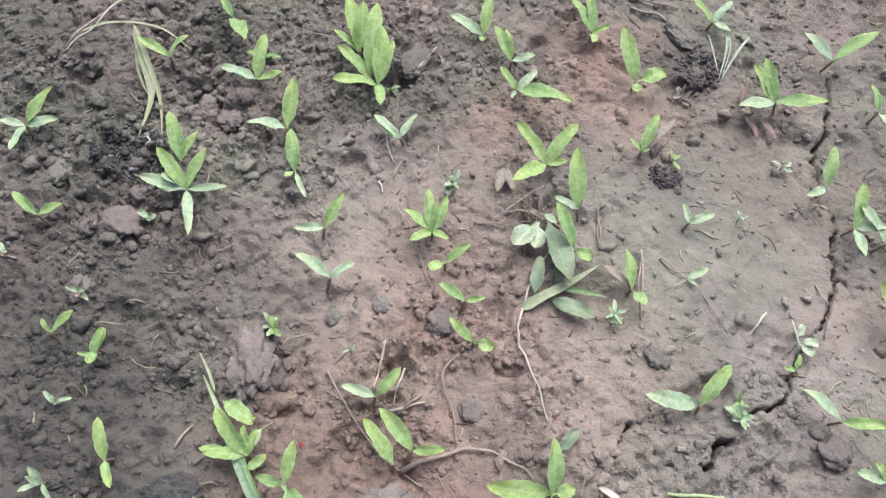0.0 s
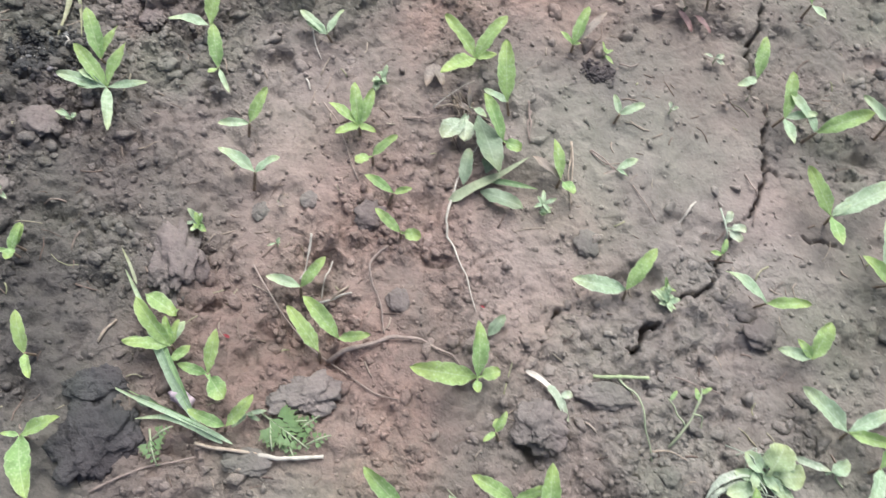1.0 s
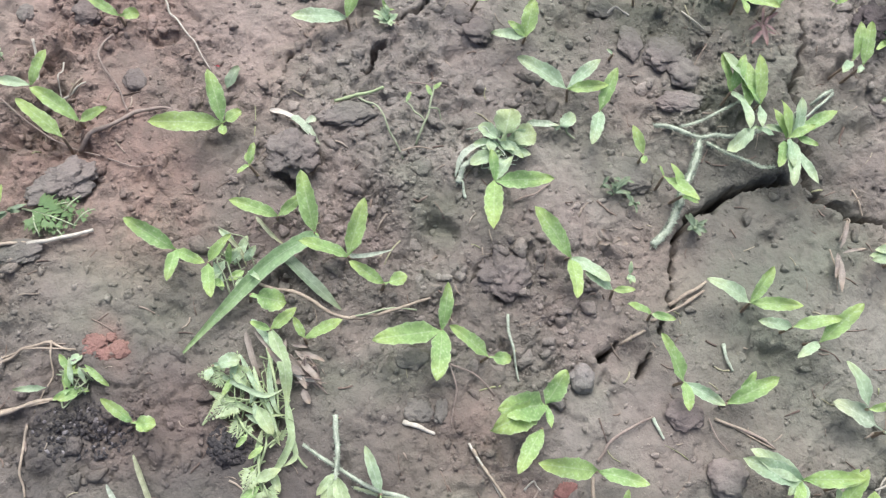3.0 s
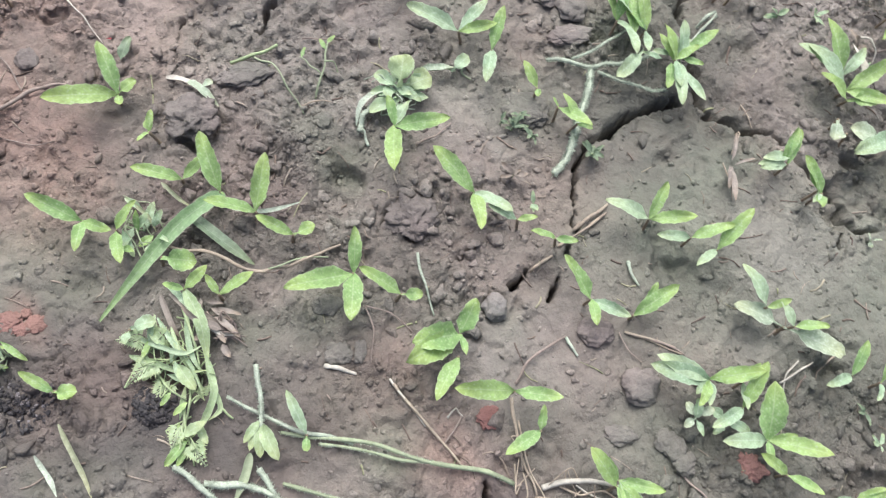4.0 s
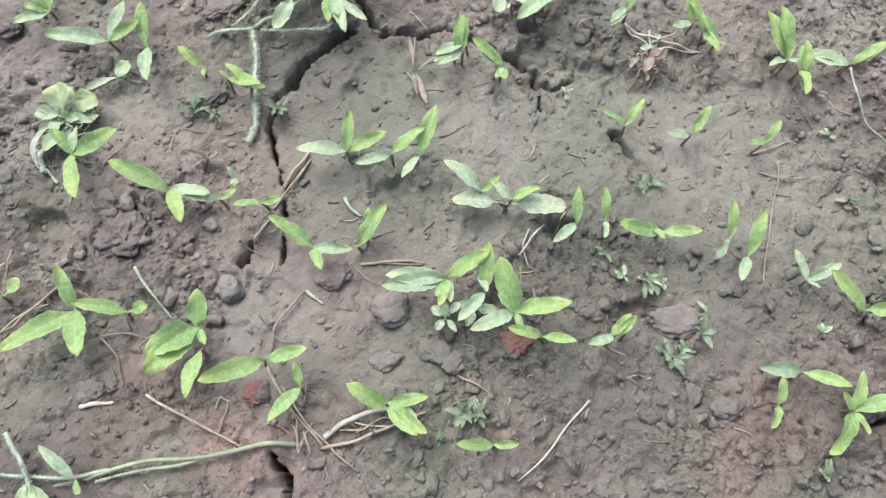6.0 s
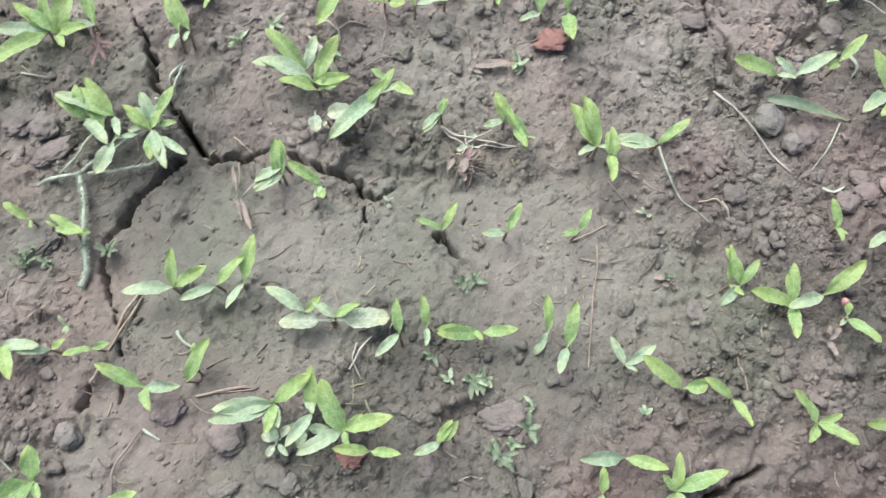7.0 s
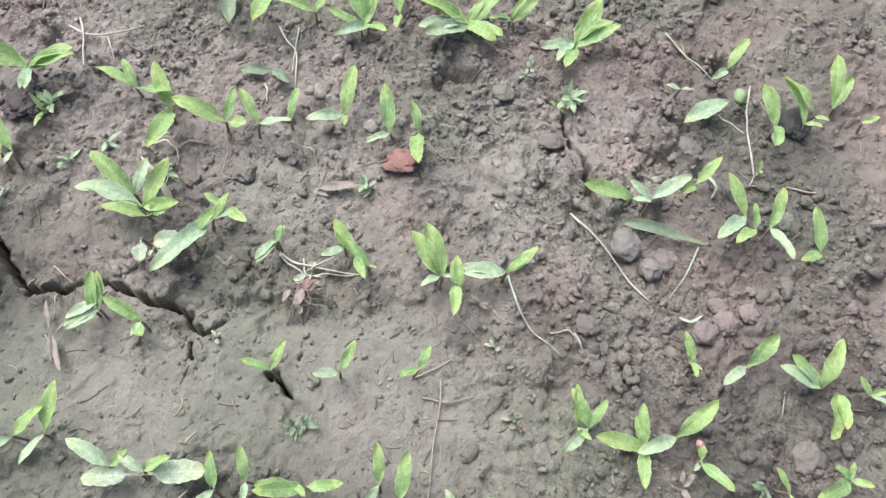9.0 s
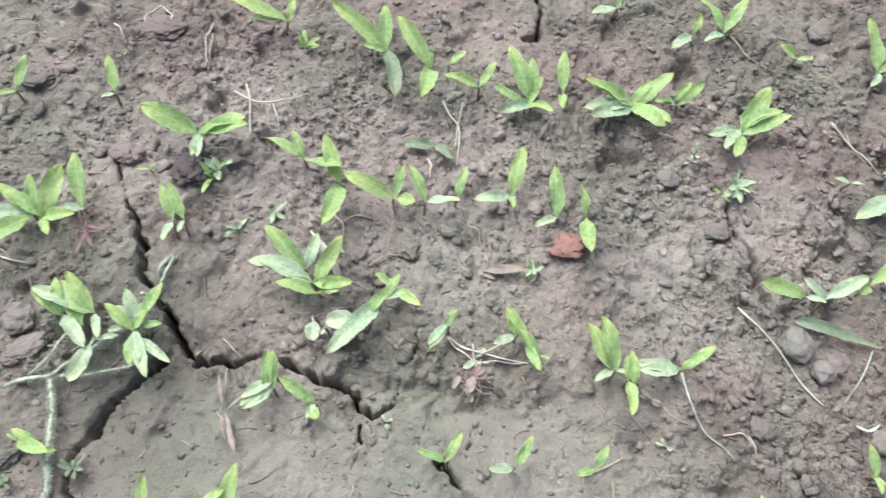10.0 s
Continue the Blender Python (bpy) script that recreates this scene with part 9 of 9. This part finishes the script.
sprig(0.9517, -0.2693, 0.0080, 4, "g")
sprig(0.9122, -0.0831, 0.0078, 6, "w", "tiny pale grey-green weed sprout on damp soil")
sprig(0.6038, -0.1183, 0.0102, 6, "d")
sprig(0.5967, -0.2619, 0.0093, 4, "p", "tiny dusty green weed sprout in damp soil")
sprig(0.6737, 0.1856, 0.0151, 7, "p", "tiny dusty green weed sprout in damp soil")
sprig(0.8009, 0.2172, 0.0146, 6, "g")
sprig(0.7607, -0.0432, 0.0107, 5, "p", "tiny dusty green weed sprout in damp soil")
sprig(0.9194, -0.0819, 0.0084, 6, "w", "tiny pale grey-green weed sprout on damp soil")
sprig(0.9172, -0.1215, 0.0140, 8, "p", "tiny dusty green weed sprout in damp soil")
sprig(0.6836, 0.0776, 0.0099, 5, "p", "tiny dusty green weed sprout in damp soil")
sprig(0.6411, 0.2232, 0.0091, 4, "g")


# ---- dry litter ----
def litter(name, count, seed):
    """Short dry bits of stem, leaf and root lying about on the bed."""
    chance = random.Random(seed)
    bm = bmesh.new()
    for n in range(count):
        x, y = chance.uniform(-0.25, 1.22), chance.uniform(-0.48, 0.67)
        if not 0.03 < 0.85 * x + 0.68 * y < 0.9:
            continue
        a, long, thick = chance.uniform(0, 6.28), chance.choice((0.004, 0.006, 0.008, 0.012, 0.016)) * chance.uniform(0.7, 1.3), chance.uniform(0.00025, 0.0007)
        bend = chance.uniform(-0.6, 0.6)
        way = []
        for k in range(4):
            s = k / 3 - 0.5
            px, py = x + long * s * math.cos(a + bend * s), y + long * s * math.sin(a + bend * s)
            way.append((px, py, height(px, py) + thick * 0.8))
        piece = tube_bm(way, thick, thick * chance.uniform(0.4, 1), 5, 0.2, n, 1)
        ids = {}
        for v in piece.verts:
            ids[v] = bm.verts.new(v.co)
        for f in piece.faces:
            bm.faces.new([ids[v] for v in f.verts])
        piece.free()
    made = part(name, bm, LITTER)
    return tagged(made, "short dry straw and root bits strewn on damp soil", "plant litter", kind="stuff")


litter("plant_litter", 2600, 3)
